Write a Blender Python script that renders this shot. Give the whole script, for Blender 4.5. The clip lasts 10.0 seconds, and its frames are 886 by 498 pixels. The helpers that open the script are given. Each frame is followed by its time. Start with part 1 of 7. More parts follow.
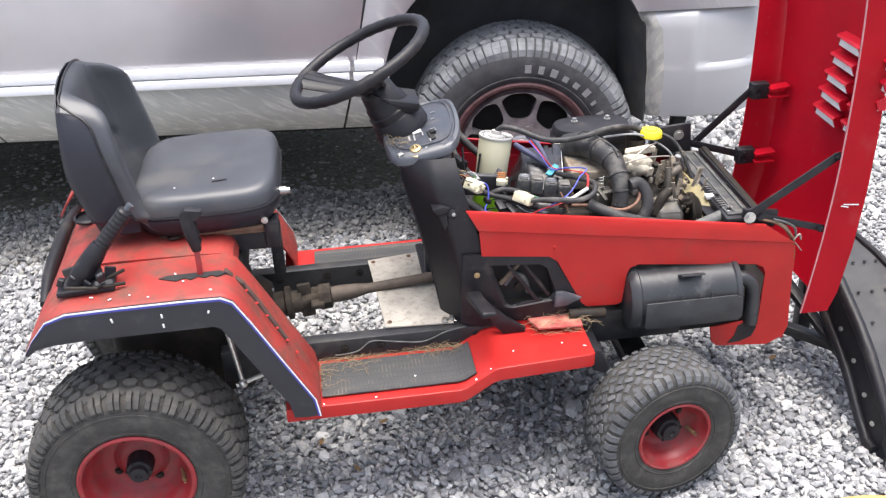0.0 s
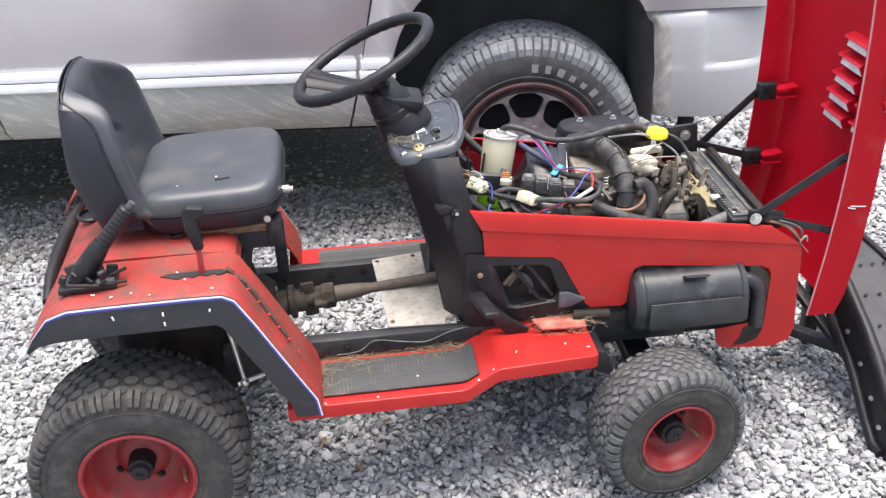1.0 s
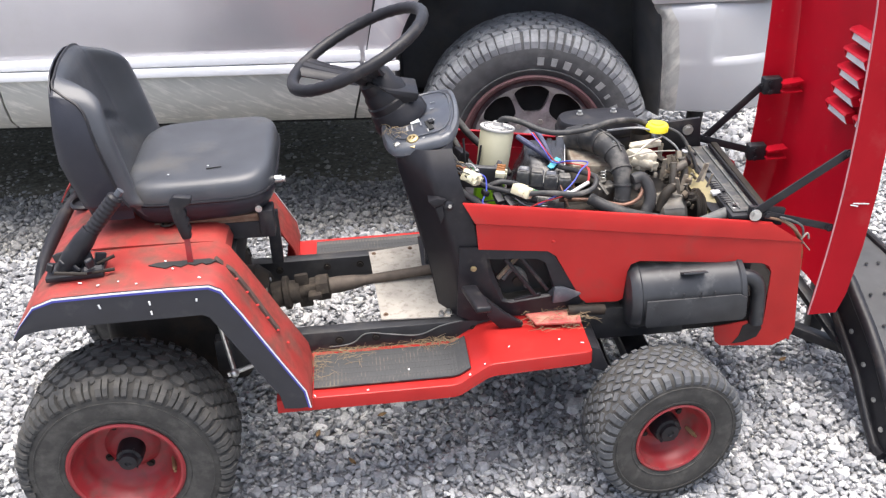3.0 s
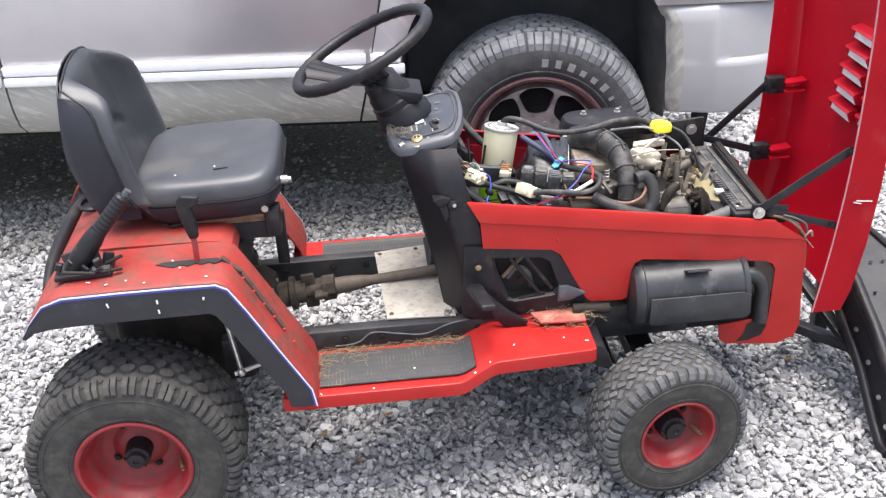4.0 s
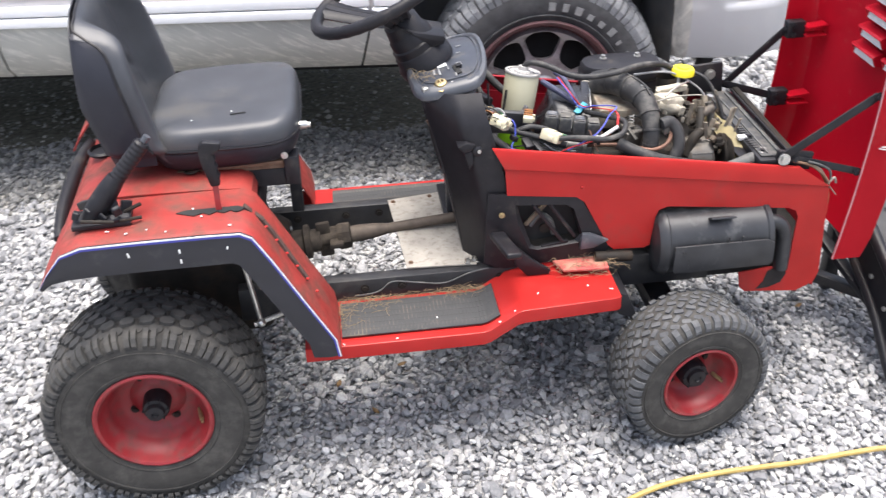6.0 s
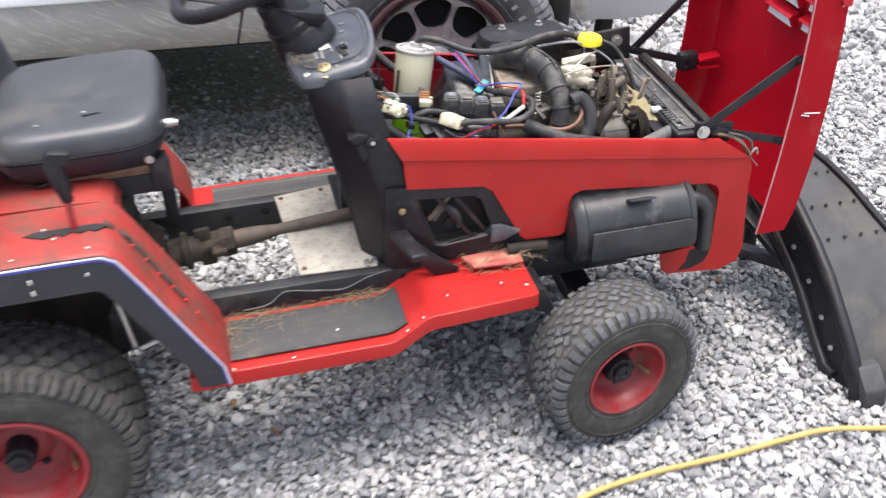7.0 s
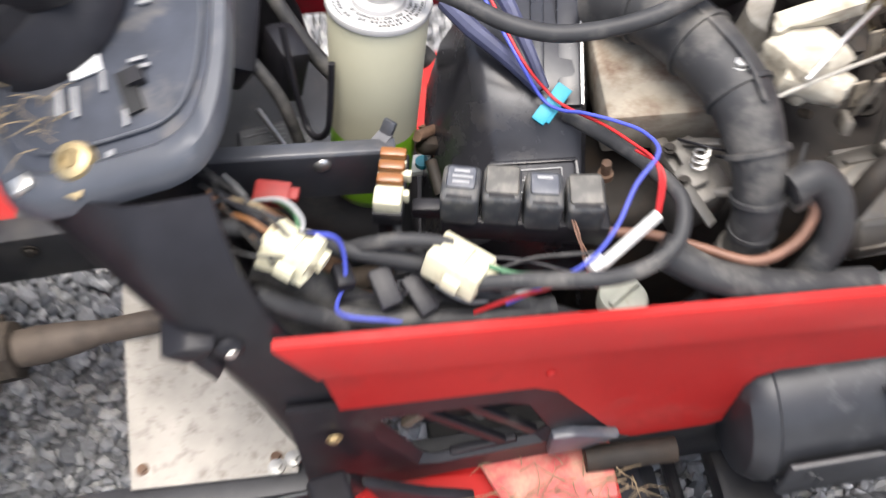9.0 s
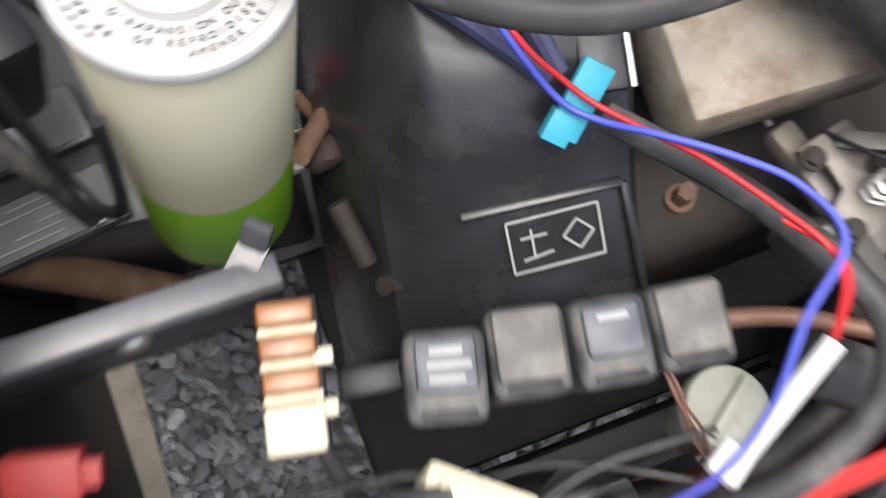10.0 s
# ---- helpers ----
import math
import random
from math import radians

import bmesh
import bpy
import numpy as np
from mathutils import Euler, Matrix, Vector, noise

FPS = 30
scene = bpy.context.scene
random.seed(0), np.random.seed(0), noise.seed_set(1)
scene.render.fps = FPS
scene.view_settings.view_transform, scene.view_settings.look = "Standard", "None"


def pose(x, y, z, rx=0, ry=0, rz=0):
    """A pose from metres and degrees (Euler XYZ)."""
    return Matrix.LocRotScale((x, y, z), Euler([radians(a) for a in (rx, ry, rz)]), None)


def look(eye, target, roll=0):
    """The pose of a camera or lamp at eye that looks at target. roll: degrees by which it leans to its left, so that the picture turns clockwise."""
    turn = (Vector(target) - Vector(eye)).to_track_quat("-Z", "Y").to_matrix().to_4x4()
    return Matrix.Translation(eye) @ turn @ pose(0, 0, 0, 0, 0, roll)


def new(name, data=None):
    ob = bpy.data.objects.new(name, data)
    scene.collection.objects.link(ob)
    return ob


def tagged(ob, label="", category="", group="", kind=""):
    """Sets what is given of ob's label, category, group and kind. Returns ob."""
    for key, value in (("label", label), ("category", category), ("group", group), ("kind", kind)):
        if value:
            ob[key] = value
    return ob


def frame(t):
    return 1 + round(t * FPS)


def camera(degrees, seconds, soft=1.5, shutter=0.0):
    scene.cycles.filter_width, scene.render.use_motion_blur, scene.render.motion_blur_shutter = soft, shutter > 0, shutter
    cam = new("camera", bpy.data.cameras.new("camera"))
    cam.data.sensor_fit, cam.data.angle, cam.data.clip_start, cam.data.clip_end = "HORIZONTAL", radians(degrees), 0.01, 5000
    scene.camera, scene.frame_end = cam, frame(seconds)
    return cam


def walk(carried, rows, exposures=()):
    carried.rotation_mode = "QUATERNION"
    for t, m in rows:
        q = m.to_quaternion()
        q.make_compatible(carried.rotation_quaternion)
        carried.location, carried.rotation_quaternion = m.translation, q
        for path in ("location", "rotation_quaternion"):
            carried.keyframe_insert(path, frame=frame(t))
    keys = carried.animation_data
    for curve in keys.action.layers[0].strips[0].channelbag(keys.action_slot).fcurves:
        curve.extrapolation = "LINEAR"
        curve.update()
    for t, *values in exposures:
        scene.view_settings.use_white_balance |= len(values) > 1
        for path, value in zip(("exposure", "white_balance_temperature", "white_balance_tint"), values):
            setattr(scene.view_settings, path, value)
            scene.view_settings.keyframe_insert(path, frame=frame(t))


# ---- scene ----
cam = camera(47.0, 10.0, soft=1.3, shutter=0.8)
PATH = [
    (0, (0.507, -2.321, 1.827), (0.711, -0.587, 0.852), -2.3),
    (0.5, (0.513, -2.318, 1.826), (0.716, -0.581, 0.855), -2.4),
    (1, (0.526, -2.314, 1.821), (0.709, -0.577, 0.846), -2.3),
    (1.5, (0.542, -2.306, 1.815), (0.7, -0.573, 0.831), -2.3),
    (2, (0.563, -2.302, 1.808), (0.714, -0.566, 0.826), -2.4),
    (2.5, (0.59, -2.293, 1.804), (0.731, -0.559, 0.818), -2.1),
    (4, (0.605, -2.325, 1.791), (0.726, -0.579, 0.822), -2.8),
    (4.5, (0.598, -2.325, 1.787), (0.719, -0.582, 0.813), -2.4),
    (5, (0.584, -2.312, 1.785), (0.679, -0.58, 0.789), -2.0),
    (5.2, (0.577, -2.301, 1.781), (0.661, -0.59, 0.75), -1.8),
    (6.5, (0.429, -2.198, 1.756), (0.724, -0.538, 0.68), -1.9),
    (7, (0.512, -2.023, 1.716), (0.877, -0.413, 0.586), -1.8),
    (7.5, (0.664, -1.727, 1.676), (0.975, -0.166, 0.466), -1.0),
    (8, (0.734, -1.322, 1.597), (1.105, 0.12, 0.261), 1.3),
    (8.5, (0.816, -0.945, 1.517), (1.088, 0.374, 0.037), -1.7),
    (9, (0.927, -0.581, 1.407), (0.982, 0.476, -0.29), -6.5),
    (9.5, (0.941, -0.299, 1.28), (1.054, 0.364, -0.604), -5.2),
    (10, (0.957, -0.144, 1.138), (1.107, 0.174, -0.831), 4.7),
]
EXPOSURES = [(0, 0.57), (5, 0.57), (6.5, 0.48), (8, 0.45), (9, 0.52), (9.5, 0.40), (10, 0.30)]
walk(cam, [(t, look(eye, target, roll)) for t, eye, target, roll in PATH], EXPOSURES)

# ---- place ----
# Tractor frame: x ahead from the rear axle, y to its left side, z up from the ground.

# world and sun: bright overcast
world = bpy.data.worlds.new("overcast_sky")
scene.world = world
world.use_nodes = True
wn = world.node_tree
sky = wn.nodes.new("ShaderNodeTexSky")
sky.sky_type = "NISHITA"
sky.sun_disc = False
sky.sun_elevation, sky.sun_rotation = radians(87), radians(135)
sky.air_density, sky.dust_density, sky.ozone_density = 1.0, 7.0, 1.5
bg = wn.nodes["Background"]
haze = wn.nodes.new("ShaderNodeHueSaturation")
haze.inputs["Saturation"].default_value = 0.88
wn.links.new(sky.outputs[0], haze.inputs["Color"])
wn.links.new(haze.outputs[0], bg.inputs[0])
bg.inputs[1].default_value = 0.28
sun_data = bpy.data.lights.new("sun", "SUN")
sun_data.energy, sun_data.angle, sun_data.color = 2.5, radians(50), (0.97, 0.99, 1.0)
sun = new("sun", sun_data)
sun.matrix_world = look((1.0, 0.1, 6.5), (0.8, 0.3, 0))


# ---- materials ----
def material(name, colour, rough=0.5, metal=0.0, grain=0.0, scale=40.0, dirt=None, dirt_amount=0.0, dirt_scale=6.0,
             bump=0.0, bump_scale=200.0, vary=0.0, coat=0.0, stretch=None, spec=0.5, smear=None):
    """A painted or moulded surface: base colour with fine grain, patches of dirt with their own shape, and a fine relief."""
    m = bpy.data.materials.new(name)
    m.use_nodes = True
    t = m.node_tree
    n, l = t.nodes, t.links
    b = n["Principled BSDF"]
    b.inputs["Roughness"].default_value = rough
    b.inputs["Metallic"].default_value = metal
    b.inputs["Coat Weight"].default_value = coat
    b.inputs["Specular IOR Level"].default_value = spec
    tc = n.new("ShaderNodeTexCoord")
    src = tc.outputs["Object"]
    if stretch:
        mp = n.new("ShaderNodeMapping")
        mp.inputs["Scale"].default_value = stretch
        l.new(src, mp.inputs[0])
        src = mp.outputs[0]
    rgb = n.new("ShaderNodeRGB")
    rgb.outputs[0].default_value = (*colour, 1)
    out = rgb.outputs[0]
    if grain:
        no = n.new("ShaderNodeTexNoise")
        no.inputs["Scale"].default_value, no.inputs["Detail"].default_value = scale, 6
        l.new(src, no.inputs["Vector"])
        mr = n.new("ShaderNodeMapRange")
        mr.inputs["From Min"].default_value, mr.inputs["From Max"].default_value = 0.25, 0.75
        mr.inputs["To Min"].default_value, mr.inputs["To Max"].default_value = 1 - grain, 1 + grain
        l.new(no.outputs["Fac"], mr.inputs["Value"])
        hs = n.new("ShaderNodeHueSaturation")
        l.new(out, hs.inputs["Color"])
        l.new(mr.outputs[0], hs.inputs["Value"])
        out = hs.outputs[0]
    if vary:
        oi = n.new("ShaderNodeObjectInfo")
        mr = n.new("ShaderNodeMapRange")
        mr.inputs["To Min"].default_value, mr.inputs["To Max"].default_value = 1 - vary, 1 + vary
        l.new(oi.outputs["Random"], mr.inputs["Value"])
        hs = n.new("ShaderNodeHueSaturation")
        l.new(out, hs.inputs["Color"])
        l.new(mr.outputs[0], hs.inputs["Value"])
        out = hs.outputs[0]
    if dirt:
        no = n.new("ShaderNodeTexNoise")
        no.inputs["Scale"].default_value, no.inputs["Detail"].default_value = dirt_scale, 10
        no.inputs["Roughness"].default_value = 0.65
        if smear:
            mp = n.new("ShaderNodeMapping")
            mp.vector_type = "TEXTURE"
            mp.inputs["Rotation"].default_value = (0, radians(smear[0]), 0)
            mp.inputs["Scale"].default_value = smear[1]
            l.new(tc.outputs["Object"], mp.inputs[0])
            l.new(mp.outputs[0], no.inputs["Vector"])
        else:
            l.new(tc.outputs["Object"], no.inputs["Vector"])
        mr = n.new("ShaderNodeMapRange")
        mr.inputs["From Min"].default_value, mr.inputs["From Max"].default_value = 0.62 - 0.35 * dirt_amount, 0.78 - 0.2 * dirt_amount
        mr.inputs["To Max"].default_value = min(1.0, 0.35 + dirt_amount)
        l.new(no.outputs["Fac"], mr.inputs["Value"])
        mx = n.new("ShaderNodeMix")
        mx.data_type = "RGBA"
        l.new(mr.outputs[0], mx.inputs["Factor"])
        l.new(out, mx.inputs["A"])
        mx.inputs["B"].default_value = (*dirt, 1)
        out = mx.outputs["Result"]
        mr2 = n.new("ShaderNodeMapRange")
        mr2.inputs["To Min"].default_value, mr2.inputs["To Max"].default_value = rough, max(rough, 0.85)
        l.new(mr.outputs[0], mr2.inputs["Value"])
        l.new(mr2.outputs[0], b.inputs["Roughness"])
    l.new(out, b.inputs["Base Color"])
    if bump:
        no = n.new("ShaderNodeTexNoise")
        no.inputs["Scale"].default_value, no.inputs["Detail"].default_value = bump_scale, 4
        l.new(src, no.inputs["Vector"])
        bp = n.new("ShaderNodeBump")
        bp.inputs["Strength"].default_value, bp.inputs["Distance"].default_value = bump, 0.002
        l.new(no.outputs["Fac"], bp.inputs["Height"])
        l.new(bp.outputs[0], b.inputs["Normal"])
    return m


RED = material("faded_red_paint", (0.37, 0.020, 0.018), 0.32, grain=0.14, scale=9, dirt=(0.20, 0.045, 0.036), dirt_amount=0.24, dirt_scale=9, bump=0.04, bump_scale=60, spec=0.22)
RED_DECK = material("dirty_red_paint", (0.275, 0.036, 0.031), 0.42, grain=0.18, scale=11, dirt=(0.105, 0.058, 0.044), dirt_amount=0.50, dirt_scale=13, bump=0.06, bump_scale=60, spec=0.25)
RED_IN = material("glossy_crimson_paint", (0.43, 0.005, 0.017), 0.34, grain=0.10, scale=7, dirt=(0.45, 0.12, 0.10), dirt_amount=0.06, dirt_scale=45, spec=0.35)
RED_FAR = material("far_panel_dark_crimson", (0.22, 0.006, 0.014), 0.42, grain=0.2, scale=9, dirt=(0.08, 0.03, 0.028), dirt_amount=0.3, dirt_scale=12, spec=0.3)
RED_FLANGE = material("darker_red_flange", (0.31, 0.010, 0.016), 0.60, grain=0.12, scale=8, dirt=(0.32, 0.05, 0.05), dirt_amount=0.12, dirt_scale=10, spec=0.05)
RED_RIM = material("red_rim_paint", (0.24, 0.018, 0.022), 0.42, grain=0.18, scale=25, dirt=(0.12, 0.06, 0.05), dirt_amount=0.38, dirt_scale=22)
BLACK = material("black_painted_steel", (0.016, 0.016, 0.019), 0.42, grain=0.3, scale=30, dirt=(0.075, 0.064, 0.052), dirt_amount=0.20, dirt_scale=16, bump=0.05, spec=0.3)
PLASTIC = material("black_moulded_plastic", (0.013, 0.0125, 0.015), 0.42, grain=0.25, scale=50, dirt=(0.09, 0.08, 0.068), dirt_amount=0.12, dirt_scale=18, bump=0.12, bump_scale=500, spec=0.28)
DASH = material("blue_black_dash_plastic", (0.048, 0.053, 0.066), 0.36, grain=0.2, scale=40, dirt=(0.2, 0.18, 0.15), dirt_amount=0.18, dirt_scale=22, bump=0.06, bump_scale=400, spec=0.32)
VINYL = material("black_seat_vinyl", (0.040, 0.043, 0.050), 0.40, grain=0.2, scale=14, dirt=(0.075, 0.068, 0.056), dirt_amount=0.24, dirt_scale=7, bump=0.25, bump_scale=420, spec=0.52)
SHELL_VINYL = material("navy_black_seat_shell", (0.020, 0.021, 0.028), 0.40, grain=0.25, scale=10, dirt=(0.05, 0.05, 0.05), dirt_amount=0.14, dirt_scale=8, bump=0.15, bump_scale=300, spec=0.30)
RUBBER = material("dusty_tyre_rubber", (0.036, 0.034, 0.031), 0.85, grain=0.25, scale=40, dirt=(0.085, 0.08, 0.072), dirt_amount=0.40, dirt_scale=24, bump=0.2, bump_scale=150)
TREAD = material("worn_tread_rubber", (0.060, 0.063, 0.068), 0.9, grain=0.3, scale=35, dirt=(0.14, 0.143, 0.145), dirt_amount=0.5, dirt_scale=13, bump=0.2, bump_scale=160)
TREAD_DARK = material("dark_tread_rubber", (0.046, 0.045, 0.043), 0.85, grain=0.3, scale=35, dirt=(0.095, 0.088, 0.078), dirt_amount=0.42, dirt_scale=16, bump=0.2, bump_scale=160)
HOSE = material("black_rubber_hose", (0.034, 0.034, 0.035), 0.5, grain=0.25, scale=40, dirt=(0.15, 0.14, 0.125), dirt_amount=0.36, dirt_scale=20, spec=0.25)
GREASE = material("greasy_dark_metal", (0.024, 0.021, 0.018), 0.62, 0.05, grain=0.35, scale=25, dirt=(0.055, 0.038, 0.026), dirt_amount=0.35, dirt_scale=18, bump=0.2, bump_scale=90, spec=0.18)
ALLOY = material("dull_cast_alloy", (0.12, 0.112, 0.10), 0.5, 0.5, grain=0.25, scale=35, dirt=(0.11, 0.085, 0.06), dirt_amount=0.42, dirt_scale=17, bump=0.25, bump_scale=120)
ALLOY_DARK = material("grimy_cast_alloy", (0.13, 0.118, 0.10), 0.6, 0.2, grain=0.35, scale=40, dirt=(0.16, 0.14, 0.11), dirt_amount=0.4, dirt_scale=30, bump=0.3, bump_scale=120)
GRIME = material("brown_engine_grime", (0.12, 0.092, 0.064), 0.85, grain=0.4, scale=50, dirt=(0.13, 0.105, 0.075), dirt_amount=0.4, dirt_scale=35, bump=0.4, bump_scale=150)
DUSTED = material("dust_caked_metal", (0.25, 0.215, 0.165), 0.85, grain=0.35, scale=60, dirt=(0.10, 0.08, 0.058), dirt_amount=0.4, dirt_scale=40, bump=0.3, bump_scale=150)
GROOVE = material("worn_taupe_groove", (0.075, 0.052, 0.045), 0.85, grain=0.35, scale=40, dirt=(0.035, 0.026, 0.022), dirt_amount=0.45, dirt_scale=45, spec=0.15)
JOINT = material("dusty_brown_casting", (0.050, 0.041, 0.033), 0.8, 0.05, grain=0.35, scale=30, dirt=(0.14, 0.112, 0.084), dirt_amount=0.4, dirt_scale=22, bump=0.3, bump_scale=110, spec=0.2)
STEEL = material("bright_zinc_steel", (0.55, 0.54, 0.51), 0.34, 0.9, grain=0.15, scale=60, dirt=(0.25, 0.2, 0.15), dirt_amount=0.15, dirt_scale=40)
RUST = material("rusty_brown_steel", (0.16, 0.095, 0.06), 0.75, 0.2, grain=0.35, scale=45, dirt=(0.30, 0.22, 0.16), dirt_amount=0.3, dirt_scale=20, bump=0.3, bump_scale=150)
RAIL = material("dusty_black_steel", (0.020, 0.020, 0.022), 0.45, grain=0.3, scale=30, dirt=(0.075, 0.07, 0.062), dirt_amount=0.36, dirt_scale=14, bump=0.05, spec=0.5)
SHAFT = material("dull_brown_shaft", (0.098, 0.076, 0.058), 0.65, 0.2, grain=0.3, scale=40, dirt=(0.17, 0.135, 0.10), dirt_amount=0.3, dirt_scale=18, bump=0.2, bump_scale=120)
PLATE = material("weathered_grey_plate", (0.385, 0.355, 0.305), 0.75, 0.0, grain=0.22, scale=22, dirt=(0.11, 0.085, 0.062), dirt_amount=0.30, dirt_scale=70, bump=0.2, bump_scale=80)
MAT = material("ribbed_rubber_mat", (0.045, 0.046, 0.047), 0.75, grain=0.25, scale=30, dirt=(0.20, 0.16, 0.11), dirt_amount=0.26, dirt_scale=15)
SKIRT = material("black_fender_decal", (0.013, 0.014, 0.020), 0.30, grain=0.2, scale=14, dirt=(0.08, 0.075, 0.07), dirt_amount=0.10, dirt_scale=12)
WHITE_LINE = material("white_pinstripe", (0.72, 0.72, 0.75), 0.45, grain=0.05, dirt=(0.4, 0.3, 0.3), dirt_amount=0.15, dirt_scale=30)
BLUE_LINE = material("blue_pinstripe", (0.045, 0.05, 0.30), 0.45, grain=0.1)
SILVER = material("silver_car_paint", (0.49, 0.475, 0.49), 0.32, 0.5, grain=0.04, scale=6, dirt=(0.42, 0.40, 0.37), dirt_amount=0.12, dirt_scale=3, coat=0.4)
SILL = material("dusty_silver_paint", (0.40, 0.395, 0.36), 0.55, 0.2, grain=0.14, scale=5, dirt=(0.80, 0.78, 0.70), dirt_amount=0.34, dirt_scale=60, smear=(30, (9.0, 1.0, 1.0)))
BUMPER = material("silver_bumper_paint", (0.42, 0.42, 0.425), 0.42, 0.15, grain=0.05, scale=5, dirt=(0.45, 0.43, 0.40), dirt_amount=0.12, dirt_scale=9)
MOULDING = material("white_body_moulding", (0.80, 0.80, 0.80), 0.30, grain=0.03, coat=0.3)
DARK = material("near_black_matt", (0.012, 0.012, 0.012), 0.8, grain=0.4, scale=20)
LETTER = material("white_tyre_lettering", (0.24, 0.24, 0.235), 0.7, grain=0.15, scale=60)
WHEEL_ALLOY = material("dirty_cast_wheel", (0.40, 0.385, 0.385), 0.34, 0.6, grain=0.25, scale=18, dirt=(0.10, 0.075, 0.072), dirt_amount=0.34, dirt_scale=12)
DISC = material("brake_dusted_cast_disc", (0.30, 0.275, 0.28), 0.34, 0.55, grain=0.25, scale=18, dirt=(0.075, 0.05, 0.05), dirt_amount=0.40, dirt_scale=14)
LIP_RED = material("rust_red_wheel_lip", (0.13, 0.058, 0.06), 0.6, 0.2, grain=0.25, scale=25, dirt=(0.12, 0.08, 0.075), dirt_amount=0.3, dirt_scale=18)
CREAM = material("cream_nylon_connector", (0.52, 0.49, 0.35), 0.5, grain=0.15, scale=60, dirt=(0.27, 0.22, 0.13), dirt_amount=0.28, dirt_scale=60)
TANK = material("yellowed_translucent_tank", (0.40, 0.385, 0.28), 0.45, grain=0.06, scale=20, dirt=(0.42, 0.38, 0.26), dirt_amount=0.15, dirt_scale=25)
TANK_LID = material("white_tank_lid", (0.34, 0.335, 0.325), 0.5, grain=0.05, dirt=(0.4, 0.34, 0.25), dirt_amount=0.14, dirt_scale=50)
COOLANT = material("green_coolant", (0.19, 0.42, 0.018), 0.3, grain=0.08, scale=10)
YELLOW = material("yellow_plastic_cap", (0.78, 0.66, 0.03), 0.45, grain=0.1, scale=40, dirt=(0.4, 0.34, 0.1), dirt_amount=0.15, dirt_scale=50)
AMBER = material("amber_fuse", (0.20, 0.078, 0.022), 0.22, grain=0.15, scale=80)
TEAL = material("teal_plastic_clip", (0.03, 0.30, 0.40), 0.5, grain=0.15, scale=60)
WIRE_RED = material("red_wire", (0.48, 0.018, 0.02), 0.45)
WIRE_BLUE = material("blue_wire", (0.06, 0.08, 0.42), 0.45)
WIRE_GREEN = material("green_wire", (0.05, 0.15, 0.07), 0.5)
WIRE_BROWN = material("brown_wire", (0.22, 0.10, 0.04), 0.5)
WIRE_WHITE = material("white_sleeve", (0.52, 0.51, 0.49), 0.4, grain=0.05)
SHINY = material("shiny_black_plastic", (0.020, 0.020, 0.023), 0.27, grain=0.25, scale=40, dirt=(0.06, 0.052, 0.043), dirt_amount=0.14, dirt_scale=22, bump=0.05, bump_scale=160, spec=0.5)
MUD = material("splashed_bumper_edge", (0.34, 0.33, 0.30), 0.65, grain=0.2, scale=18, dirt=(0.60, 0.57, 0.50), dirt_amount=0.5, dirt_scale=40, smear=(-55, (6.0, 1.0, 1.0)))
SATIN = material("satin_grey_black_plastic", (0.042, 0.044, 0.050), 0.34, grain=0.2, scale=30, dirt=(0.12, 0.11, 0.10), dirt_amount=0.22, dirt_scale=25, bump=0.05, bump_scale=200, spec=0.6)
# grey lifted towards blue to hold the sky's sheen on the dash rim
RIM_DASH = material("sky_sheen_grey_plastic", (0.062, 0.067, 0.078), 0.34, grain=0.15, scale=30, dirt=(0.2, 0.19, 0.18), dirt_amount=0.15, dirt_scale=30)
TRUCK_RUBBER = material("dusty_truck_rubber", (0.066, 0.066, 0.067), 0.85, grain=0.25, scale=30, dirt=(0.12, 0.12, 0.118), dirt_amount=0.40, dirt_scale=12, bump=0.2, bump_scale=140)
TRUCK_TREAD = material("dusty_truck_tread", (0.165, 0.170, 0.178), 0.9, grain=0.35, scale=30, dirt=(0.29, 0.295, 0.30), dirt_amount=0.5, dirt_scale=10, bump=0.2, bump_scale=120)
HOSE_GREY = material("dusty_grey_hose", (0.085, 0.087, 0.086), 0.55, grain=0.2, scale=30, dirt=(0.19, 0.185, 0.17), dirt_amount=0.35, dirt_scale=18, spec=0.3)
MUFFLER = material("scuffed_muffler_paint", (0.030, 0.031, 0.034), 0.38, 0.1, grain=0.3, scale=22, dirt=(0.16, 0.16, 0.16), dirt_amount=0.16, dirt_scale=24, bump=0.08, bump_scale=50, spec=0.45)
SOOT = material("soot", (0.02, 0.016, 0.015), 0.9, grain=0.4, scale=40)
LEAF = material("dead_leaf", (0.20, 0.12, 0.05), 0.8, grain=0.3, scale=60)
GUARD = material("grey_black_splash_guard", (0.05, 0.05, 0.05), 0.7, grain=0.3, scale=14, dirt=(0.10, 0.09, 0.075), dirt_amount=0.3, dirt_scale=9)
SPLASH = material("mud_splashed_silver_paint", (0.49, 0.475, 0.49), 0.36, 0.4, grain=0.05, scale=6, dirt=(0.74, 0.71, 0.64), dirt_amount=0.26, dirt_scale=45, smear=(55, (7.0, 1.0, 1.0)))
CHALK = material("chalky_grey_plastic", (0.30, 0.285, 0.25), 0.7, grain=0.2, scale=40, dirt=(0.13, 0.10, 0.07), dirt_amount=0.4, dirt_scale=25)
RELAY = material("grey_relay_case", (0.045, 0.047, 0.05), 0.42, grain=0.2, scale=60, dirt=(0.16, 0.15, 0.13), dirt_amount=0.45, dirt_scale=50, spec=0.3)
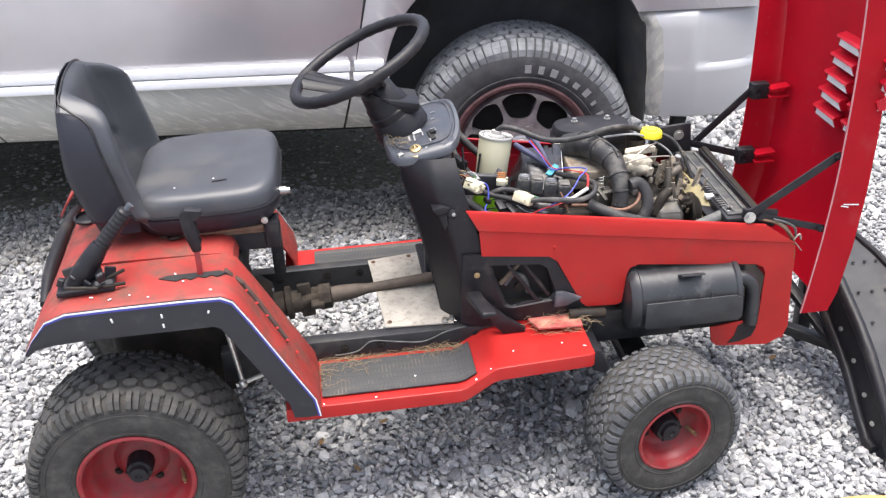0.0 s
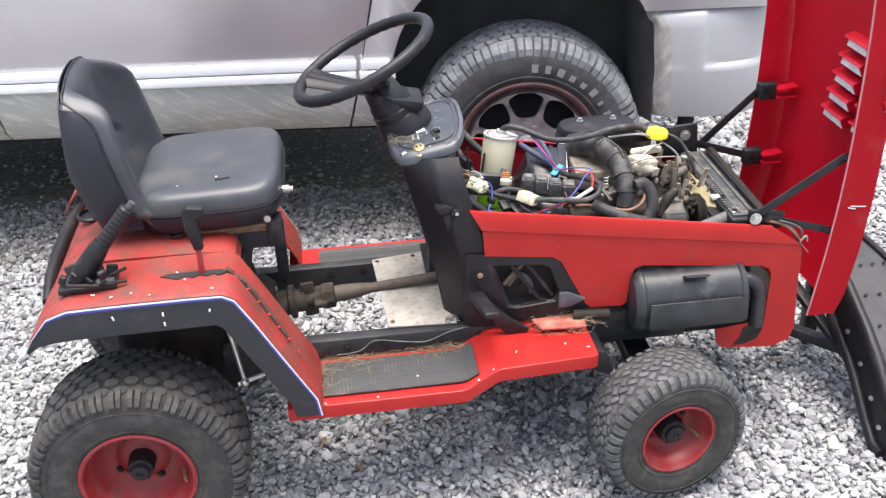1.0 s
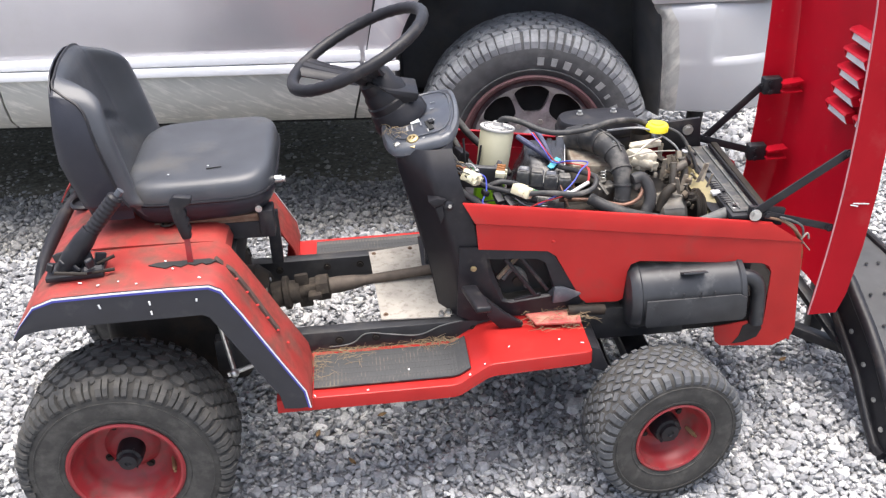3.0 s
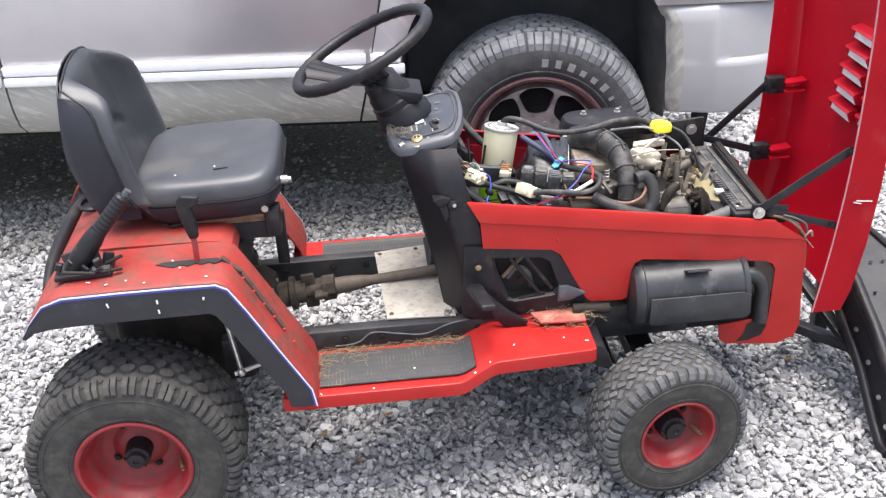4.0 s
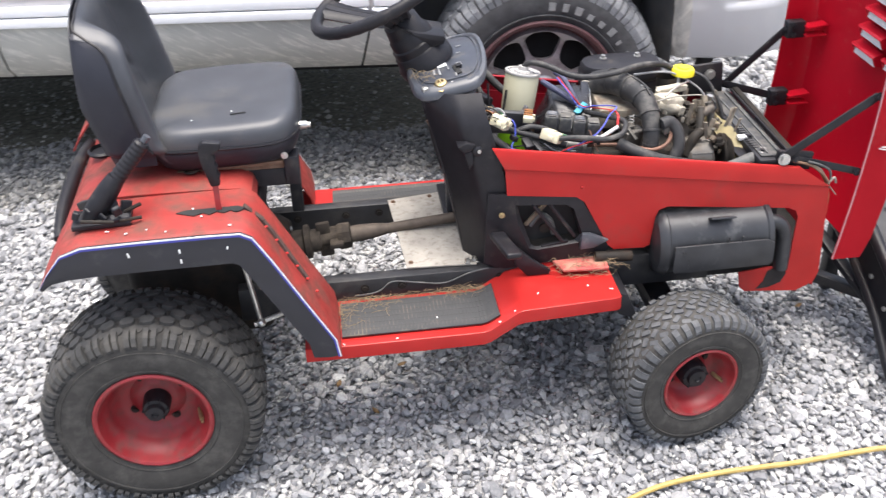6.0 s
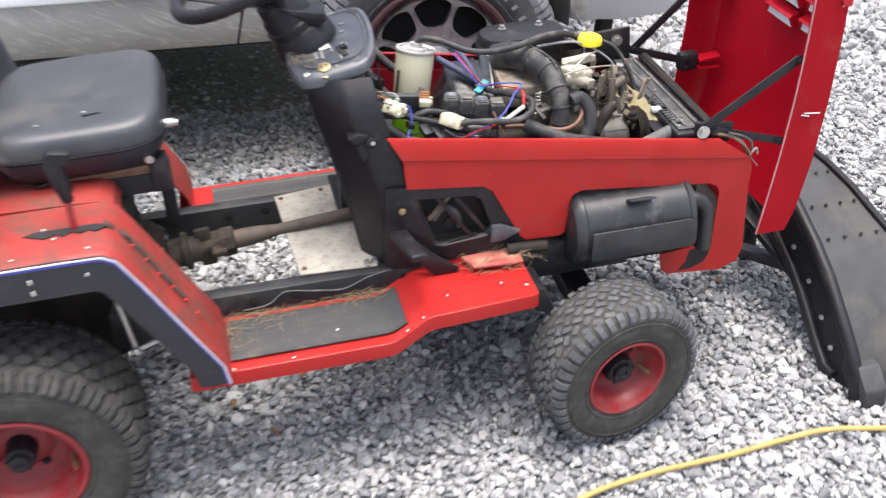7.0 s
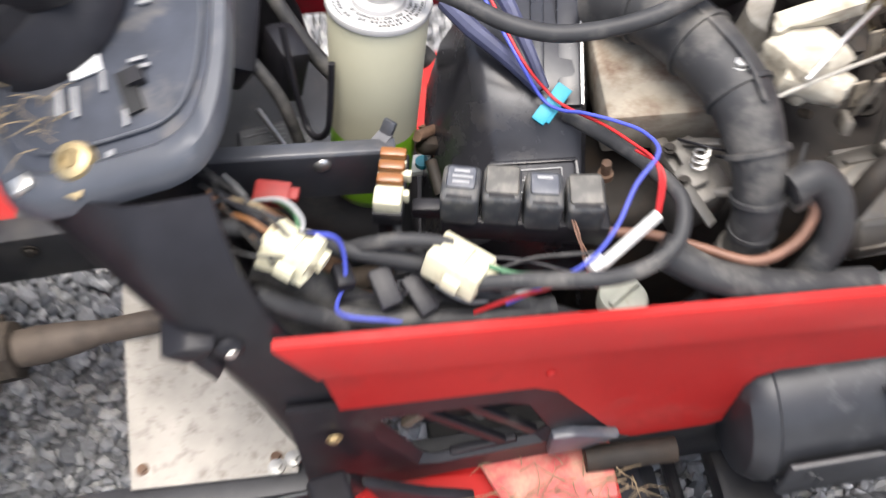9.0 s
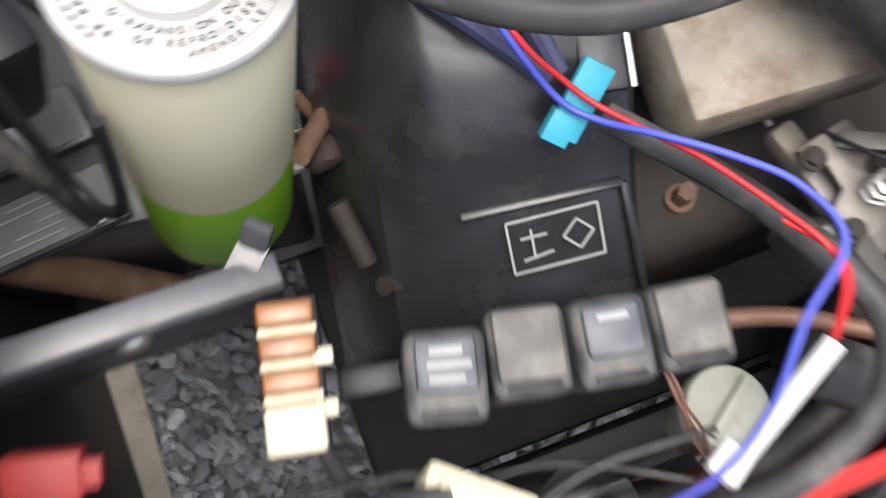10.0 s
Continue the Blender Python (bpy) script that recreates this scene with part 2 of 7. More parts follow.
BATTERY_GREY = material("worn_grey_battery_label", (0.14, 0.14, 0.14), 0.5, grain=0.2, scale=60, dirt=(0.06, 0.055, 0.05), dirt_amount=0.35, dirt_scale=35)
RELAY_TOP = material("faded_relay_top", (0.075, 0.079, 0.092), 0.4, grain=0.2, scale=80, dirt=(0.17, 0.17, 0.17), dirt_amount=0.35, dirt_scale=70, spec=0.35)
RELAY_DUST = material("dusty_relay_top", (0.080, 0.076, 0.068), 0.6, grain=0.25, scale=70, dirt=(0.2, 0.185, 0.16), dirt_amount=0.4, dirt_scale=60)
HOUSING = material("grey_black_wheel_housing", (0.050, 0.050, 0.052), 0.75, grain=0.4, scale=9, dirt=(0.085, 0.076, 0.064), dirt_amount=0.45, dirt_scale=6)
PLUG_RED = material("red_plug_plastic", (0.22, 0.014, 0.011), 0.6, grain=0.15, scale=60, dirt=(0.16, 0.05, 0.04), dirt_amount=0.3, dirt_scale=50)
LABEL_GREY = material("faded_grey_label", (0.27, 0.27, 0.27), 0.6, grain=0.15, scale=40)
LABEL_WHITE = material("white_label", (0.7, 0.7, 0.68), 0.6, grain=0.1)
PRINT = material("black_print", (0.06, 0.06, 0.06), 0.6)
CLOTH_BLUE = material("blue_grey_tape", (0.042, 0.047, 0.095), 0.6, grain=0.25, scale=60)
BRASS = material("dull_brass", (0.42, 0.33, 0.18), 0.45, 0.7, grain=0.3, scale=60, dirt=(0.2, 0.15, 0.08), dirt_amount=0.3, dirt_scale=60)
COPPER = material("brown_copper_pipe", (0.16, 0.082, 0.055), 0.55, 0.3, grain=0.3, scale=40, dirt=(0.1, 0.07, 0.05), dirt_amount=0.3, dirt_scale=30)
CORD = material("yellow_extension_cord", (0.40, 0.285, 0.085), 0.55, grain=0.15, scale=40, dirt=(0.4, 0.3, 0.15), dirt_amount=0.25, dirt_scale=25)
STRAW = material("dry_grass", (0.27, 0.205, 0.12), 0.8, vary=0.2, grain=0.3, scale=60)
SHROUD = material("olive_fan_shroud", (0.22, 0.185, 0.09), 0.6, grain=0.25, scale=25, dirt=(0.15, 0.11, 0.07), dirt_amount=0.3, dirt_scale=18)
PLOW = material("worn_black_plough_paint", (0.042, 0.043, 0.045), 0.55, 0.0, grain=0.3, scale=14, dirt=(0.13, 0.115, 0.092), dirt_amount=0.30, dirt_scale=4, bump=0.1, bump_scale=70, spec=0.3)


def gravel_material(name, islands, tint=(1.0, 1.0, 1.0)):
    m = bpy.data.materials.new(name)
    m.use_nodes = True
    t = m.node_tree
    n, l = t.nodes, t.links
    b = n["Principled BSDF"]
    b.inputs["Roughness"].default_value = 0.9
    b.inputs["Specular IOR Level"].default_value = 0.25
    tc = n.new("ShaderNodeTexCoord")
    ramp = n.new("ShaderNodeValToRGB")
    e = ramp.color_ramp.elements
    e[0].position, e[0].color = 0.0, (0.16, 0.163, 0.17, 1)
    e[1].position, e[1].color = 1.0, (0.57, 0.57, 0.565, 1)
    for p, c in ((0.3, (0.255, 0.258, 0.265, 1)), (0.7, (0.37, 0.37, 0.373, 1)), (0.88, (0.43, 0.425, 0.41, 1))):
        k = ramp.color_ramp.elements.new(p)
        k.color = c
    for k in ramp.color_ramp.elements:
        k.color = (k.color[0] * tint[0], k.color[1] * tint[1], k.color[2] * tint[2], 1)
    if islands:
        g = n.new("ShaderNodeNewGeometry")
        l.new(g.outputs["Random Per Island"], ramp.inputs[0])
    else:
        v = n.new("ShaderNodeTexVoronoi")
        v.inputs["Scale"].default_value = 42
        l.new(tc.outputs["Object"], v.inputs["Vector"])
        sp = n.new("ShaderNodeSeparateColor")
        l.new(v.outputs["Color"], sp.inputs[0])
        l.new(sp.outputs[0], ramp.inputs[0])
        vd = n.new("ShaderNodeTexVoronoi")
        vd.feature = "DISTANCE_TO_EDGE"
        vd.inputs["Scale"].default_value = 42
        l.new(tc.outputs["Object"], vd.inputs["Vector"])
        bp = n.new("ShaderNodeBump")
        bp.inputs["Strength"].default_value, bp.inputs["Distance"].default_value = 1.0, 0.02
        l.new(vd.outputs["Distance"], bp.inputs["Height"])
        l.new(bp.outputs[0], b.inputs["Normal"])
    no = n.new("ShaderNodeTexNoise")
    no.inputs["Scale"].default_value, no.inputs["Detail"].default_value = 130 if islands else 1.5, 6
    l.new(tc.outputs["Object"], no.inputs["Vector"])
    mr = n.new("ShaderNodeMapRange")
    mr.inputs["From Min"].default_value, mr.inputs["From Max"].default_value = 0.3, 0.7
    mr.inputs["To Min"].default_value, mr.inputs["To Max"].default_value = 0.82, 1.15
    l.new(no.outputs["Fac"], mr.inputs["Value"])
    hs = n.new("ShaderNodeHueSaturation")
    l.new(ramp.outputs[0], hs.inputs["Color"])
    l.new(mr.outputs[0], hs.inputs["Value"])
    l.new(hs.outputs[0], b.inputs["Base Color"])
    return m


STONE = gravel_material("crushed_limestone", True)
# these stone tints and the soil colour carry the truck's shade besides dirt
SHADED_STONE = gravel_material("dirty_shaded_gravel", True, (0.72, 0.69, 0.61))
HALF_SHADED_STONE = gravel_material("dirty_half_shaded_gravel", True, (0.79, 0.77, 0.72))
GROUND = gravel_material("gravel_bed", False)
SOIL = material("shade_darkened_soil", (0.12, 0.112, 0.088), 0.95, grain=0.5, scale=60, dirt=(0.075, 0.066, 0.050), dirt_amount=0.3, dirt_scale=16, bump=0.8, bump_scale=110, spec=0.1)


# ---- mesh helpers ----
def part(name, bm, mat, parent=None, label="", smooth=35, at=None):
    """Links a bmesh as one mesh object under a thing or a part."""
    bmesh.ops.recalc_face_normals(bm, faces=bm.faces)
    me = bpy.data.meshes.new(name)
    bm.to_mesh(me)
    bm.free()
    if smooth:
        me.polygons.foreach_set("use_smooth", [True] * len(me.polygons))
        me.set_sharp_from_angle(angle=radians(smooth))
    me.materials.append(mat)
    ob = new(name, me)
    if parent:
        ob.parent = parent
    if at is not None:
        ob.matrix_basis = at
    if label:
        ob["label"] = label
    return ob


def raw(name, verts, faces, mat, parent=None, label="", smooth=0, at=None):
    me = bpy.data.meshes.new(name)
    me.from_pydata(verts, [], faces)
    me.update()
    if smooth:
        me.polygons.foreach_set("use_smooth", [True] * len(me.polygons))
        me.set_sharp_from_angle(angle=radians(smooth))
    me.materials.append(mat)
    ob = new(name, me)
    if parent:
        ob.parent = parent
    if at is not None:
        ob.matrix_basis = at
    if label:
        ob["label"] = label
    return ob


def BM():
    return bmesh.new()


def merge(bm, piece):
    """Adds one bmesh to another."""
    me = bpy.data.meshes.new("tmp")
    piece.to_mesh(me)
    piece.free()
    bm.from_mesh(me)
    bpy.data.meshes.remove(me)
    return bm


def box(bm, c, s, rot=(0, 0, 0), bevel=0.0, seg=2):
    p = BM()
    bmesh.ops.create_cube(p, size=1)
    bmesh.ops.scale(p, vec=s, verts=p.verts)
    if bevel:
        bmesh.ops.bevel(p, geom=list(p.edges), offset=bevel, segments=seg, affect="EDGES", profile=0.5)
    bmesh.ops.transform(p, matrix=pose(*c, *rot), verts=p.verts)
    return merge(bm, p)


def prism(bm, pts, axis, lo, hi, bevel=0.0, seg=2):
    """A polygon (x,z for axis y; x,y for axis z; y,z for axis x) drawn out along an axis."""
    p = BM()

    def at(a, b, h):
        return {"y": (a, h, b), "z": (a, b, h), "x": (h, a, b)}[axis]
    lo_v = [p.verts.new(at(a, b, lo)) for a, b in pts]
    hi_v = [p.verts.new(at(a, b, hi)) for a, b in pts]
    n = len(pts)
    p.faces.new(lo_v)
    p.faces.new(hi_v[::-1])
    for i in range(n):
        p.faces.new((lo_v[i], hi_v[i], hi_v[(i + 1) % n], lo_v[(i + 1) % n]))
    bmesh.ops.recalc_face_normals(p, faces=p.faces)
    if bevel:
        bmesh.ops.bevel(p, geom=list(p.edges), offset=bevel, segments=seg, affect="EDGES", profile=0.5)
    return merge(bm, p)


def lathe(bm, profile, n=32, m=None, closed=False):
    """Turns a profile of (radius, height) about the local z axis."""
    p = BM()
    rings = []
    for r, h in profile:
        if r < 1e-5:
            rings.append([p.verts.new((0, 0, h))])
        else:
            rings.append([p.verts.new((r * math.cos(2 * math.pi * i / n), r * math.sin(2 * math.pi * i / n), h)) for i in range(n)])
    pairs = list(zip(rings, rings[1:]))
    if closed:
        pairs.append((rings[-1], rings[0]))
    for a, b in pairs:
        for i in range(n):
            j = (i + 1) % n
            f = [a[i % len(a)], a[j % len(a)], b[j % len(b)], b[i % len(b)]]
            f = list(dict.fromkeys(f))
            if len(f) > 2:
                p.faces.new(f)
    if m is not None:
        bmesh.ops.transform(p, matrix=m, verts=p.verts)
    return merge(bm, p)


def spline(pts, steps=6, closed=False):
    """Points on a smooth curve through pts."""
    pts = [Vector(q) for q in pts]
    n = len(pts)
    out = []
    for i in range(n if closed else n - 1):
        if closed:
            a, b, c, d = pts[i - 1], pts[i], pts[(i + 1) % n], pts[(i + 2) % n]
        else:
            a, b, c, d = pts[max(i - 1, 0)], pts[i], pts[i + 1], pts[min(i + 2, n - 1)]
        for k in range(steps):
            t = k / steps
            out.append(0.5 * (2 * b + (c - a) * t + (2 * a - 5 * b + 4 * c - d) * t * t + (3 * b - 3 * c + d - a) * t ** 3))
    if not closed:
        out.append(pts[-1])
    return out


def tube(bm, pts, r, n=8, closed=False, smooth=0, ribs=None):
    """A round bar or hose along points; r is a radius, or one for each point."""
    if smooth:
        k0 = len(pts)
        rs = r if isinstance(r, (list, tuple)) else None
        pts = spline(pts, smooth, closed)
        if rs:
            r = [rs[min(int(i / smooth), k0 - 1)] + (rs[min(int(i / smooth) + 1, k0 - 1)] - rs[min(int(i / smooth), k0 - 1)]) * ((i % smooth) / smooth) for i in range(len(pts))]
    pts = [Vector(q) for q in pts]
    cnt = len(pts)
    rr = r if isinstance(r, (list, tuple)) else [r] * cnt
    if ribs:
        rr = [v * (1 + ribs[0] * (1 if i % ribs[1] == 0 else 0)) for i, v in enumerate(rr)]
    p = BM()
    up = None
    rings = []
    for i, q in enumerate(pts):
        d = (pts[(i + 1) % cnt] - pts[i - 1]) if closed else (pts[min(i + 1, cnt - 1)] - pts[max(i - 1, 0)])
        d.normalize()
        if up is None:
            up = Vector((0, 0, 1)) if abs(d.z) < 0.9 else Vector((1, 0, 0))
        side = d.cross(up).normalized()
        up = side.cross(d).normalized()
        rings.append([p.verts.new(q + rr[i] * (math.cos(2 * math.pi * k / n) * side + math.sin(2 * math.pi * k / n) * up)) for k in range(n)])
    for i in range(cnt if closed else cnt - 1):
        a, b = rings[i], rings[(i + 1) % cnt]
        for k in range(n):
            p.faces.new((a[k], a[(k + 1) % n], b[(k + 1) % n], b[k]))
    if not closed:
        p.faces.new(rings[0][::-1])
        p.faces.new(rings[-1])
    return merge(bm, p)


def sheet(bm, rows, thick=0.0, closed_u=False):
    """A surface through a grid of points, with a thickness."""
    p = BM()
    g = [[p.verts.new(q) for q in row] for row in rows]
    for a, b in zip(g, g[1:]):
        m = len(a)
        for i in range(m if closed_u else m - 1):
            j = (i + 1) % m
            p.faces.new((a[i], a[j], b[j], b[i]))
    bmesh.ops.recalc_face_normals(p, faces=p.faces)
    if thick:
        bmesh.ops.solidify(p, geom=list(p.faces), thickness=thick)
    return merge(bm, p)


def along(a, b):
    """The pose at a whose z axis points to b."""
    a, b = Vector(a), Vector(b)
    return Matrix.Translation(a) @ (b - a).to_track_quat("Z", "Y").to_matrix().to_4x4()


def rod(bm, a, b, r, n=12, r2=None):
    d = (Vector(b) - Vector(a)).length
    return lathe(bm, [(0, 0), (r, 0), (r if r2 is None else r2, d), (0, d)], n, along(a, b))


def strip(bm, a, b, w, t, up=(0, 0, 1), bevel=0.0):
    """A flat bar from a to b: w across, t thick along up."""
    a, b = Vector(a), Vector(b)
    d = (b - a)
    x = d.normalized()
    y = Vector(up).cross(x).normalized()
    z = x.cross(y)
    m = Matrix((x, y, z)).transposed().to_4x4()
    p = BM()
    bmesh.ops.create_cube(p, size=1)
    bmesh.ops.scale(p, vec=(d.length, w, t), verts=p.verts)
    if bevel:
        bmesh.ops.bevel(p, geom=list(p.edges), offset=bevel, segments=2, affect="EDGES", profile=0.5)
    bmesh.ops.transform(p, matrix=Matrix.Translation((a + b) / 2) @ m, verts=p.verts)
    return merge(bm, p)


def ball(bm, c, r, s=(1, 1, 1), sub=2):
    p = BM()
    bmesh.ops.create_icosphere(p, subdivisions=sub, radius=r)
    bmesh.ops.scale(p, vec=s, verts=p.verts)
    bmesh.ops.translate(p, vec=c, verts=p.verts)
    return merge(bm, p)


def bolt(bm, c, axis, r=0.006, h=0.005):
    """A hexagon head on a washer."""
    m = along(c, Vector(c) + Vector(axis))
    lathe(bm, [(0, 0), (r * 1.5, 0), (r * 1.5, h * 0.3), (0, h * 0.3)], 14, m)
    return lathe(bm, [(0, h * 0.3), (r, h * 0.3), (r, h), (0, h * 1.05)], 6, m)


def one_bolt(name, c, axis, r, h, mat, parent, label=""):
    bm = BM()
    bolt(bm, c, axis, r, h)
    return part(name, bm, mat, parent, label)


def roughen(bm, amount, scale):
    """Lumpy, corroded surface: finer faces pushed about by noise."""
    bmesh.ops.subdivide_edges(bm, edges=[e for e in bm.edges if e.calc_length() > 0.01], cuts=2, use_grid_fill=True)
    for v in bm.verts:
        p = v.co * scale
        v.co += Vector((noise.noise(p), noise.noise(p + Vector((5, 0, 0))), noise.noise(p + Vector((0, 5, 0))))) * amount


def hose(name, pts, r, mat, parent, label="", n=10, ribs=None, steps=6):
    bm = BM()
    tube(bm, pts, r, n, smooth=steps, ribs=ribs)
    return part(name, bm, mat, parent, label, smooth=60)


def thing(name, label, category, at=(0, 0, 0), rz=0, group="", kind=""):
    ob = new(name)
    ob.empty_display_size = 0.1
    ob.matrix_basis = pose(*at, 0, 0, rz)
    return tagged(ob, label, category, group, kind)


# ---- ground ----
def ground():
    bm = BM()
    bmesh.ops.create_grid(bm, x_segments=60, y_segments=60, size=60)
    return tagged(part("ground", bm, GROUND, at=pose(0.8, 0.5, -0.012)), "grey crushed limestone gravel bed reaching far out", "gravel ground", kind="structure")


def gravel(name, x0, x1, y0, y1, gap, size, seed, label, mat=None):
    """Loose crushed stones, angular and uneven, lying on the bed."""
    rng = np.random.default_rng(seed)
    ph = (1 + 5 ** 0.5) / 2
    ico = np.array([(-1, ph, 0), (1, ph, 0), (-1, -ph, 0), (1, -ph, 0), (0, -1, ph), (0, 1, ph), (0, -1, -ph), (0, 1, -ph), (ph, 0, -1), (ph, 0, 1), (-ph, 0, -1), (-ph, 0, 1)]) / 1.9
    tri = np.array([(0, 11, 5), (0, 5, 1), (0, 1, 7), (0, 7, 10), (0, 10, 11), (1, 5, 9), (5, 11, 4), (11, 10, 2), (10, 7, 6), (7, 1, 8), (3, 9, 4), (3, 4, 2), (3, 2, 6), (3, 6, 8), (3, 8, 9), (4, 9, 5), (2, 4, 11), (6, 2, 10), (8, 6, 7), (9, 8, 1)])
    shapes = []
    for k in range(14):
        s = ico * rng.uniform(0.62, 1.25, (12, 1))
        lim = rng.uniform(0.45, 0.95, 3)
        shapes.append(np.clip(s, -lim, lim))
    shapes = np.array(shapes)
    nx, ny = int((x1 - x0) / gap), int((y1 - y0) / gap)
    gx, gy = np.meshgrid(np.arange(nx), np.arange(ny))
    cx = x0 + (gx.ravel() + rng.uniform(-0.6, 0.6, nx * ny)) * gap
    cy = y0 + (gy.ravel() + rng.uniform(-0.6, 0.6, nx * ny)) * gap
    n = len(cx)
    sz = size * rng.lognormal(0, 0.32, n)
    sc = sz[:, None] * np.stack([rng.uniform(0.8, 1.3, n), rng.uniform(0.6, 1.0, n), rng.uniform(0.4, 0.75, n)], 1)
    v = shapes[rng.integers(0, len(shapes), n)] * sc[:, None, :]
    a, b, c = rng.uniform(0, 6.28, n), rng.normal(0, 0.45, n), rng.normal(0, 0.45, n)

    def turn(v, ang, i, j):
        p, q = v[:, :, i].copy(), v[:, :, j].copy()
        co, si = np.cos(ang)[:, None], np.sin(ang)[:, None]
        v[:, :, i], v[:, :, j] = co * p - si * q, si * p + co * q
    turn(v, b, 1, 2)
    turn(v, c, 0, 2)
    turn(v, a, 0, 1)
    v[:, :, 0] += cx[:, None]
    v[:, :, 1] += cy[:, None]
    v[:, :, 2] += (rng.uniform(-0.011, 0.005, n))[:, None]
    faces = (tri[None] + 12 * np.arange(n)[:, None, None]).reshape(-1, 3)
    me = bpy.data.meshes.new(name)
    me.from_pydata(v.reshape(-1, 3).tolist(), [], faces.tolist())
    me.materials.append(mat or STONE)
    return tagged(new(name, me), label, "gravel", kind="stuff")


ground()
# soil patch under the truck, the shade there put into its colour
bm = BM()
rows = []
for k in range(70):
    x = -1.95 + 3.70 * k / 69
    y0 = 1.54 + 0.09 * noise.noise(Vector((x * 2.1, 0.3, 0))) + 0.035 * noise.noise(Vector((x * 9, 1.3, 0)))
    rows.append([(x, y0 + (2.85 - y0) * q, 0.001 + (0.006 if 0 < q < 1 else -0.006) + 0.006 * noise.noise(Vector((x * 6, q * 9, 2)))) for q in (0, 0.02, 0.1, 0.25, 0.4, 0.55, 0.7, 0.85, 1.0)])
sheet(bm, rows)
tagged(part("soil_patch", bm, SOIL, smooth=60), "bare soil under the truck, its colour darkened for the truck's shade", "soil", kind="structure")
gravel("gravel", -0.95, 2.75, -0.95, 1.12, 0.0136, 0.0118, 3, "light grey crushed limestone gravel in loose angular pieces")
gravel("gravel", 1.75, 6.0, 1.25, 6.0, 0.034, 0.021, 4, "light grey crushed limestone gravel farther out")
gravel("gravel", 2.75, 5.6, -0.6, 1.25, 0.018, 0.0135, 5, "light grey crushed limestone gravel past the plough")
gravel("gravel", 1.75, 2.75, 1.10, 1.27, 0.0145, 0.0120, 8, "light grey crushed limestone gravel before the truck")
# two bands of darker stone step into the truck's painted shade
gravel("gravel", -2.4, 1.75, 1.06, 1.64, 0.0145, 0.0120, 9, "dirty gravel along the truck's side, the edge of its shade in the tint", HALF_SHADED_STONE)
gravel("gravel", -1.95, 1.75, 1.46, 2.9, 0.018, 0.0120, 6, "sparse dirty gravel under the truck, the truck's shade in the tint", SHADED_STONE)
gravel("gravel", -2.2, -0.95, -0.6, 1.10, 0.018, 0.0135, 7, "light grey crushed limestone gravel behind the tractor")


# ---- wheels ----
LUG = [(-1.0, -0.45), (-0.55, -1.0), (0.62, -1.0), (1.0, -0.35), (1.0, 0.5), (0.45, 1.0), (-0.62, 1.0), (-1.0, 0.42)]


BLOCK = [(-1, -0.72), (-0.78, -1), (0.78, -1), (1, -0.72), (1, 0.72), (0.78, 1), (-0.78, 1), (-1, 0.72)]


def tread_lugs(R, half, rows, count, high, crown=0.012, wobble=0.06, seed=1, shape=None):
    """Eight-cornered tread lugs: rows of (offset along the axle, half length along the tread, half width, turn in degrees, stagger)."""
    verts, faces = [], []
    rng = random.Random(seed)
    for h, a, b, skew, stagger in rows:
        for i in range(count):
            ang = 2 * math.pi * (i + stagger) / count
            s = radians(skew) + rng.uniform(-wobble, wobble)
            up = high * rng.uniform(0.8, 1.1)
            base = len(verts)
            for top in (0, 1):
                f = 0.88 if top else 1.0
                for u, w in shape or LUG:
                    u, w = u * a * f, w * b * f
                    t, ax = u * math.cos(s) - w * math.sin(s), u * math.sin(s) + w * math.cos(s)
                    r = R - crown * ((h + ax) / half) ** 2 + (up if top else -0.004)
                    verts.append((r * math.cos(ang + t / R), r * math.sin(ang + t / R), h + ax))
            faces.append(tuple(range(base + 8, base + 16)))
            faces += [(base + k, base + (k + 1) % 8, base + 8 + (k + 1) % 8, base + 8 + k) for k in range(8)]
    return verts, faces


def shoulder_lugs(R, rim, half, count, high, low=0.72, pairs=((-0.42, -0.05), (0.05, 0.42)), jitter=0.03):
    """Ribbed lugs that run from the edge of the tread down the sidewall, on both sides."""
    verts, faces = [], []
    rng = random.Random(count)
    line = [(R * 0.992, half * 0.72, 0.95, 0.1), (R * 0.983, half * 0.80, 0.85, 0.5), (R * 0.965, half * 0.89, 0.6, 0.8), (rim + (R - rim) * 0.81, half * 0.975, 0.3, 0.7), (rim + (R - rim) * low, half * 1.0, 0.05, 0.15)]
    for sign in (-1, 1):
        for i in range(count):
            for lo, hi in pairs:
                a0, a1 = (2 * math.pi * (i + q + rng.uniform(-jitter, jitter) + 0.25 * (sign > 0)) / count for q in (lo, hi))
                base = len(verts)
                lift = rng.uniform(0.75, 1.1)
                for r, h, dr, dh in line[:-1] + [(line[-1][0] + rng.uniform(-jitter, jitter) * 0.12 * R, *line[-1][1:])]:
                    for a, k in ((a0, 0), (a0, 1), (a1, 1), (a1, 0)):
                        am = lerp(a, (a0 + a1) / 2, 0.12 * k)
                        rr, hh = r + high * lift * dr * k - 0.003 * (1 - k), h + high * lift * dh * k
                        verts.append((rr * math.cos(am), rr * math.sin(am), sign * hh))
                for n in range(len(line) - 1):
                    b = base + 4 * n
                    faces += [(b + q, b + q + 1, b + q + 5, b + q + 4) for q in range(3)]
                faces.append((base, base + 1, base + 2, base + 3))
    return verts, faces


def lerp(a, b, t):
    return a + (b - a) * t


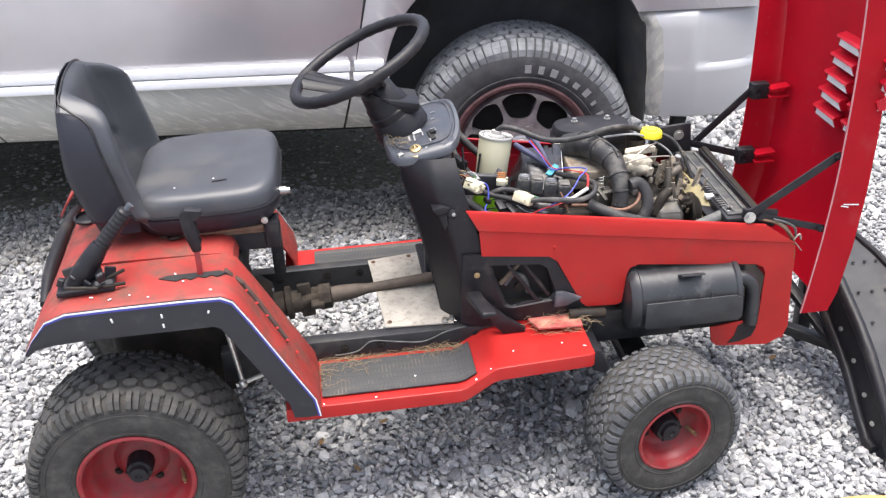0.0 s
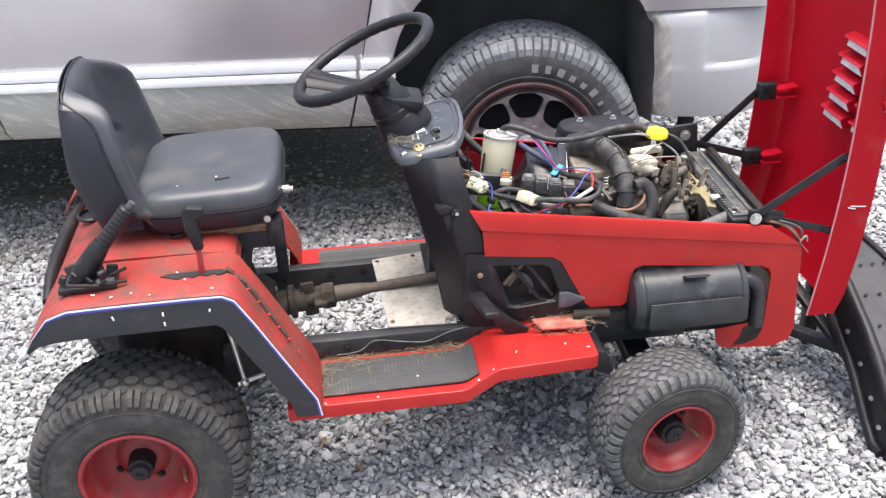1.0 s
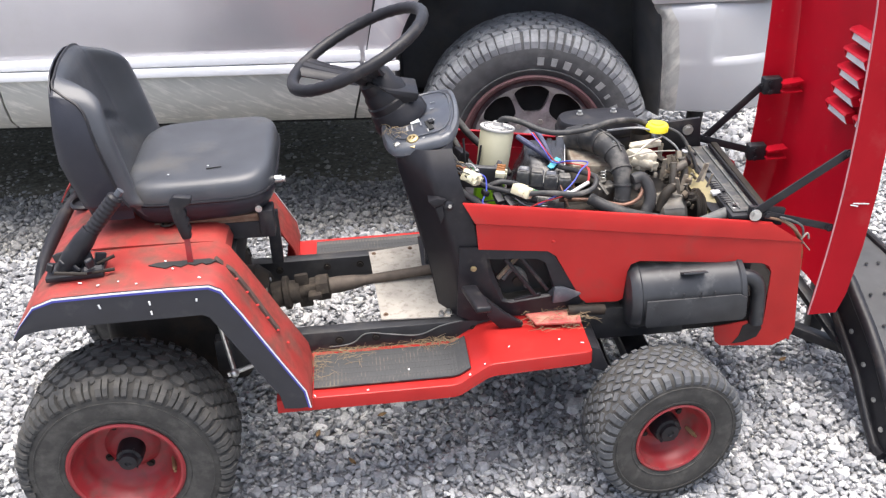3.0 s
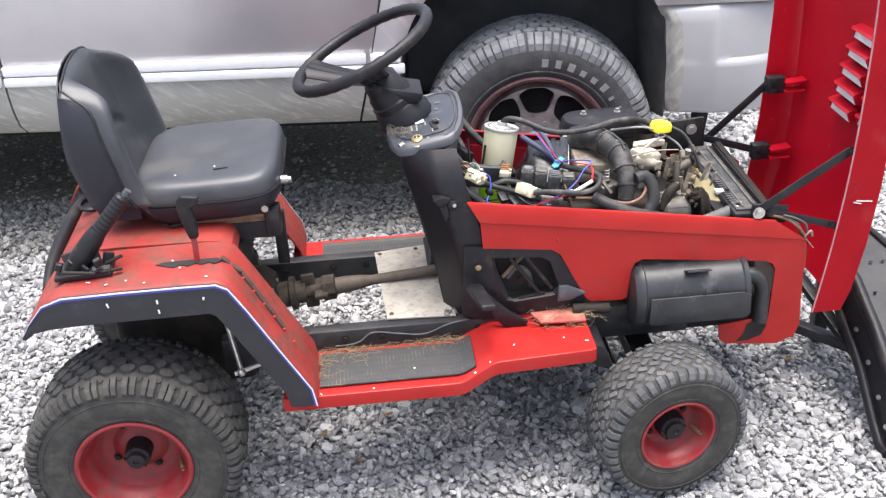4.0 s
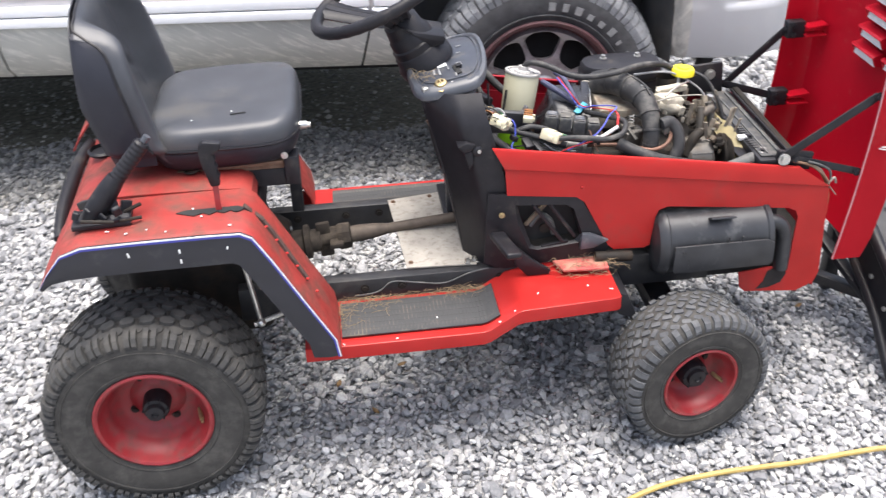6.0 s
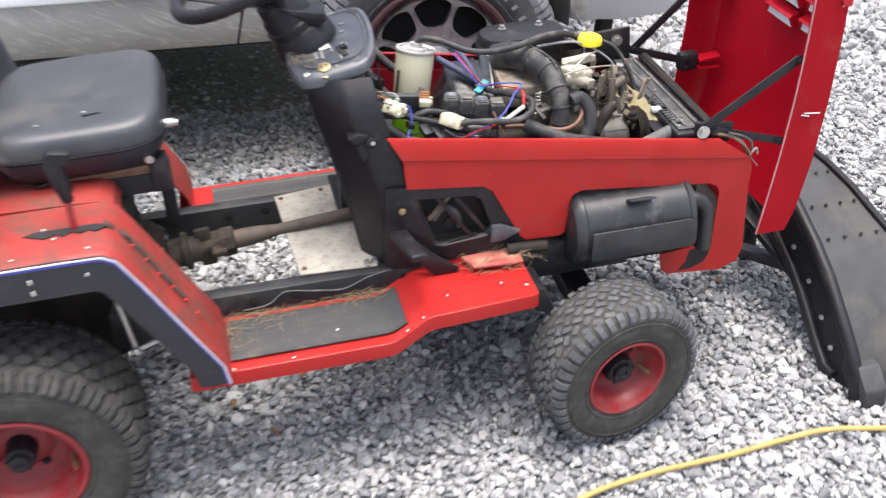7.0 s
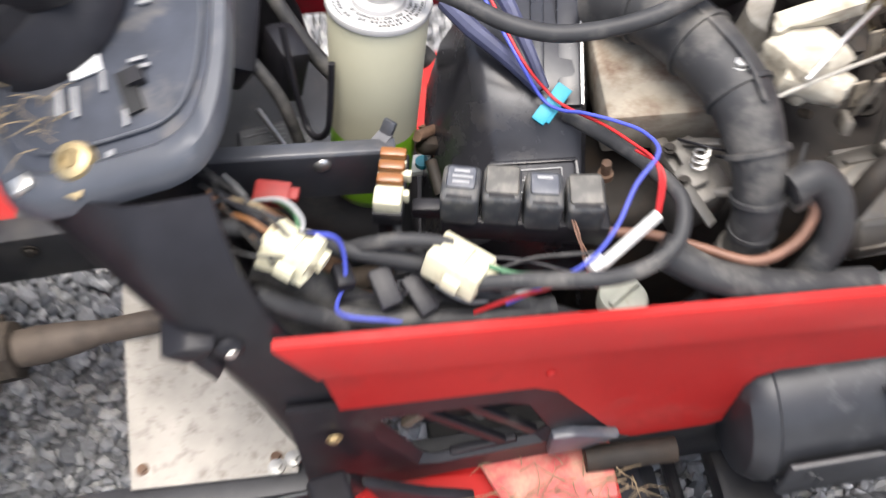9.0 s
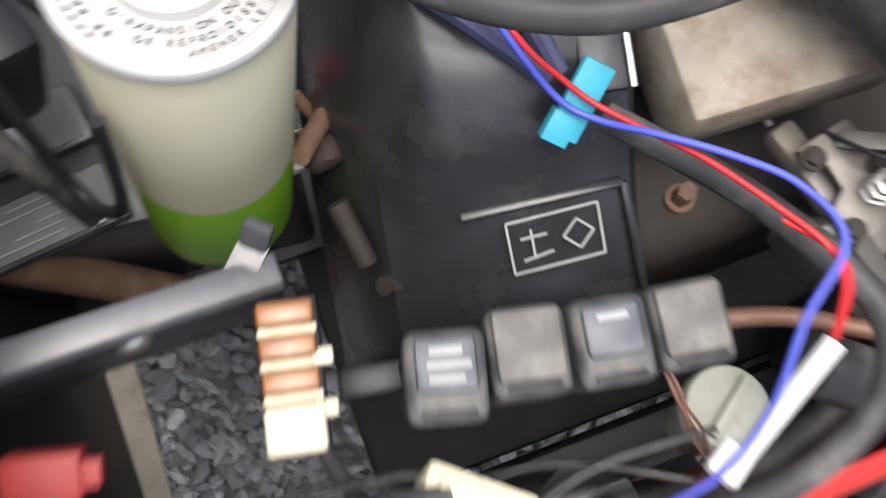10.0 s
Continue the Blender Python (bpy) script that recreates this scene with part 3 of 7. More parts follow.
def tyre_profile(R, rim, w):
    h = w / 2
    side = [(rim * 0.93, h * 0.72), (rim * 1.0, h * 0.86), (rim * 1.10, h * 0.93), (rim + (R - rim) * 0.35, h * 1.0), (rim + (R - rim) * 0.6, h * 1.02),
            (rim + (R - rim) * 0.8, h * 0.97), (R * 0.965, h * 0.88), (R * 0.99, h * 0.74), (R * 0.998, h * 0.4), (R, 0)]
    return side + [(r, -q) for r, q in side[-2::-1]]


def tractor_wheel(name, parent, R, w, rim, hub, m, tread, shoulder, lugs, label):
    """A pressed steel rim with its tyre, lugs, hub cap and valve; local z is the outer side."""
    h = w / 2
    bm = BM()
    lathe(bm, [(rim * 1.03, h * 0.84), (rim * 1.04, h * 0.92), (rim * 1.00, h * 0.95), (rim * 0.955, h * 0.92), (rim * 0.93, h * 0.80), (rim * 0.90, h * 0.60), (rim * 0.87, h * 0.56), (rim * 0.83, h * 0.34),
               (rim * 0.80, h * 0.28), (rim * 0.72, h * 0.12), (rim * 0.64, h * 0.04), (rim * 0.50, h * 0.02), (rim * 0.40, h * 0.10), (rim * 0.34, h * 0.14), (0, h * 0.14)], 56)
    lathe(bm, [(rim * 0.78, h * 0.24), (rim * 0.85, -h * 0.3), (rim * 0.9, -h * 0.8), (rim * 1.0, -h * 0.88)], 40)
    wheel = part(name, bm, RED_RIM, parent, label, at=m)
    bm = BM()
    lathe(bm, tyre_profile(R, rim, w), 72)
    tyre = part("tyre", bm, RUBBER, wheel, "dusty black rubber tyre", smooth=50)
    bm = BM()
    for f in (0.16, 0.64):
        r = rim + (R - rim) * f
        z = h * float(np.interp(f, (0.0, 0.12, 0.35, 0.6, 0.8), (0.86, 0.93, 1.0, 1.02, 0.97)))
        tube(bm, [(r * math.cos(a), r * math.sin(a), z) for a in np.linspace(0, 2 * math.pi, 72, endpoint=False)], 0.0022, 6, closed=True)
    part("sidewall_ring", bm, RUBBER, wheel, smooth=60)
    tagged(raw("tread", *tread, lugs, wheel, "worn rubber tread lugs"), kind="stuff")
    tagged(raw("shoulder_tread", *shoulder, lugs, wheel, "ribbed shoulder lugs"), kind="stuff")
    bm = BM()
    lathe(bm, [(0, h * 0.05), (hub, h * 0.10), (hub * 0.97, h * 0.44), (hub * 0.88, h * 0.54), (hub * 0.66, h * 0.56), (hub * 0.62, h * 0.68), (hub * 0.25, h * 0.70), (hub * 0.20, h * 0.66), (0, h * 0.66)], 24)
    cap = part("hub_cap", bm, PLASTIC, wheel, "dirty black plastic hub cap")
    for k in range(6):
        a = k * math.pi / 3
        bm = BM()
        box(bm, (hub * 0.84 * math.cos(a), hub * 0.84 * math.sin(a), h * 0.52), (hub * 0.24, hub * 0.12, h * 0.10), (0, 0, math.degrees(a)), 0.001)
        part("hub_rib", bm, PLASTIC, cap, smooth=0)
    bm = BM()
    rod(bm, (rim * 0.70, -rim * 0.30, h * 0.16), (rim * 0.76, -rim * 0.32, h * 0.52), 0.0055, 8)
    rod(bm, (rim * 0.76, -rim * 0.32, h * 0.52), (rim * 0.775, -rim * 0.325, h * 0.62), 0.0036, 8)
    part("valve", bm, BRASS, wheel)
    for k in range(4):
        a = k * math.pi / 2 + 0.5
        one_bolt("wheel_bolt", (rim * 0.52 * math.cos(a), rim * 0.52 * math.sin(a), h * 0.02), (0, 0, 1), 0.007, 0.008, GREASE, wheel)
    return wheel


tractor = thing("lawn_tractor", "red and black lawn tractor with hood tipped open, on gravel", "lawn tractor")

REAR = (0.240, 0.205, 0.1285, 0.032)
FRONT = (0.185, 0.155, 0.0945, 0.036)
REAR_TREAD = tread_lugs(0.239, 0.10, [(-0.070, 0.0170, 0.0125, 12, 0.5), (-0.042, 0.0170, 0.0125, -10, 0.0), (-0.014, 0.0170, 0.0125, 10, 0.5), (0.014, 0.0170, 0.0125, -10, 0.0), (0.042, 0.0170, 0.0125, 10, 0.5), (0.068, 0.0170, 0.0115, -8, 0.0)], 36, 0.0110, 0.016, 0.14, 4)
REAR_EDGE = shoulder_lugs(0.240, 0.1285, 0.1025, 36, 0.0100, 0.76, ((-0.36, -0.03), (0.03, 0.36)))
FRONT_TREAD = tread_lugs(0.184, 0.075, [(-0.046, 0.0118, 0.0066, 30, 0.5), (-0.0275, 0.0118, 0.0066, -30, 0.0), (-0.009, 0.0118, 0.0066, 30, 0.5), (0.009, 0.0118, 0.0066, -30, 0.0), (0.0275, 0.0118, 0.0066, 30, 0.5), (0.046, 0.0118, 0.0066, -30, 0.0)], 38, 0.0050, 0.011, 0.12, 4, BLOCK)
FRONT_EDGE = shoulder_lugs(0.185, 0.0945, 0.0775, 44, 0.0048, 0.74, ((-0.36, 0.30),))
NEAR, FAR = 90, -90
MIRROR = -0.048   # the tractor's middle lies at y = -0.024
tractor_wheel("rear_wheel", tractor, *REAR, pose(0.000, -0.365, 0.246, NEAR), REAR_TREAD, REAR_EDGE, TREAD_DARK, "red steel rear wheel with a deep dish")
tractor_wheel("rear_wheel", tractor, *REAR, pose(0.000, 0.365 + MIRROR, 0.246, FAR), REAR_TREAD, REAR_EDGE, TREAD_DARK, "red steel rear wheel with a deep dish")
STEER = 10
tractor_wheel("front_wheel", tractor, *FRONT, pose(1.268, -0.385, 0.187, 0, 0, STEER) @ pose(0, 0, 0, NEAR), FRONT_TREAD, FRONT_EDGE, TREAD, "small red steel front wheel, steered aside")
tractor_wheel("front_wheel", tractor, *FRONT, pose(1.268, 0.385 + MIRROR, 0.187, 0, 0, STEER) @ pose(0, 0, 0, FAR), FRONT_TREAD, FRONT_EDGE, TREAD, "small red steel front wheel, steered aside")

# ---- tractor: fenders and footboards ----
OUT_TOP = [(-0.170, 0.612), (-0.150, 0.645), (-0.115, 0.688), (-0.071, 0.704), (0.05, 0.707), (0.18, 0.708), (0.252, 0.707), (0.276, 0.694), (0.31, 0.635), (0.37, 0.52), (0.427, 0.413), (0.434, 0.366)]
OUT_LOW = [(-0.168, 0.606), (-0.146, 0.622), (-0.11, 0.629), (-0.065, 0.632), (0.05, 0.634), (0.16, 0.635), (0.228, 0.636), (0.243, 0.628), (0.268, 0.585), (0.315, 0.50), (0.368, 0.405), (0.375, 0.366)]


def fender(side):
    """One rear fender: red top, black skirt with a pinstripe along its upper edge."""
    shift = MIRROR if side > 0 else 0.0
    y0, y1 = side * 0.437 + shift, side * 0.255 + shift
    bm = BM()
    rows = []
    for f in (0, 0.03, 0.08, 0.3, 0.6, 0.92, 1.0):
        drop = {0: 0.004, 0.03: 0.0, 0.08: -0.002, 0.3: -0.005, 0.6: -0.006, 0.92: -0.005, 1.0: -0.004}[f]
        rows.append([(x, lerp(y0, y1, f), z - drop) for x, z in OUT_TOP])
    sheet(bm, rows, 0.004)
    ob = part("fender", bm, RED_DECK, tractor, "faded red steel rear fender", smooth=40, at=pose(-0.046 if side > 0 else 0.0, 0, 0))
    bm = BM()
    sheet(bm, [[(lerp(a[0], b[0], t), side * (0.4385 + 0.004 * math.sin(t * 3.1)) + shift, lerp(a[1], b[1], t)) for a, b in zip(OUT_TOP, OUT_LOW)] for t in (0.02, 0.1, 0.5, 0.9, 1.0)], 0.004)
    sheet(bm, [[(b[0], side * (0.4385 - q) + shift, b[1]) for b in OUT_LOW] for q in (0, 0.02)], 0.003)
    part("skirt", bm, SKIRT, ob, "dusty black decal skirt")
    for lo, hi, mat, lab in ((0.012, 0.060, WHITE_LINE, "white pinstripe"), (0.068, 0.13, BLUE_LINE, "blue pinstripe")):
        bm = BM()
        sheet(bm, [[(lerp(a[0], b[0], t), side * 0.4435 + shift, lerp(a[1], b[1], t)) for a, b in zip(OUT_TOP, OUT_LOW)] for t in (lo, hi)], 0.0012)
        part("pinstripe", bm, mat, ob, lab)
    return ob


near_fender = fender(-1)
far_fender = fender(1)
bm = BM()
sheet(bm, [[(-0.172, y, 0.600), (-0.15, y, 0.645), (-0.115, y, 0.692), (-0.07, y, 0.7145), (0.02, y, 0.7165), (0.12, y, 0.7155), (0.20, y, 0.7145), (0.245, y, 0.712), (0.268, y, 0.698), (0.276, y, 0.672)] for y in np.linspace(-0.258, 0.210, 9)], 0.004)
part("rear_deck", bm, RED_DECK, tractor, "faded red rear deck between the fenders", smooth=40)
bm = BM()
tube(bm, [(-0.165, 0.20, 0.640), (-0.176, 0.10, 0.636), (-0.182, -0.02, 0.624), (-0.184, -0.12, 0.610), (-0.180, -0.205, 0.592)], [0.012, 0.016, 0.018, 0.016, 0.011], 10, smooth=5)
part("rear_guard", bm, PLASTIC, tractor, "black plastic guard along the rear deck edge", smooth=50)
bm = BM()
lathe(bm, [(0.0, 0.0), (0.034, 0.0), (0.036, 0.006), (0.030, 0.010), (0.028, 0.002), (0.0, 0.002)], 28, pose(-0.085, -0.02, 0.713))
part("filler_hole", bm, PLASTIC, tractor, "black round filler grommet in the deck")
# support blocks coloured near-black for the shaded hollow under the seat
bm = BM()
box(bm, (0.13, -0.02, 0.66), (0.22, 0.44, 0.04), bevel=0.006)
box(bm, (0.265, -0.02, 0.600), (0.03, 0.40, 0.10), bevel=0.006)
support = part("seat_support", bm, DARK, tractor, "near-black seat support, its colour also holding the shade of the hollow")
bm = BM()
box(bm, (0.240, -0.150, 0.682), (0.26, 0.020, 0.044), bevel=0.003)
part("support_bar", bm, BLACK, support, "black bar under the seat")
bm = BM()
box(bm, (0.358, -0.150, 0.702), (0.034, 0.050, 0.070), bevel=0.004)
part("support_bracket", bm, BLACK, support, "black bracket at the seat front")
bm = BM()
box(bm, (0.352, 0.020, 0.565), (0.030, 0.018, 0.150), bevel=0.003)
part("support_strap", bm, BLACK, support, "black strap down to the frame")


def board_z(x):
    """The board runs level, climbs a short ramp and goes on level."""
    return float(np.interp(x, (0.30, 0.762, 0.778, 0.842, 0.858, 1.2), (0.363, 0.364, 0.368, 0.407, 0.411, 0.413)))


def footboard(side):
    """A pressed footboard with a ramp, a turned-down outer lip and a ribbed mat."""
    shift = MIRROR if side > 0 else 0.0
    xs = [0.352, 0.45, 0.60, 0.74, 0.762, 0.778, 0.81, 0.842, 0.858, 0.90, 1.00, 1.08, 1.089]
    def outer(x):
        return float(np.interp(x, (0.36, 0.76, 0.86, 1.08, 1.089), (0.404, 0.403, 0.398, 0.385, 0.380)))

    def inner(x):
        return float(np.interp(x, (0.36, 0.86, 1.089), (0.218, 0.222, 0.245)))
    bm = BM()
    rows = []
    for f, dz in ((-0.010, -0.034), (-0.012, -0.008), (-0.004, -0.001), (0.006, 0.0), (0.30, 0), (0.65, 0), (1, 0), (1.02, 0.012)):
        rows.append([(x, side * lerp(outer(x), inner(x), f) + shift, board_z(x) + dz) for x in xs])
    sheet(bm, rows, 0.004)
    sheet(bm, [[(1.0905, side * lerp(0.380, 0.245, k / 4) + shift, z) for k in range(5)] for z in (0.412, 0.380)], 0.004)
    ob = part("footboard", bm, RED, tractor, "scratched red steel footboard with dry grass on it", smooth=28)
    # mat, bent over the foot of the ramp
    def edge(x):
        return 0.377
    bm = BM()
    mx = [0.437, 0.55, 0.66, 0.762, 0.778, 0.805]
    sheet(bm, [[(x, side * lerp(edge(x), 0.245, q) + shift, board_z(x) + 0.0045) for x in mx] for q in (0, 0.5, 1)], 0.003)
    part("mat", bm, MAT, ob, "worn ribbed black rubber mat")
    rib = None
    for k in range(40):
        x = 0.443 + 0.0092 * k
        if x > 0.80:
            break
        if rib is None or x > 0.76:
            bm = BM()
            lo, hi = edge(x) - 0.003, 0.248
            for seg in range(6):
                a, b = lerp(lo, hi, seg / 6), lerp(lo, hi, (seg + 0.93) / 6)
                box(bm, (0, side * (a + b) / 2 + shift, 0.0), (0.0066, abs(a - b), 0.003))
            o = part("mat_rib", bm, MAT, ob, smooth=0)
            if x < 0.76:
                rib = o.data
        else:
            o = new("mat_rib", rib)
            o.parent = ob
        o.matrix_basis = pose(x, 0, board_z(x) + 0.0065, 0, -28 if 0.78 < x < 0.84 else 0, 0)
    return ob


near_board = footboard(-1)
far_board = footboard(1)

# ---- tractor: frame, floor plate, drive line ----
for y in (-0.205, 0.157):
    bm = BM()
    box(bm, (0.78, y, 0.375), (1.16, 0.035, 0.088), bevel=0.003)
    ob = part("frame_rail", bm, RAIL, tractor, "black steel frame rail")
    out = -1 if y < 0 else 1
    for x in (0.34, 0.47, 0.56, 0.80):
        one_bolt("frame_bolt", (x, y - 0.018 * out, 0.395), (0, -out, 0), 0.007, 0.006, GREASE, ob)
        one_bolt("frame_bolt", (x + 0.03, y + 0.018 * out, 0.395), (0, out, 0), 0.007, 0.006, GREASE, ob)
bm = BM()
prism(bm, [(0.606, -0.194), (0.776, -0.204), (0.790, 0.182), (0.586, 0.150)], "z", 0.4205, 0.4250, bevel=0.001)
floor_plate = part("floor_plate", bm, PLATE, tractor, "weathered grey sheet plate with rust specks")
for x, y in ((0.618, -0.175), (0.600, 0.135), (0.755, -0.185), (0.70, 0.150)):
    one_bolt("plate_screw", (x, y, 0.4255), (0, 0, 1), 0.0042, 0.004, RUST, floor_plate)
for x, y in ((0.755, -0.196), (0.772, -0.190)):
    one_bolt("plate_nut", (x, y, 0.4255), (0, 0, 1), 0.0058, 0.010, STEEL, floor_plate, "bright nut")
bm = BM()
rod(bm, (0.40, -0.010, 0.415), (0.90, -0.010, 0.462), 0.0135, 16)
lathe(bm, [(0.0135, 0.0), (0.021, 0.004), (0.022, 0.05), (0.0185, 0.09), (0.0135, 0.12)], 18, along((0.455, -0.010, 0.4202), (0.90, -0.010, 0.462)))
part("drive_shaft", bm, SHAFT, tractor, "rusty bare drive shaft")
bm = BM()
UJ = along((0.318, -0.010, 0.407), (0.5, -0.010, 0.424))
lathe(bm, [(0, 0), (0.050, 0), (0.050, 0.010), (0.034, 0.012), (0.034, 0.040), (0.044, 0.044), (0.044, 0.056), (0.030, 0.060), (0.030, 0.085), (0, 0.085)], 24, UJ)
for k in range(2):
    box(bm, tuple(UJ @ Vector((0, 0.024 * (1 - 2 * k), 0.094))), (0.035, 0.014, 0.050), (0, -5, 0), 0.004)
    box(bm, tuple(UJ @ Vector((0.024 * (1 - 2 * k), 0, 0.124))), (0.035, 0.050, 0.014), (0, -5, 0), 0.004)
lathe(bm, [(0, 0.085), (0.020, 0.085), (0.020, 0.135), (0, 0.135)], 16, UJ)
lathe(bm, [(0, 0.128), (0.033, 0.128), (0.035, 0.133), (0.034, 0.160), (0.024, 0.163), (0, 0.163)], 8, UJ)
joint = part("universal_joint", bm, JOINT, tractor, "greasy brown universal joint")
for k in range(12):
    a = 2 * math.pi * (k + 0.5) / 12
    bm = BM()
    box(bm, tuple(UJ @ Vector((0.054 * math.cos(a), 0.054 * math.sin(a), 0.003))), (0.010, 0.005, 0.016), (math.degrees(a), 0, 0), bevel=0.001, seg=1)
    part("fin", bm, DUSTED, joint, "tan cooling fin")
for k in range(5):
    a = 2 * math.pi * k / 5
    c = UJ @ Vector((0.041 * math.cos(a), 0.041 * math.sin(a), 0.010))
    one_bolt("flange_bolt", tuple(c), (1, 0, 0.09), 0.006, 0.006, STEEL if k % 2 else GREASE, joint)
bm = BM()
box(bm, (0.10, 0, 0.36), (0.34, 0.30, 0.24), bevel=0.03, seg=3)
rod(bm, (0.012, -0.36, 0.249), (0.012, 0.36, 0.249), 0.04, 20)
lathe(bm, [(0, 0), (0.085, 0), (0.085, 0.03), (0.06, 0.06), (0.0, 0.06)], 28, along((0.27, 0.0, 0.40), (0.4, 0.0, 0.41)))
part("transaxle", bm, GREASE, tractor, "dark oily transaxle housing")
bm = BM()
for a, b in (((0.222, -0.30, 0.63), (0.256, -0.33, 0.40)), ((0.240, -0.335, 0.398), (0.33, -0.31, 0.415))):
    rod(bm, a, b, 0.006, 10)
ball(bm, (0.256, -0.335, 0.402), 0.011)
ball(bm, (0.335, -0.312, 0.415), 0.014, (1, 1, 0.7))
part("brake_linkage", bm, STEEL, tractor, "bright steel brake linkage behind the fender")

# front axle
bm = BM()
box(bm, (1.262, 0, 0.235), (0.07, 0.60, 0.05), bevel=0.01)
for s in (-1, 1):
    rod(bm, (1.262, s * 0.30, 0.16), (1.262, s * 0.30, 0.30), 0.022, 14)
    rod(bm, (1.262, s * 0.29, 0.19), (1.268, s * 0.37, 0.19), 0.016, 14)
rod(bm, (1.19, -0.29, 0.20), (1.19, 0.29, 0.20), 0.009, 10)
part("front_axle", bm, BLACK, tractor, "black steel front axle with tie rod")
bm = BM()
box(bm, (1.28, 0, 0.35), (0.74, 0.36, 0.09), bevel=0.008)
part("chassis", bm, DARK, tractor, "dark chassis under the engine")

# ---- tractor: side panels ----
PANEL = [(0.840, 0.694), (1.600, 0.583), (1.630, 0.576), (1.636, 0.560), (1.650, 0.325), (1.640, 0.295), (1.598, 0.273), (1.46, 0.286), (1.445, 0.300), (1.437, 0.345), (1.566, 0.357),
         (1.568, 0.495), (1.560, 0.512), (1.540, 0.522), (1.235, 0.556), (1.214, 0.548), (1.206, 0.53), (1.198, 0.452), (1.185, 0.446), (1.108, 0.449), (1.094, 0.462), (1.030, 0.588), (1.010, 0.603), (0.845, 0.622)]
for s in (-1, 1):
    pts = PANEL if s < 0 else [(0.840, 0.694), (1.600, 0.583), (1.630, 0.576), (1.636, 0.560), (1.650, 0.325), (1.598, 0.273), (1.2, 0.33), (1.1, 0.45), (1.01, 0.603), (0.845, 0.622)]
    bm = BM()
    prism(bm, pts, "y", s * 0.2325, s * 0.2285)
    # upper band leaning inwards from the fold to a turned-in lip
    band = []
    for q, y in ((-0.02, 0.2332), (0.0, 0.2340), (0.10, 0.2340), (0.5, 0.2320), (0.92, 0.2298), (1.0, 0.2280)):
        row = []
        for f in np.linspace(0, 1, 15):
            lo = (lerp(0.838, 1.632, f), lerp(0.6945, 0.5765, f))
            hi = (lerp(0.812, 1.556, f), lerp(0.7425, 0.6285, f))
            row.append((lerp(lo[0], hi[0], q), s * y, lerp(lo[1], hi[1], q)))
        band.append(row)
    sheet(bm, band, 0.0025)
    strip(bm, (0.812, s * 0.2256, 0.7415), (1.556, s * 0.2256, 0.6275), 0.008, 0.003)
    # the far panel is a darker crimson than the near panel's red
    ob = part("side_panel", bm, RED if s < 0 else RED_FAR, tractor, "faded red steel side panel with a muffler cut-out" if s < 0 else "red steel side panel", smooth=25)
    if s < 0:
        bm = BM()
        for x, z in ((1.023, 0.628),):
            ball(bm, (x, -0.2335, z), 0.0045, (1, 0.5, 1))
        part("rivet", bm, RED, ob)
# front cross panel
bm = BM()
box(bm, (1.642, 0, 0.40), (0.006, 0.45, 0.24), bevel=0.002)
part("front_panel", bm, RED_IN, tractor, "red front cross panel")

# ---- tractor: vent trim beside the steering column ----
bm = BM()
W = [(0.800, 0.628), (1.000, 0.611), (1.026, 0.590), (1.098, 0.458), (1.088, 0.440), (0.97, 0.430), (0.84, 0.420), (0.79, 0.44)]
H = [(0.870, 0.592), (0.985, 0.583), (1.003, 0.570), (1.024, 0.497), (1.012, 0.482), (0.915, 0.472), (0.905, 0.480), (0.878, 0.56)]
sheet(bm, [[(x, -0.2305, z) for x, z in W], [(lerp(a[0], b[0], 0.9), -0.2345, lerp(a[1], b[1], 0.9)) for a, b in zip(W, H)], [(x, -0.226, z) for x, z in H]], 0.006, closed_u=True)
vent = part("vent_trim", bm, PLASTIC, tractor, "black plastic vent trim beside the steering column", smooth=30)
for a, b, mat in (((0.908, -0.228, 0.590), (0.985, -0.226, 0.476), PLASTIC), ((0.948, -0.228, 0.588), (1.012, -0.226, 0.492), PLASTIC), ((0.942, -0.216, 0.586), (0.892, -0.214, 0.528), GRIME), ((0.930, -0.226, 0.470), (0.995, -0.226, 0.482), PLASTIC)):
    bm = BM()
    strip(bm, a, b, 0.009, 0.009, bevel=0.002)
    part("vent_bar", bm, mat, vent, smooth=0)
bm = BM()
prism(bm, [(1.026, 0.505), (1.048, 0.504), (1.093, 0.482), (1.056, 0.464), (1.022, 0.462)], "y", -0.2440, -0.232, bevel=0.003)
part("vent_lug", bm, RIM_DASH, vent, "worn grey lug on the vent trim")
bm = BM()
tube(bm, [(0.905, -0.205, 0.52), (0.93, -0.20, 0.545), (0.955, -0.205, 0.53), (0.965, -0.20, 0.49)], 0.007, 8, smooth=4)
part("cable_behind", bm, HOSE_GREY, vent, "grey cable behind the vent")
bm = BM()
rod(bm, (0.945, -0.192, 0.505), (0.945, -0.200, 0.505), 0.014, 14)
part("fitting_behind", bm, GREASE, vent, "greasy fitting behind the vent")
# near-black sheet paints the shade of the cavity behind the bars
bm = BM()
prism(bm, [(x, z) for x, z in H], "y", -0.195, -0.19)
part("vent_dark_backing", bm, DARK, vent)
bm = BM()
bolt(bm, (0.832, -0.236, 0.573), (0, -1, 0), 0.005, 0.004)
part("vent_screw", bm, BRASS, vent)

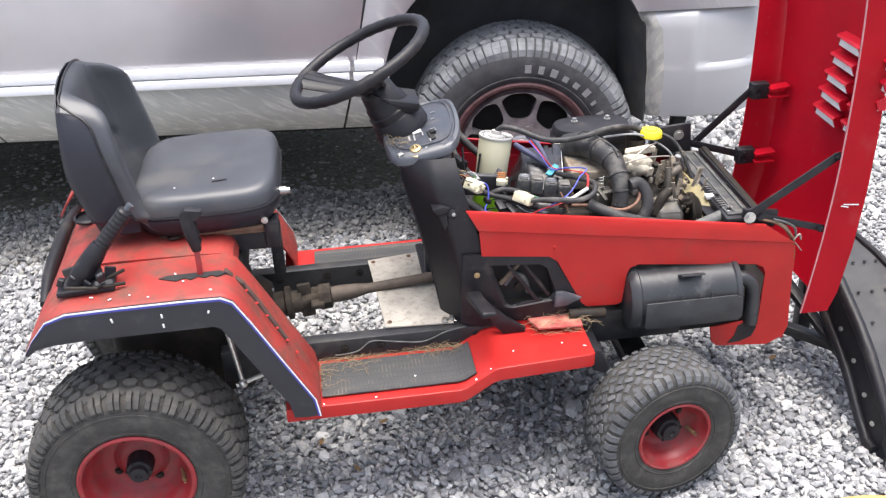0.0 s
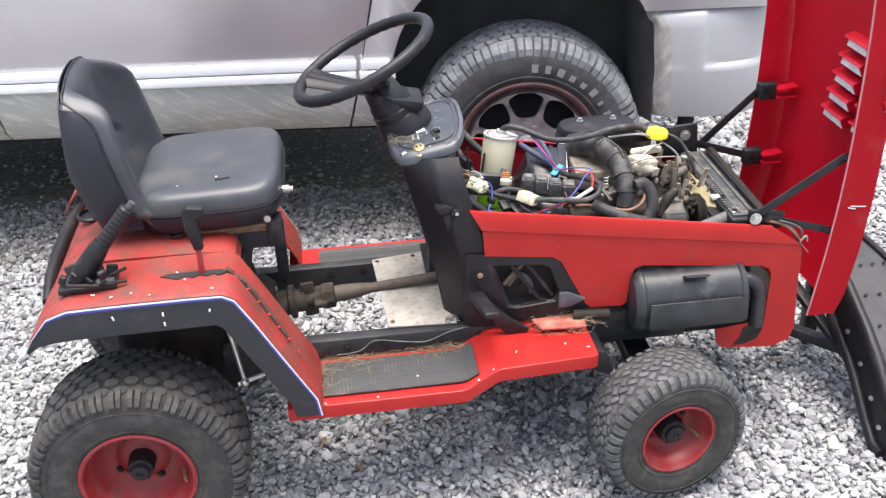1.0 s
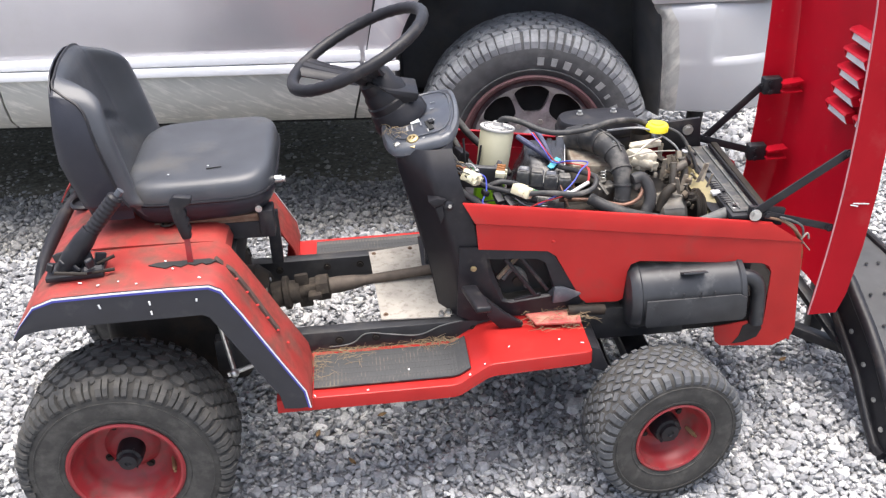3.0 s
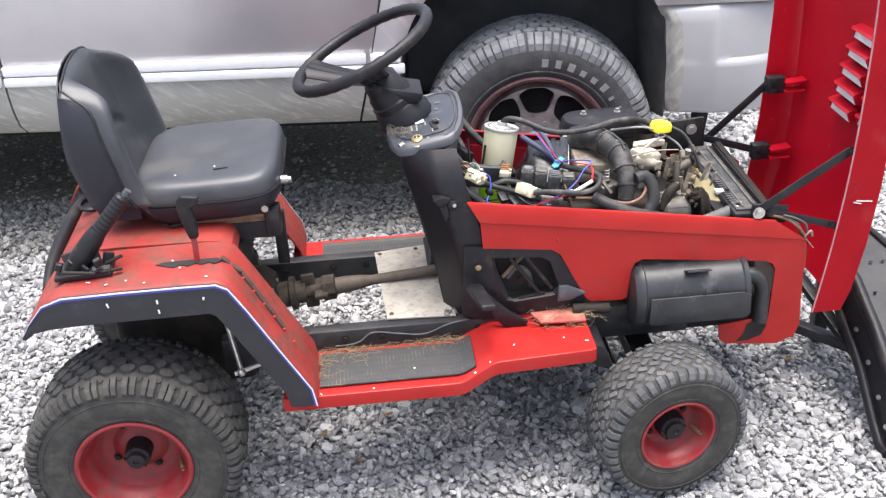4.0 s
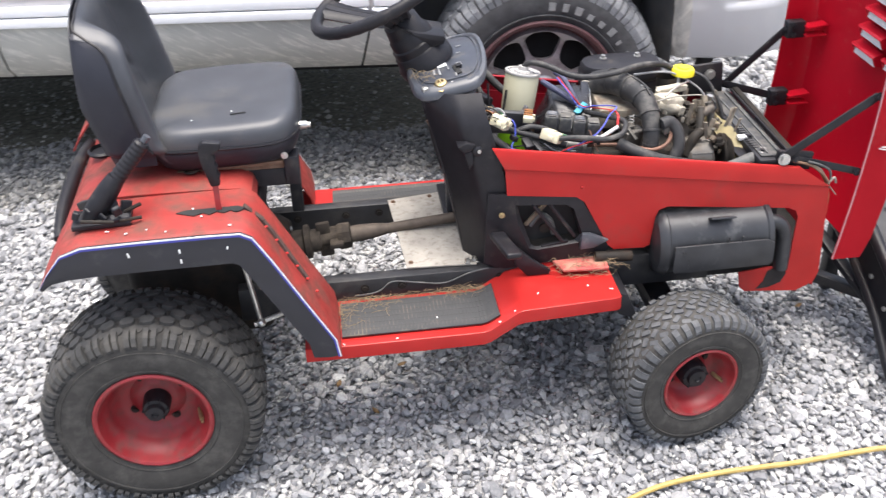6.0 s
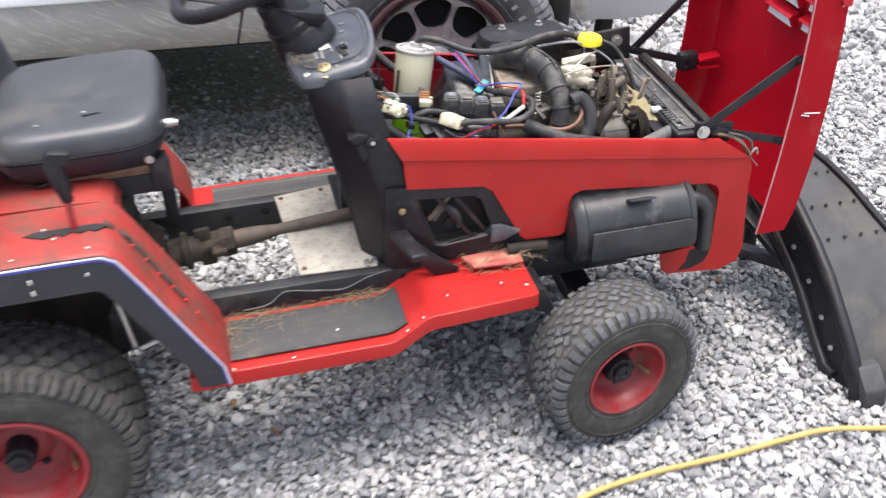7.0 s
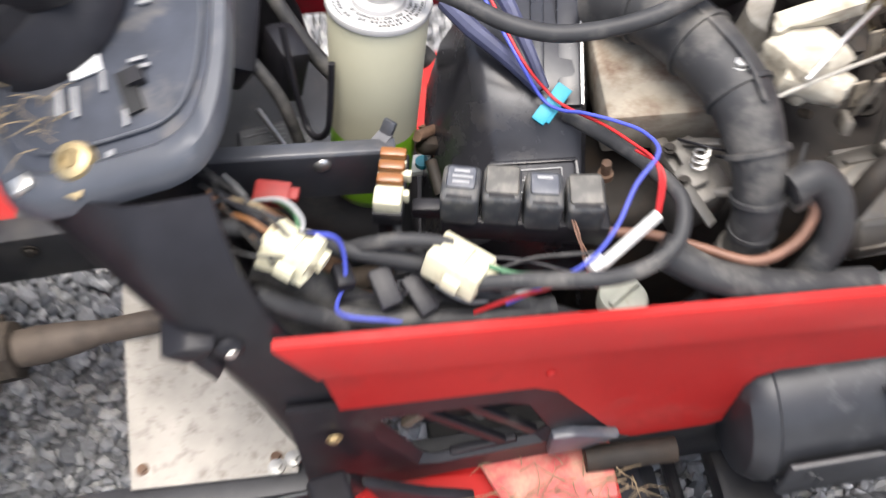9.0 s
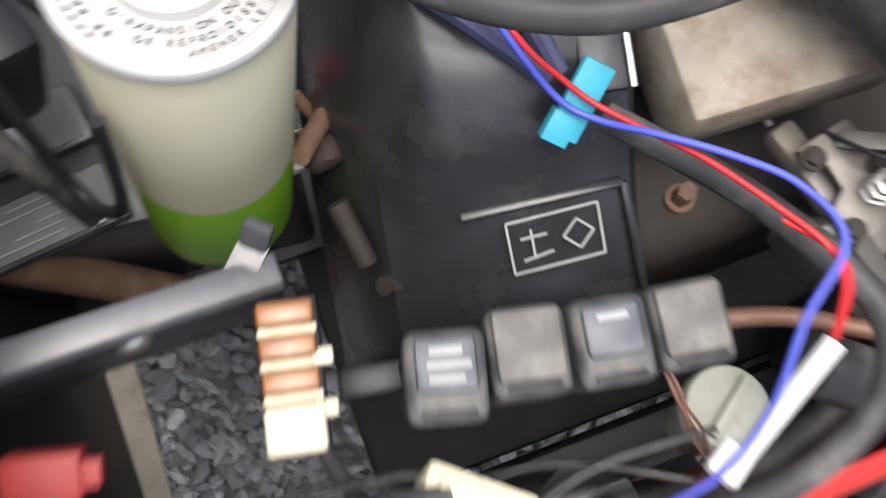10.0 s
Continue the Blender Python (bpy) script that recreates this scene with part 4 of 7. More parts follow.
# ---- tractor: steering console and dash ----
C = [(0.662, 0.835), (0.80, 0.850), (0.848, 0.64), (0.850, 0.60), (0.862, 0.43), (0.790, 0.415), (0.742, 0.47), (0.725, 0.53)]
bm = BM()
SHELL = [(0.752, 0.862, 0.418, 0.222, 0.140), (0.748, 0.860, 0.47, 0.222, 0.140), (0.734, 0.851, 0.55, 0.222, 0.140), (0.715, 0.846, 0.64, 0.222, 0.140), (0.700, 0.832, 0.70, 0.2215, 0.140), (0.681, 0.815, 0.77, 0.217, 0.138), (0.670, 0.805, 0.81, 0.203, 0.134), (0.665, 0.800, 0.835, 0.185, 0.132), (0.662, 0.797, 0.855, 0.166, 0.128)]
sheet(bm, [[(lerp(a, b, q), -lerp(r, y, 1 - (1 - min(q / 0.56, 1)) ** 1.15), z) for q in np.linspace(0, 1, 14)] for a, b, z, y, r in SHELL], 0.008)
prism(bm, C, "y", 0.212, 0.222, bevel=0.003, seg=2)
prism(bm, [(0.662, 0.845), (0.672, 0.845), (0.743, 0.54), (0.762, 0.42), (0.752, 0.42), (0.733, 0.54)], "y", -0.136, 0.214, bevel=0.002)
console = part("steering_console", bm, PLASTIC, tractor, "black plastic steering console shell", smooth=40)
bm = BM()
prism(bm, [(0.732, 0.754), (0.754, 0.762), (0.774, 0.756), (0.765, 0.742), (0.747, 0.737)], "y", -0.2290, -0.17, bevel=0.003)
prism(bm, [(0.747, 0.735), (0.765, 0.741), (0.770, 0.712), (0.760, 0.692)], "y", -0.2250, -0.17, bevel=0.003)
part("console_boss", bm, PLASTIC, console)
bm = BM()
lathe(bm, [(0, 0.002), (0.007, 0.002), (0.010, 0.0), (0.012, -0.001), (0.012, -0.006)], 16, along((0.779, -0.2235, 0.737), (0.779, -0.3, 0.737)))
part("console_screw", bm, BLACK, console)
bm = BM()
lathe(bm, [(0, 0.0035), (0.0045, 0.0035), (0.005, 0.001)], 6, along((0.782, -0.2235, 0.7375), (0.782, -0.3, 0.7375)))
part("screw_head", bm, STEEL, console)


def dash_z(x, y):
    return 0.889 + 0.18 * (x - 0.72) - 1.15 * y * y


def dash_loop(f):
    """The rounded outline of the dash, drawn in by a factor."""
    out = []
    for a in np.linspace(0, 2 * math.pi, 56, endpoint=False):
        c, s = math.cos(a), math.sin(a)
        x = 0.734 + f * (0.092 * math.copysign(abs(c) ** 0.42, c))
        y = 0.004 + f * 0.158 * math.copysign(abs(s) ** (0.42 if c < 0 else 0.75), s)
        out.append((x, y))
    return out


bm = BM()
rows = [[(lerp(0.735, x, 0.93), y * 0.96, dash_z(x, y) - 0.024) for x, y in dash_loop(1.0)],
        [(x, y, dash_z(x, y) - 0.015) for x, y in dash_loop(1.015)],
        [(x, y, dash_z(x, y) - 0.006) for x, y in dash_loop(1.015)],
        [(x, y, dash_z(x, y) + 0.003) for x, y in dash_loop(0.985)],
        [(x, y, dash_z(x, y) + 0.004) for x, y in dash_loop(0.90)],
        [(x, y, dash_z(x, y) - 0.001) for x, y in dash_loop(0.865)]]
sheet(bm, rows[:2], 0.004, closed_u=True)
dash = part("dash", bm, DASH, tractor, "scuffed blue-black plastic dash", smooth=50)
# rim coloured lighter than the dash for the sky reflected along it
bm = BM()
sheet(bm, rows[1:], 0.004, closed_u=True)
part("dash_rim", bm, RIM_DASH, dash, "dash rim with the sky's blue-grey sheen in its colour", smooth=50)
bm = BM()
sheet(bm, [[(x, y, dash_z(x, y) - 0.0015) for x, y in dash_loop(f)] for f in (0.88, 0.75, 0.6, 0.45, 0.3, 0.15, 0.01)], 0.003, closed_u=True)
face = part("dash_face", bm, DASH, dash, "blue-black dash face with worn markings")
bm = BM()
tube(bm, [(x, y, dash_z(x, y) + 0.001) for x, y in dash_loop(0.80)], 0.0014, 6, closed=True)
part("dash_border", bm, RIM_DASH, dash, "thin raised border line")


def dash_mark(name, x, y, sx, sy, mat, rz=0.0, h=0.0015):
    bm = BM()
    box(bm, (0, 0, 0), (sx, sy, h))
    slope = math.degrees(math.atan(0.18))
    return part(name, bm, mat, dash, at=pose(x, y, dash_z(x, y) + 0.001, math.degrees(math.atan(-2.3 * y)), -slope, rz))


dash_mark("warning_label", 0.719, -0.055, 0.022, 0.030, LABEL_WHITE, 8)
for x, y, a, b in ((0.700, -0.085, 0.004, 0.02), (0.712, -0.088, 0.004, 0.024), (0.733, -0.078, 0.003, 0.016), (0.758, -0.068, 0.012, 0.003), (0.762, -0.075, 0.010, 0.003), (0.748, -0.11, 0.003, 0.012), (0.765, -0.02, 0.010, 0.003), (0.77, 0.02, 0.012, 0.003), (0.735, -0.132, 0.005, 0.004)):
    dash_mark("dash_print", x, y, a, b, LABEL_GREY)
dash_mark("slider_slot", 0.752, -0.092, 0.012, 0.034, DARK, 12, 0.003)
dash_mark("slider_knob", 0.757, -0.083, 0.012, 0.012, PLASTIC, 12, 0.012)
bm = BM()
lathe(bm, [(0, 0.004), (0.006, 0.004), (0.007, 0.009), (0.013, 0.007), (0.015, 0.0), (0.015, -0.004)], 24, Matrix.Diagonal((1.0, 1.0, 1.0, 1.0)))
box(bm, (-0.004, -0.006, 0.0), (0.026, 0.034, 0.003), (0, 0, -28), bevel=0.001)
box(bm, (0, 0, 0.009), (0.003, 0.011, 0.002))
part("ignition_switch", bm, BRASS, dash, "tarnished brass ignition switch", at=pose(0.710, -0.131, dash_z(0.71, -0.131), 17, -10, 0))
bm = BM()
box(bm, (0.672, -0.139, 0.862), (0.014, 0.012, 0.010), (10, -10, 20), 0.002)
part("broken_tab", bm, STEEL, dash)
# flap under the wheel
bm = BM()
prism(bm, [(0.615, 0.985), (0.70, 0.925), (0.73, 0.93), (0.735, 0.95), (0.66, 0.965)], "y", -0.05, 0.055, bevel=0.006)
part("column_cowl", bm, PLASTIC, tractor, "black plastic column cowl")
# steering wheel
SW = pose(0.598, 0.0, 1.052, 0, -25, 0)
bm = BM()
ring = [(0.172 * math.cos(a), 0.172 * math.sin(a), 0) for a in np.linspace(0, 2 * math.pi, 72, endpoint=False)]
tube(bm, ring, [0.0135 + (0.0012 if i % 2 else 0) for i in range(72)], 12, closed=True)
wheel = part("steering_wheel", bm, PLASTIC, tractor, "black moulded steering wheel", at=SW, smooth=60)
for a in (152, 272):
    bm = BM()
    m = pose(0, 0, 0, 0, 0, a)
    rows = []
    for q in np.linspace(0, 1, 9):
        r, z = lerp(0.020, 0.168, q), -0.080 + 0.078 * q ** 1.25
        w = 0.024 + 0.012 * q ** 3
        rows.append([m @ Vector((r, y * w, z + dz)) for y, dz in ((-1.0, -0.004), (-0.8, 0.002), (-0.5, 0.003), (-0.36, -0.001), (-0.2, -0.001), (-0.1, 0.003), (0.1, 0.003), (0.2, -0.001), (0.36, -0.001), (0.5, 0.003), (0.8, 0.002), (1.0, -0.004))])
    sheet(bm, rows, 0.009)
    part("spoke", bm, PLASTIC, wheel, smooth=40)
bm = BM()
lathe(bm, [(0, 0.0), (0.03, -0.002), (0.042, -0.012), (0.044, -0.04), (0.03, -0.06), (0.0, -0.06)], 28, pose(0, 0, -0.075))
part("wheel_hub", bm, PLASTIC, wheel)
bm = BM()
lathe(bm, [(0, 0), (0.068, 0), (0.068, 0.020), (0.063, 0.026), (0.061, 0.046), (0.057, 0.050), (0.057, 0.066), (0.053, 0.070), (0.052, 0.088), (0.044, 0.100), (0.041, 0.128), (0.036, 0.133), (0.034, 0.15), (0.0, 0.15)], 32, along((0.695, 0.0, 0.868), (0.627, 0.0, 0.990)))
part("steering_column", bm, PLASTIC, tractor, "black steering column boot", smooth=40)
bm = BM()
rod(bm, (0.600, -0.020, 0.985), (0.650, -0.035, 0.905), 0.0028, 8)
part("column_rod", bm, BLACK, tractor, "thin rod beside the column")

# ---- tractor: seat ----
bm = BM()
def seat_loop(f, z):
    out = []
    for a in np.linspace(0, 2 * math.pi, 64, endpoint=False):
        c, w = math.cos(a), math.sin(a)
        x = 0.170 * f * math.copysign(abs(c) ** 0.42, c)
        y = 0.203 * f * math.copysign(abs(w) ** 0.42, w)
        out.append((0.215 + x, y, z + 0.035 * x - 0.10 * max(0.0, abs(y) - 0.12) ** 1.3 * (z > 0.80)))
    return out


sheet(bm, [seat_loop(f, z) for f, z in ((0.01, 0.757), (0.9, 0.757), (0.97, 0.762), (0.995, 0.770), (1.0, 0.778), (1.003, 0.790), (0.998, 0.803), (0.985, 0.814), (0.962, 0.823), (0.93, 0.829), (0.88, 0.8325), (0.80, 0.833), (0.6, 0.831), (0.3, 0.829), (0.01, 0.829))], 0.0, closed_u=True)
for v in bm.verts:
    if v.co.z > 0.80:
        v.co.z += 0.0022 * noise.noise(v.co * 14) - 0.004 * max(0.0, 1 - abs(v.co.x - 0.09) / 0.03) * (abs(v.co.y) < 0.16)
seat = part("seat_cushion", bm, VINYL, tractor, "black vinyl seat cushion with small tears", smooth=60)
bm = BM()
loop = []
for a in np.linspace(0, 2 * math.pi, 64, endpoint=False):
    c, s = math.cos(a), math.sin(a)
    loop.append((0.215 + 0.171 * math.copysign(abs(c) ** 0.42, c), 0.2045 * math.copysign(abs(s) ** 0.42, s), 0.7845 + 0.006 * c))
tube(bm, loop, 0.0036, 6, closed=True)
part("piping", bm, PLASTIC, seat)
bm = BM()
sheet(bm, [seat_loop(f, z) for f, z in ((0.01, 0.722), (0.80, 0.722), (0.87, 0.726), (0.93, 0.736), (0.975, 0.750), (1.003, 0.764), (1.013, 0.776), (1.010, 0.781), (0.99, 0.781), (0.01, 0.778))], 0.0, closed_u=True)
part("seat_pan", bm, SHELL_VINYL, tractor, "black moulded seat pan", smooth=40)
bm = BM()
strip(bm, (0.233, -0.131, 0.8335), (0.267, -0.127, 0.8345), 0.0032, 0.002)
part("tear", bm, DARK, seat, "thin dark tear in the vinyl", smooth=0)
bm = BM()
strip(bm, (0.10, -0.15, 0.712), (0.345, -0.15, 0.712), 0.03, 0.012, bevel=0.003)
strip(bm, (0.17, -0.165, 0.722), (0.34, -0.165, 0.726), 0.02, 0.010, bevel=0.003)
part("seat_rail", bm, RUST, tractor, "rusty seat slide rail")
bm = BM()
rod(bm, (0.372, -0.115, 0.787), (0.408, -0.118, 0.788), 0.007, 12)
rod(bm, (0.384, -0.116, 0.7875), (0.400, -0.117, 0.788), 0.010, 12)
part("seat_pin", bm, STEEL, tractor, "bright steel pin at the seat edge")
# backrest: padded front with raised side bolsters, a stiff shell round the back and piping along the seam
pad_rows, shell_rows, seam = [], [], []


def seam_x(v):
    return lerp(0.046, -0.004, (v - 0.23) / 0.73) if v > 0.23 else 0.046 + 0.050 * ((0.23 - v) / 0.23) ** 1.5


for v in np.linspace(0, 1, 34):
    wide = 0.205 * (1 - 0.07 * v * v - 0.16 * max(0.0, (v - 0.55) / 0.45) ** 2.2)
    wide *= 0.94 if v < 0.10 else 1.0
    back_x = -0.056 - 0.012 * v - 0.006 * math.sin(math.pi * v) + 0.034 * max(0.0, 1 - v / 0.50)
    turn = min(1.0, max(0.0, (v - 0.86) / 0.14))
    over = 1 - math.sqrt(1 - turn * turn)

    def spot(x, u):
        e = min(1.0, abs(u))
        return (x, wide * u, 0.752 + 0.334 * v * (1 - 0.14 * e ** 2.6))

    def front_x(u):
        e = abs(u)
        q = min(1.0, max(0.0, (e - 0.58) / 0.26))
        k = q * q * (3 - 2 * q)
        pad = 0.030 - 0.076 * v + 0.050 * math.exp(-v / 0.085)
        edge = seam_x(v) + 0.032
        fold = -0.011 * math.exp(-((v - 0.36 - 0.12 * (1 - (e / 0.6) ** 2)) / 0.028) ** 2) * max(0.0, 1 - (e / 0.62) ** 6)
        return lerp(lerp(pad, edge, k) + fold, back_x + 0.008, over)
    brim = front_x(0.93)
    tuck = lerp(seam_x(v), back_x + 0.007, over)
    side = [spot(tuck, 1.0), spot(lerp(tuck, brim, 0.5), 1.0), spot(lerp(tuck, brim, 0.85), 0.985), spot(brim, 0.95)]
    pad_rows.append([(x, -y, z) for x, y, z in side] + [spot(front_x(u), u) for u in np.linspace(-0.90, 0.90, 37)] + side[::-1])
    tuck = min(tuck, 0.068)
    wrap = [spot(tuck - 0.001, 1.006), spot(lerp(tuck, back_x, 0.4), 1.018), spot(lerp(tuck, back_x, 0.8), 1.006), spot(back_x - 0.001, 0.965), spot(back_x - 0.005, 0.86)]
    shell_rows.append([(x, -y, z) for x, y, z in wrap] + [spot(back_x - 0.008, u) for u in (-0.6, -0.3, 0, 0.3, 0.6)] + wrap[::-1])
    if v > 0.10:
        seam.append(spot(tuck + 0.001, 1.008))
bm = BM()
sheet(bm, pad_rows, 0.003)
back = part("backrest", bm, VINYL, tractor, "black vinyl seat backrest", smooth=70)
bm = BM()
sheet(bm, shell_rows, 0.003)
sheet(bm, [pad_rows[-1], [(lerp(p[0], -0.070, 0.6), p[1], p[2] - 0.001) for p in pad_rows[-1]]], 0.002)
part("back_shell", bm, SHELL_VINYL, back, "navy-black shell behind the backrest", smooth=60)
bm = BM()
arch = [(x - 0.002, y, z + 0.001) for x, y, z in pad_rows[-1][4:-4:4]]
tube(bm, [(x, -y, z) for x, y, z in seam[:-1:3]] + arch + seam[-2::-3], 0.0032, 6, smooth=2)
part("piping", bm, PLASTIC, back)

# levers
bm = BM()
tube(bm, [(-0.062, -0.350, 0.716), (-0.040, -0.345, 0.745), (-0.012, -0.337, 0.778), (0.006, -0.332, 0.800)], [0.020, 0.024, 0.023, 0.018], 12, smooth=4)
ob = part("lift_lever", bm, PLASTIC, tractor, "black implement lift lever", smooth=50)
bm = BM()
lathe(bm, [(0, 0)] + [(0.0165 + (0.0012 if k % 2 else 0.0), 0.003 + 0.0055 * k) for k in range(20)] + [(0.014, 0.113), (0, 0.114)], 18, along((-0.004, -0.334, 0.786), (0.073, -0.318, 0.872)))
grip = part("grip", bm, PLASTIC, ob, "ribbed black grip", smooth=20)
bm = BM()
rod(bm, (0.068, -0.319, 0.866), (0.081, -0.3165, 0.881), 0.008, 12)
part("release_button", bm, RIM_DASH, ob)
rngl = random.Random(5)
bm = BM()
box(bm, (-0.035, -0.352, 0.718), (0.120, 0.070, 0.012), (0, 0, 4), bevel=0.003)
for k in range(11):
    c = (rngl.uniform(-0.090, 0.020), rngl.uniform(-0.388, -0.325), rngl.uniform(0.718, 0.752))
    box(bm, c, (rngl.uniform(0.014, 0.040), rngl.uniform(0.006, 0.018), rngl.uniform(0.012, 0.030)), (rngl.uniform(-20, 20), rngl.uniform(-35, 35), rngl.uniform(-40, 40)), 0.002, 1)
part("lever_bracket", bm, BLACK, ob, "broken black lever bracket")
for p, q in (((-0.07, -0.392, 0.736), (-0.005, -0.388, 0.726)), ((0.005, -0.385, 0.727), (0.048, -0.368, 0.722)), ((0.01, -0.350, 0.728), (0.045, -0.338, 0.738))):
    bm = BM()
    rod(bm, p, q, 0.004, 8)
    part("bracket_pin", bm, GREASE, ob)
bm = BM()
prism(bm, [(0.115, -0.352), (0.135, -0.343), (0.245, -0.341), (0.259, -0.352), (0.250, -0.363), (0.240, -0.366), (0.230, -0.357), (0.216, -0.366), (0.200, -0.358), (0.186, -0.369), (0.170, -0.360), (0.154, -0.370), (0.136, -0.362)], "z", 0.7135, 0.7155)
part("lever_slot", bm, DARK, tractor, "black slot for the speed lever")
bm = BM()
for a, b in (((0.292, -0.345, 0.674), (0.318, -0.348, 0.628)), ((0.318, -0.348, 0.628), (0.372, -0.356, 0.523)), ((0.255, -0.342, 0.7135), (0.292, -0.345, 0.676))):
    strip(bm, a, b, 0.017, 0.0085, (0.88, 0, 0.47))
part("fender_groove", bm, GROOVE, tractor, "worn brown groove running down the fender")
for k in range(6):
    q = k / 5
    bm = BM()
    ball(bm, (lerp(0.300, 0.392, q), -0.372, lerp(0.676, 0.500, q)), 0.004, (1, 1, 0.6))
    part("fender_rivet", bm, RED, tractor)
hose("seat_spring", [(0.135 + 0.016 * math.cos(k * 0.8), -0.17 + 0.016 * math.sin(k * 0.8), 0.70 + 0.0016 * k) for k in range(30)], 0.003, GREASE, tractor, "coil spring under the seat", n=6, steps=2)
one_bolt("seat_bolt", (0.345, -0.184, 0.748), (0, -1, 0), 0.0055, 0.006, STEEL, tractor, "bright seat bolt")
bm = BM()
strip(bm, (0.205, -0.352, 0.70), (0.205, -0.345, 0.775), 0.012, 0.004, (0, 1, 0))
ob = part("speed_lever", bm, RED_RIM, tractor, "speed control lever with a black grip")
bm = BM()
prism(bm, [(0.196, 0.768), (0.216, 0.770), (0.214, 0.784), (0.219, 0.790), (0.213, 0.802), (0.217, 0.809), (0.211, 0.822), (0.214, 0.830), (0.209, 0.842), (0.226, 0.852), (0.229, 0.866), (0.192, 0.872), (0.182, 0.860), (0.180, 0.845), (0.184, 0.815)], "y", -0.350, -0.330, bevel=0.004)
part("grip", bm, PLASTIC, ob)

# ---- tractor: muffler ----
bm = BM()
prof = [(0, 0), (0.05, 0.0), (0.075, 0.006), (0.084, 0.018), (0.086, 0.028), (0.082, 0.032), (0.082, 0.27), (0.086, 0.274), (0.084, 0.286), (0.06, 0.294), (0, 0.295)]
lathe(bm, prof, 40, pose(1.203, -0.222, 0.453, 0, 90, 0) @ Matrix.Diagonal((1, 0.85, 1, 1)))
muffler = part("muffler", bm, MUFFLER, tractor, "satin black muffler canister", smooth=40)
bm = BM()
prism(bm, [(1.240, 0.481), (1.468, 0.481), (1.486, 0.470), (1.488, 0.418), (1.478, 0.408), (1.244, 0.406), (1.238, 0.414)], "y", -0.3020, -0.2965, bevel=0.0015)
box(bm, (1.362, -0.285, 0.409), (0.236, 0.030, 0.004), bevel=0.001)
bolt(bm, (1.262, -0.3025, 0.462), (0, -1, 0), 0.0035, 0.003)
box(bm, (1.276, -0.3025, 0.430), (0.004, 0.002, 0.026))
for x in (1.330, 1.372, 1.405):
    box(bm, (x, -0.2975, 0.486), (0.003, 0.004, 0.016))
box(bm, (1.360, -0.258, 0.527), (0.060, 0.050, 0.005), (-27, 0, 0), bevel=0.001)
part("heat_shield", bm, MUFFLER, muffler)
bm = BM()
tube(bm, [(1.47, -0.225, 0.478), (1.505, -0.230, 0.487), (1.530, -0.234, 0.472), (1.540, -0.236, 0.435), (1.542, -0.238, 0.352)], 0.0185, 14, smooth=6)
part("exhaust_pipe", bm, MUFFLER, tractor, "black bent exhaust pipe")

bm = BM()
prism(bm, [(1.512, 0.342), (1.535, 0.352), (1.558, 0.350), (1.563, 0.330), (1.552, 0.305), (1.520, 0.292), (1.488, 0.290), (1.505, 0.312)], "y", -0.2338, -0.2328)
part("soot_stain", bm, SOOT, tractor, "black soot below the exhaust pipe")

# ---- tractor: tipped hood ----
HOOD_Z = [0.365, 0.42, 0.55, 0.70, 0.85, 1.0, 1.12, 1.24]
FREE = [1.676, 1.684, 1.700, 1.713, 1.719, 1.720, 1.718, 1.712]
SKIN = [1.755, 1.775, 1.795, 1.806, 1.808, 1.804, 1.795, 1.775]
HALF = 0.238


def hood_skew(y):
    return -0.035 * (y + HALF) / (2 * HALF)


bm = BM()
rows = []
for z, f, k in zip(HOOD_Z, FREE, SKIN):
    row = [(f, -HALF, z), (lerp(f, k, 0.5), -HALF - 0.001, z), (k - 0.012, -HALF, z), (k - 0.003, -HALF + 0.005, z), (k, -HALF + 0.018, z)]
    row += [(k + 0.010 * math.sin(math.pi * q), lerp(-HALF + 0.018, HALF - 0.018, q), z) for q in np.linspace(0.1, 0.9, 7)]
    row += [(k, HALF - 0.018, z), (k - 0.003, HALF - 0.005, z), (k - 0.012, HALF, z), (lerp(f, k, 0.5), HALF + 0.001, z), (f, HALF, z)]
    rows.append([(x + hood_skew(y), y, zz) for x, y, zz in row])
sheet(bm, rows, 0.004)
hood = part("hood", bm, RED_IN, tractor, "glossy red engine hood tipped up on black stays", smooth=35)

# thin overlay on the near flange, a darker red than the hood's crimson
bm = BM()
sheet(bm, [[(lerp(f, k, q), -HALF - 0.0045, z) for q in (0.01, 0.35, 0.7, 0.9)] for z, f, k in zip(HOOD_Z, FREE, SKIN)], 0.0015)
part("hood_flange", bm, RED_FLANGE, hood, "darker red sheet over the hood's near flange", smooth=35)
bm = BM()
tube(bm, [(f - 0.001, -HALF - 0.003, z) for z, f in zip(HOOD_Z, FREE)], 0.0022, 6, smooth=4)
part("flange_edge", bm, material("worn_pink_edge", (0.42, 0.20, 0.21), 0.6, grain=0.2, scale=40), hood, "pale worn flange edge")
for x, z, a, l in ((1.760, 0.672, 6, 0.040), (1.744, 0.668, 14, 0.020)):
    bm = BM()
    box(bm, (x, -HALF - 0.0062, z), (l, 0.0012, 0.0026), (0, a, 0))
    part("scrape_mark", bm, LABEL_WHITE, hood, "pale scrape in the paint", smooth=0)
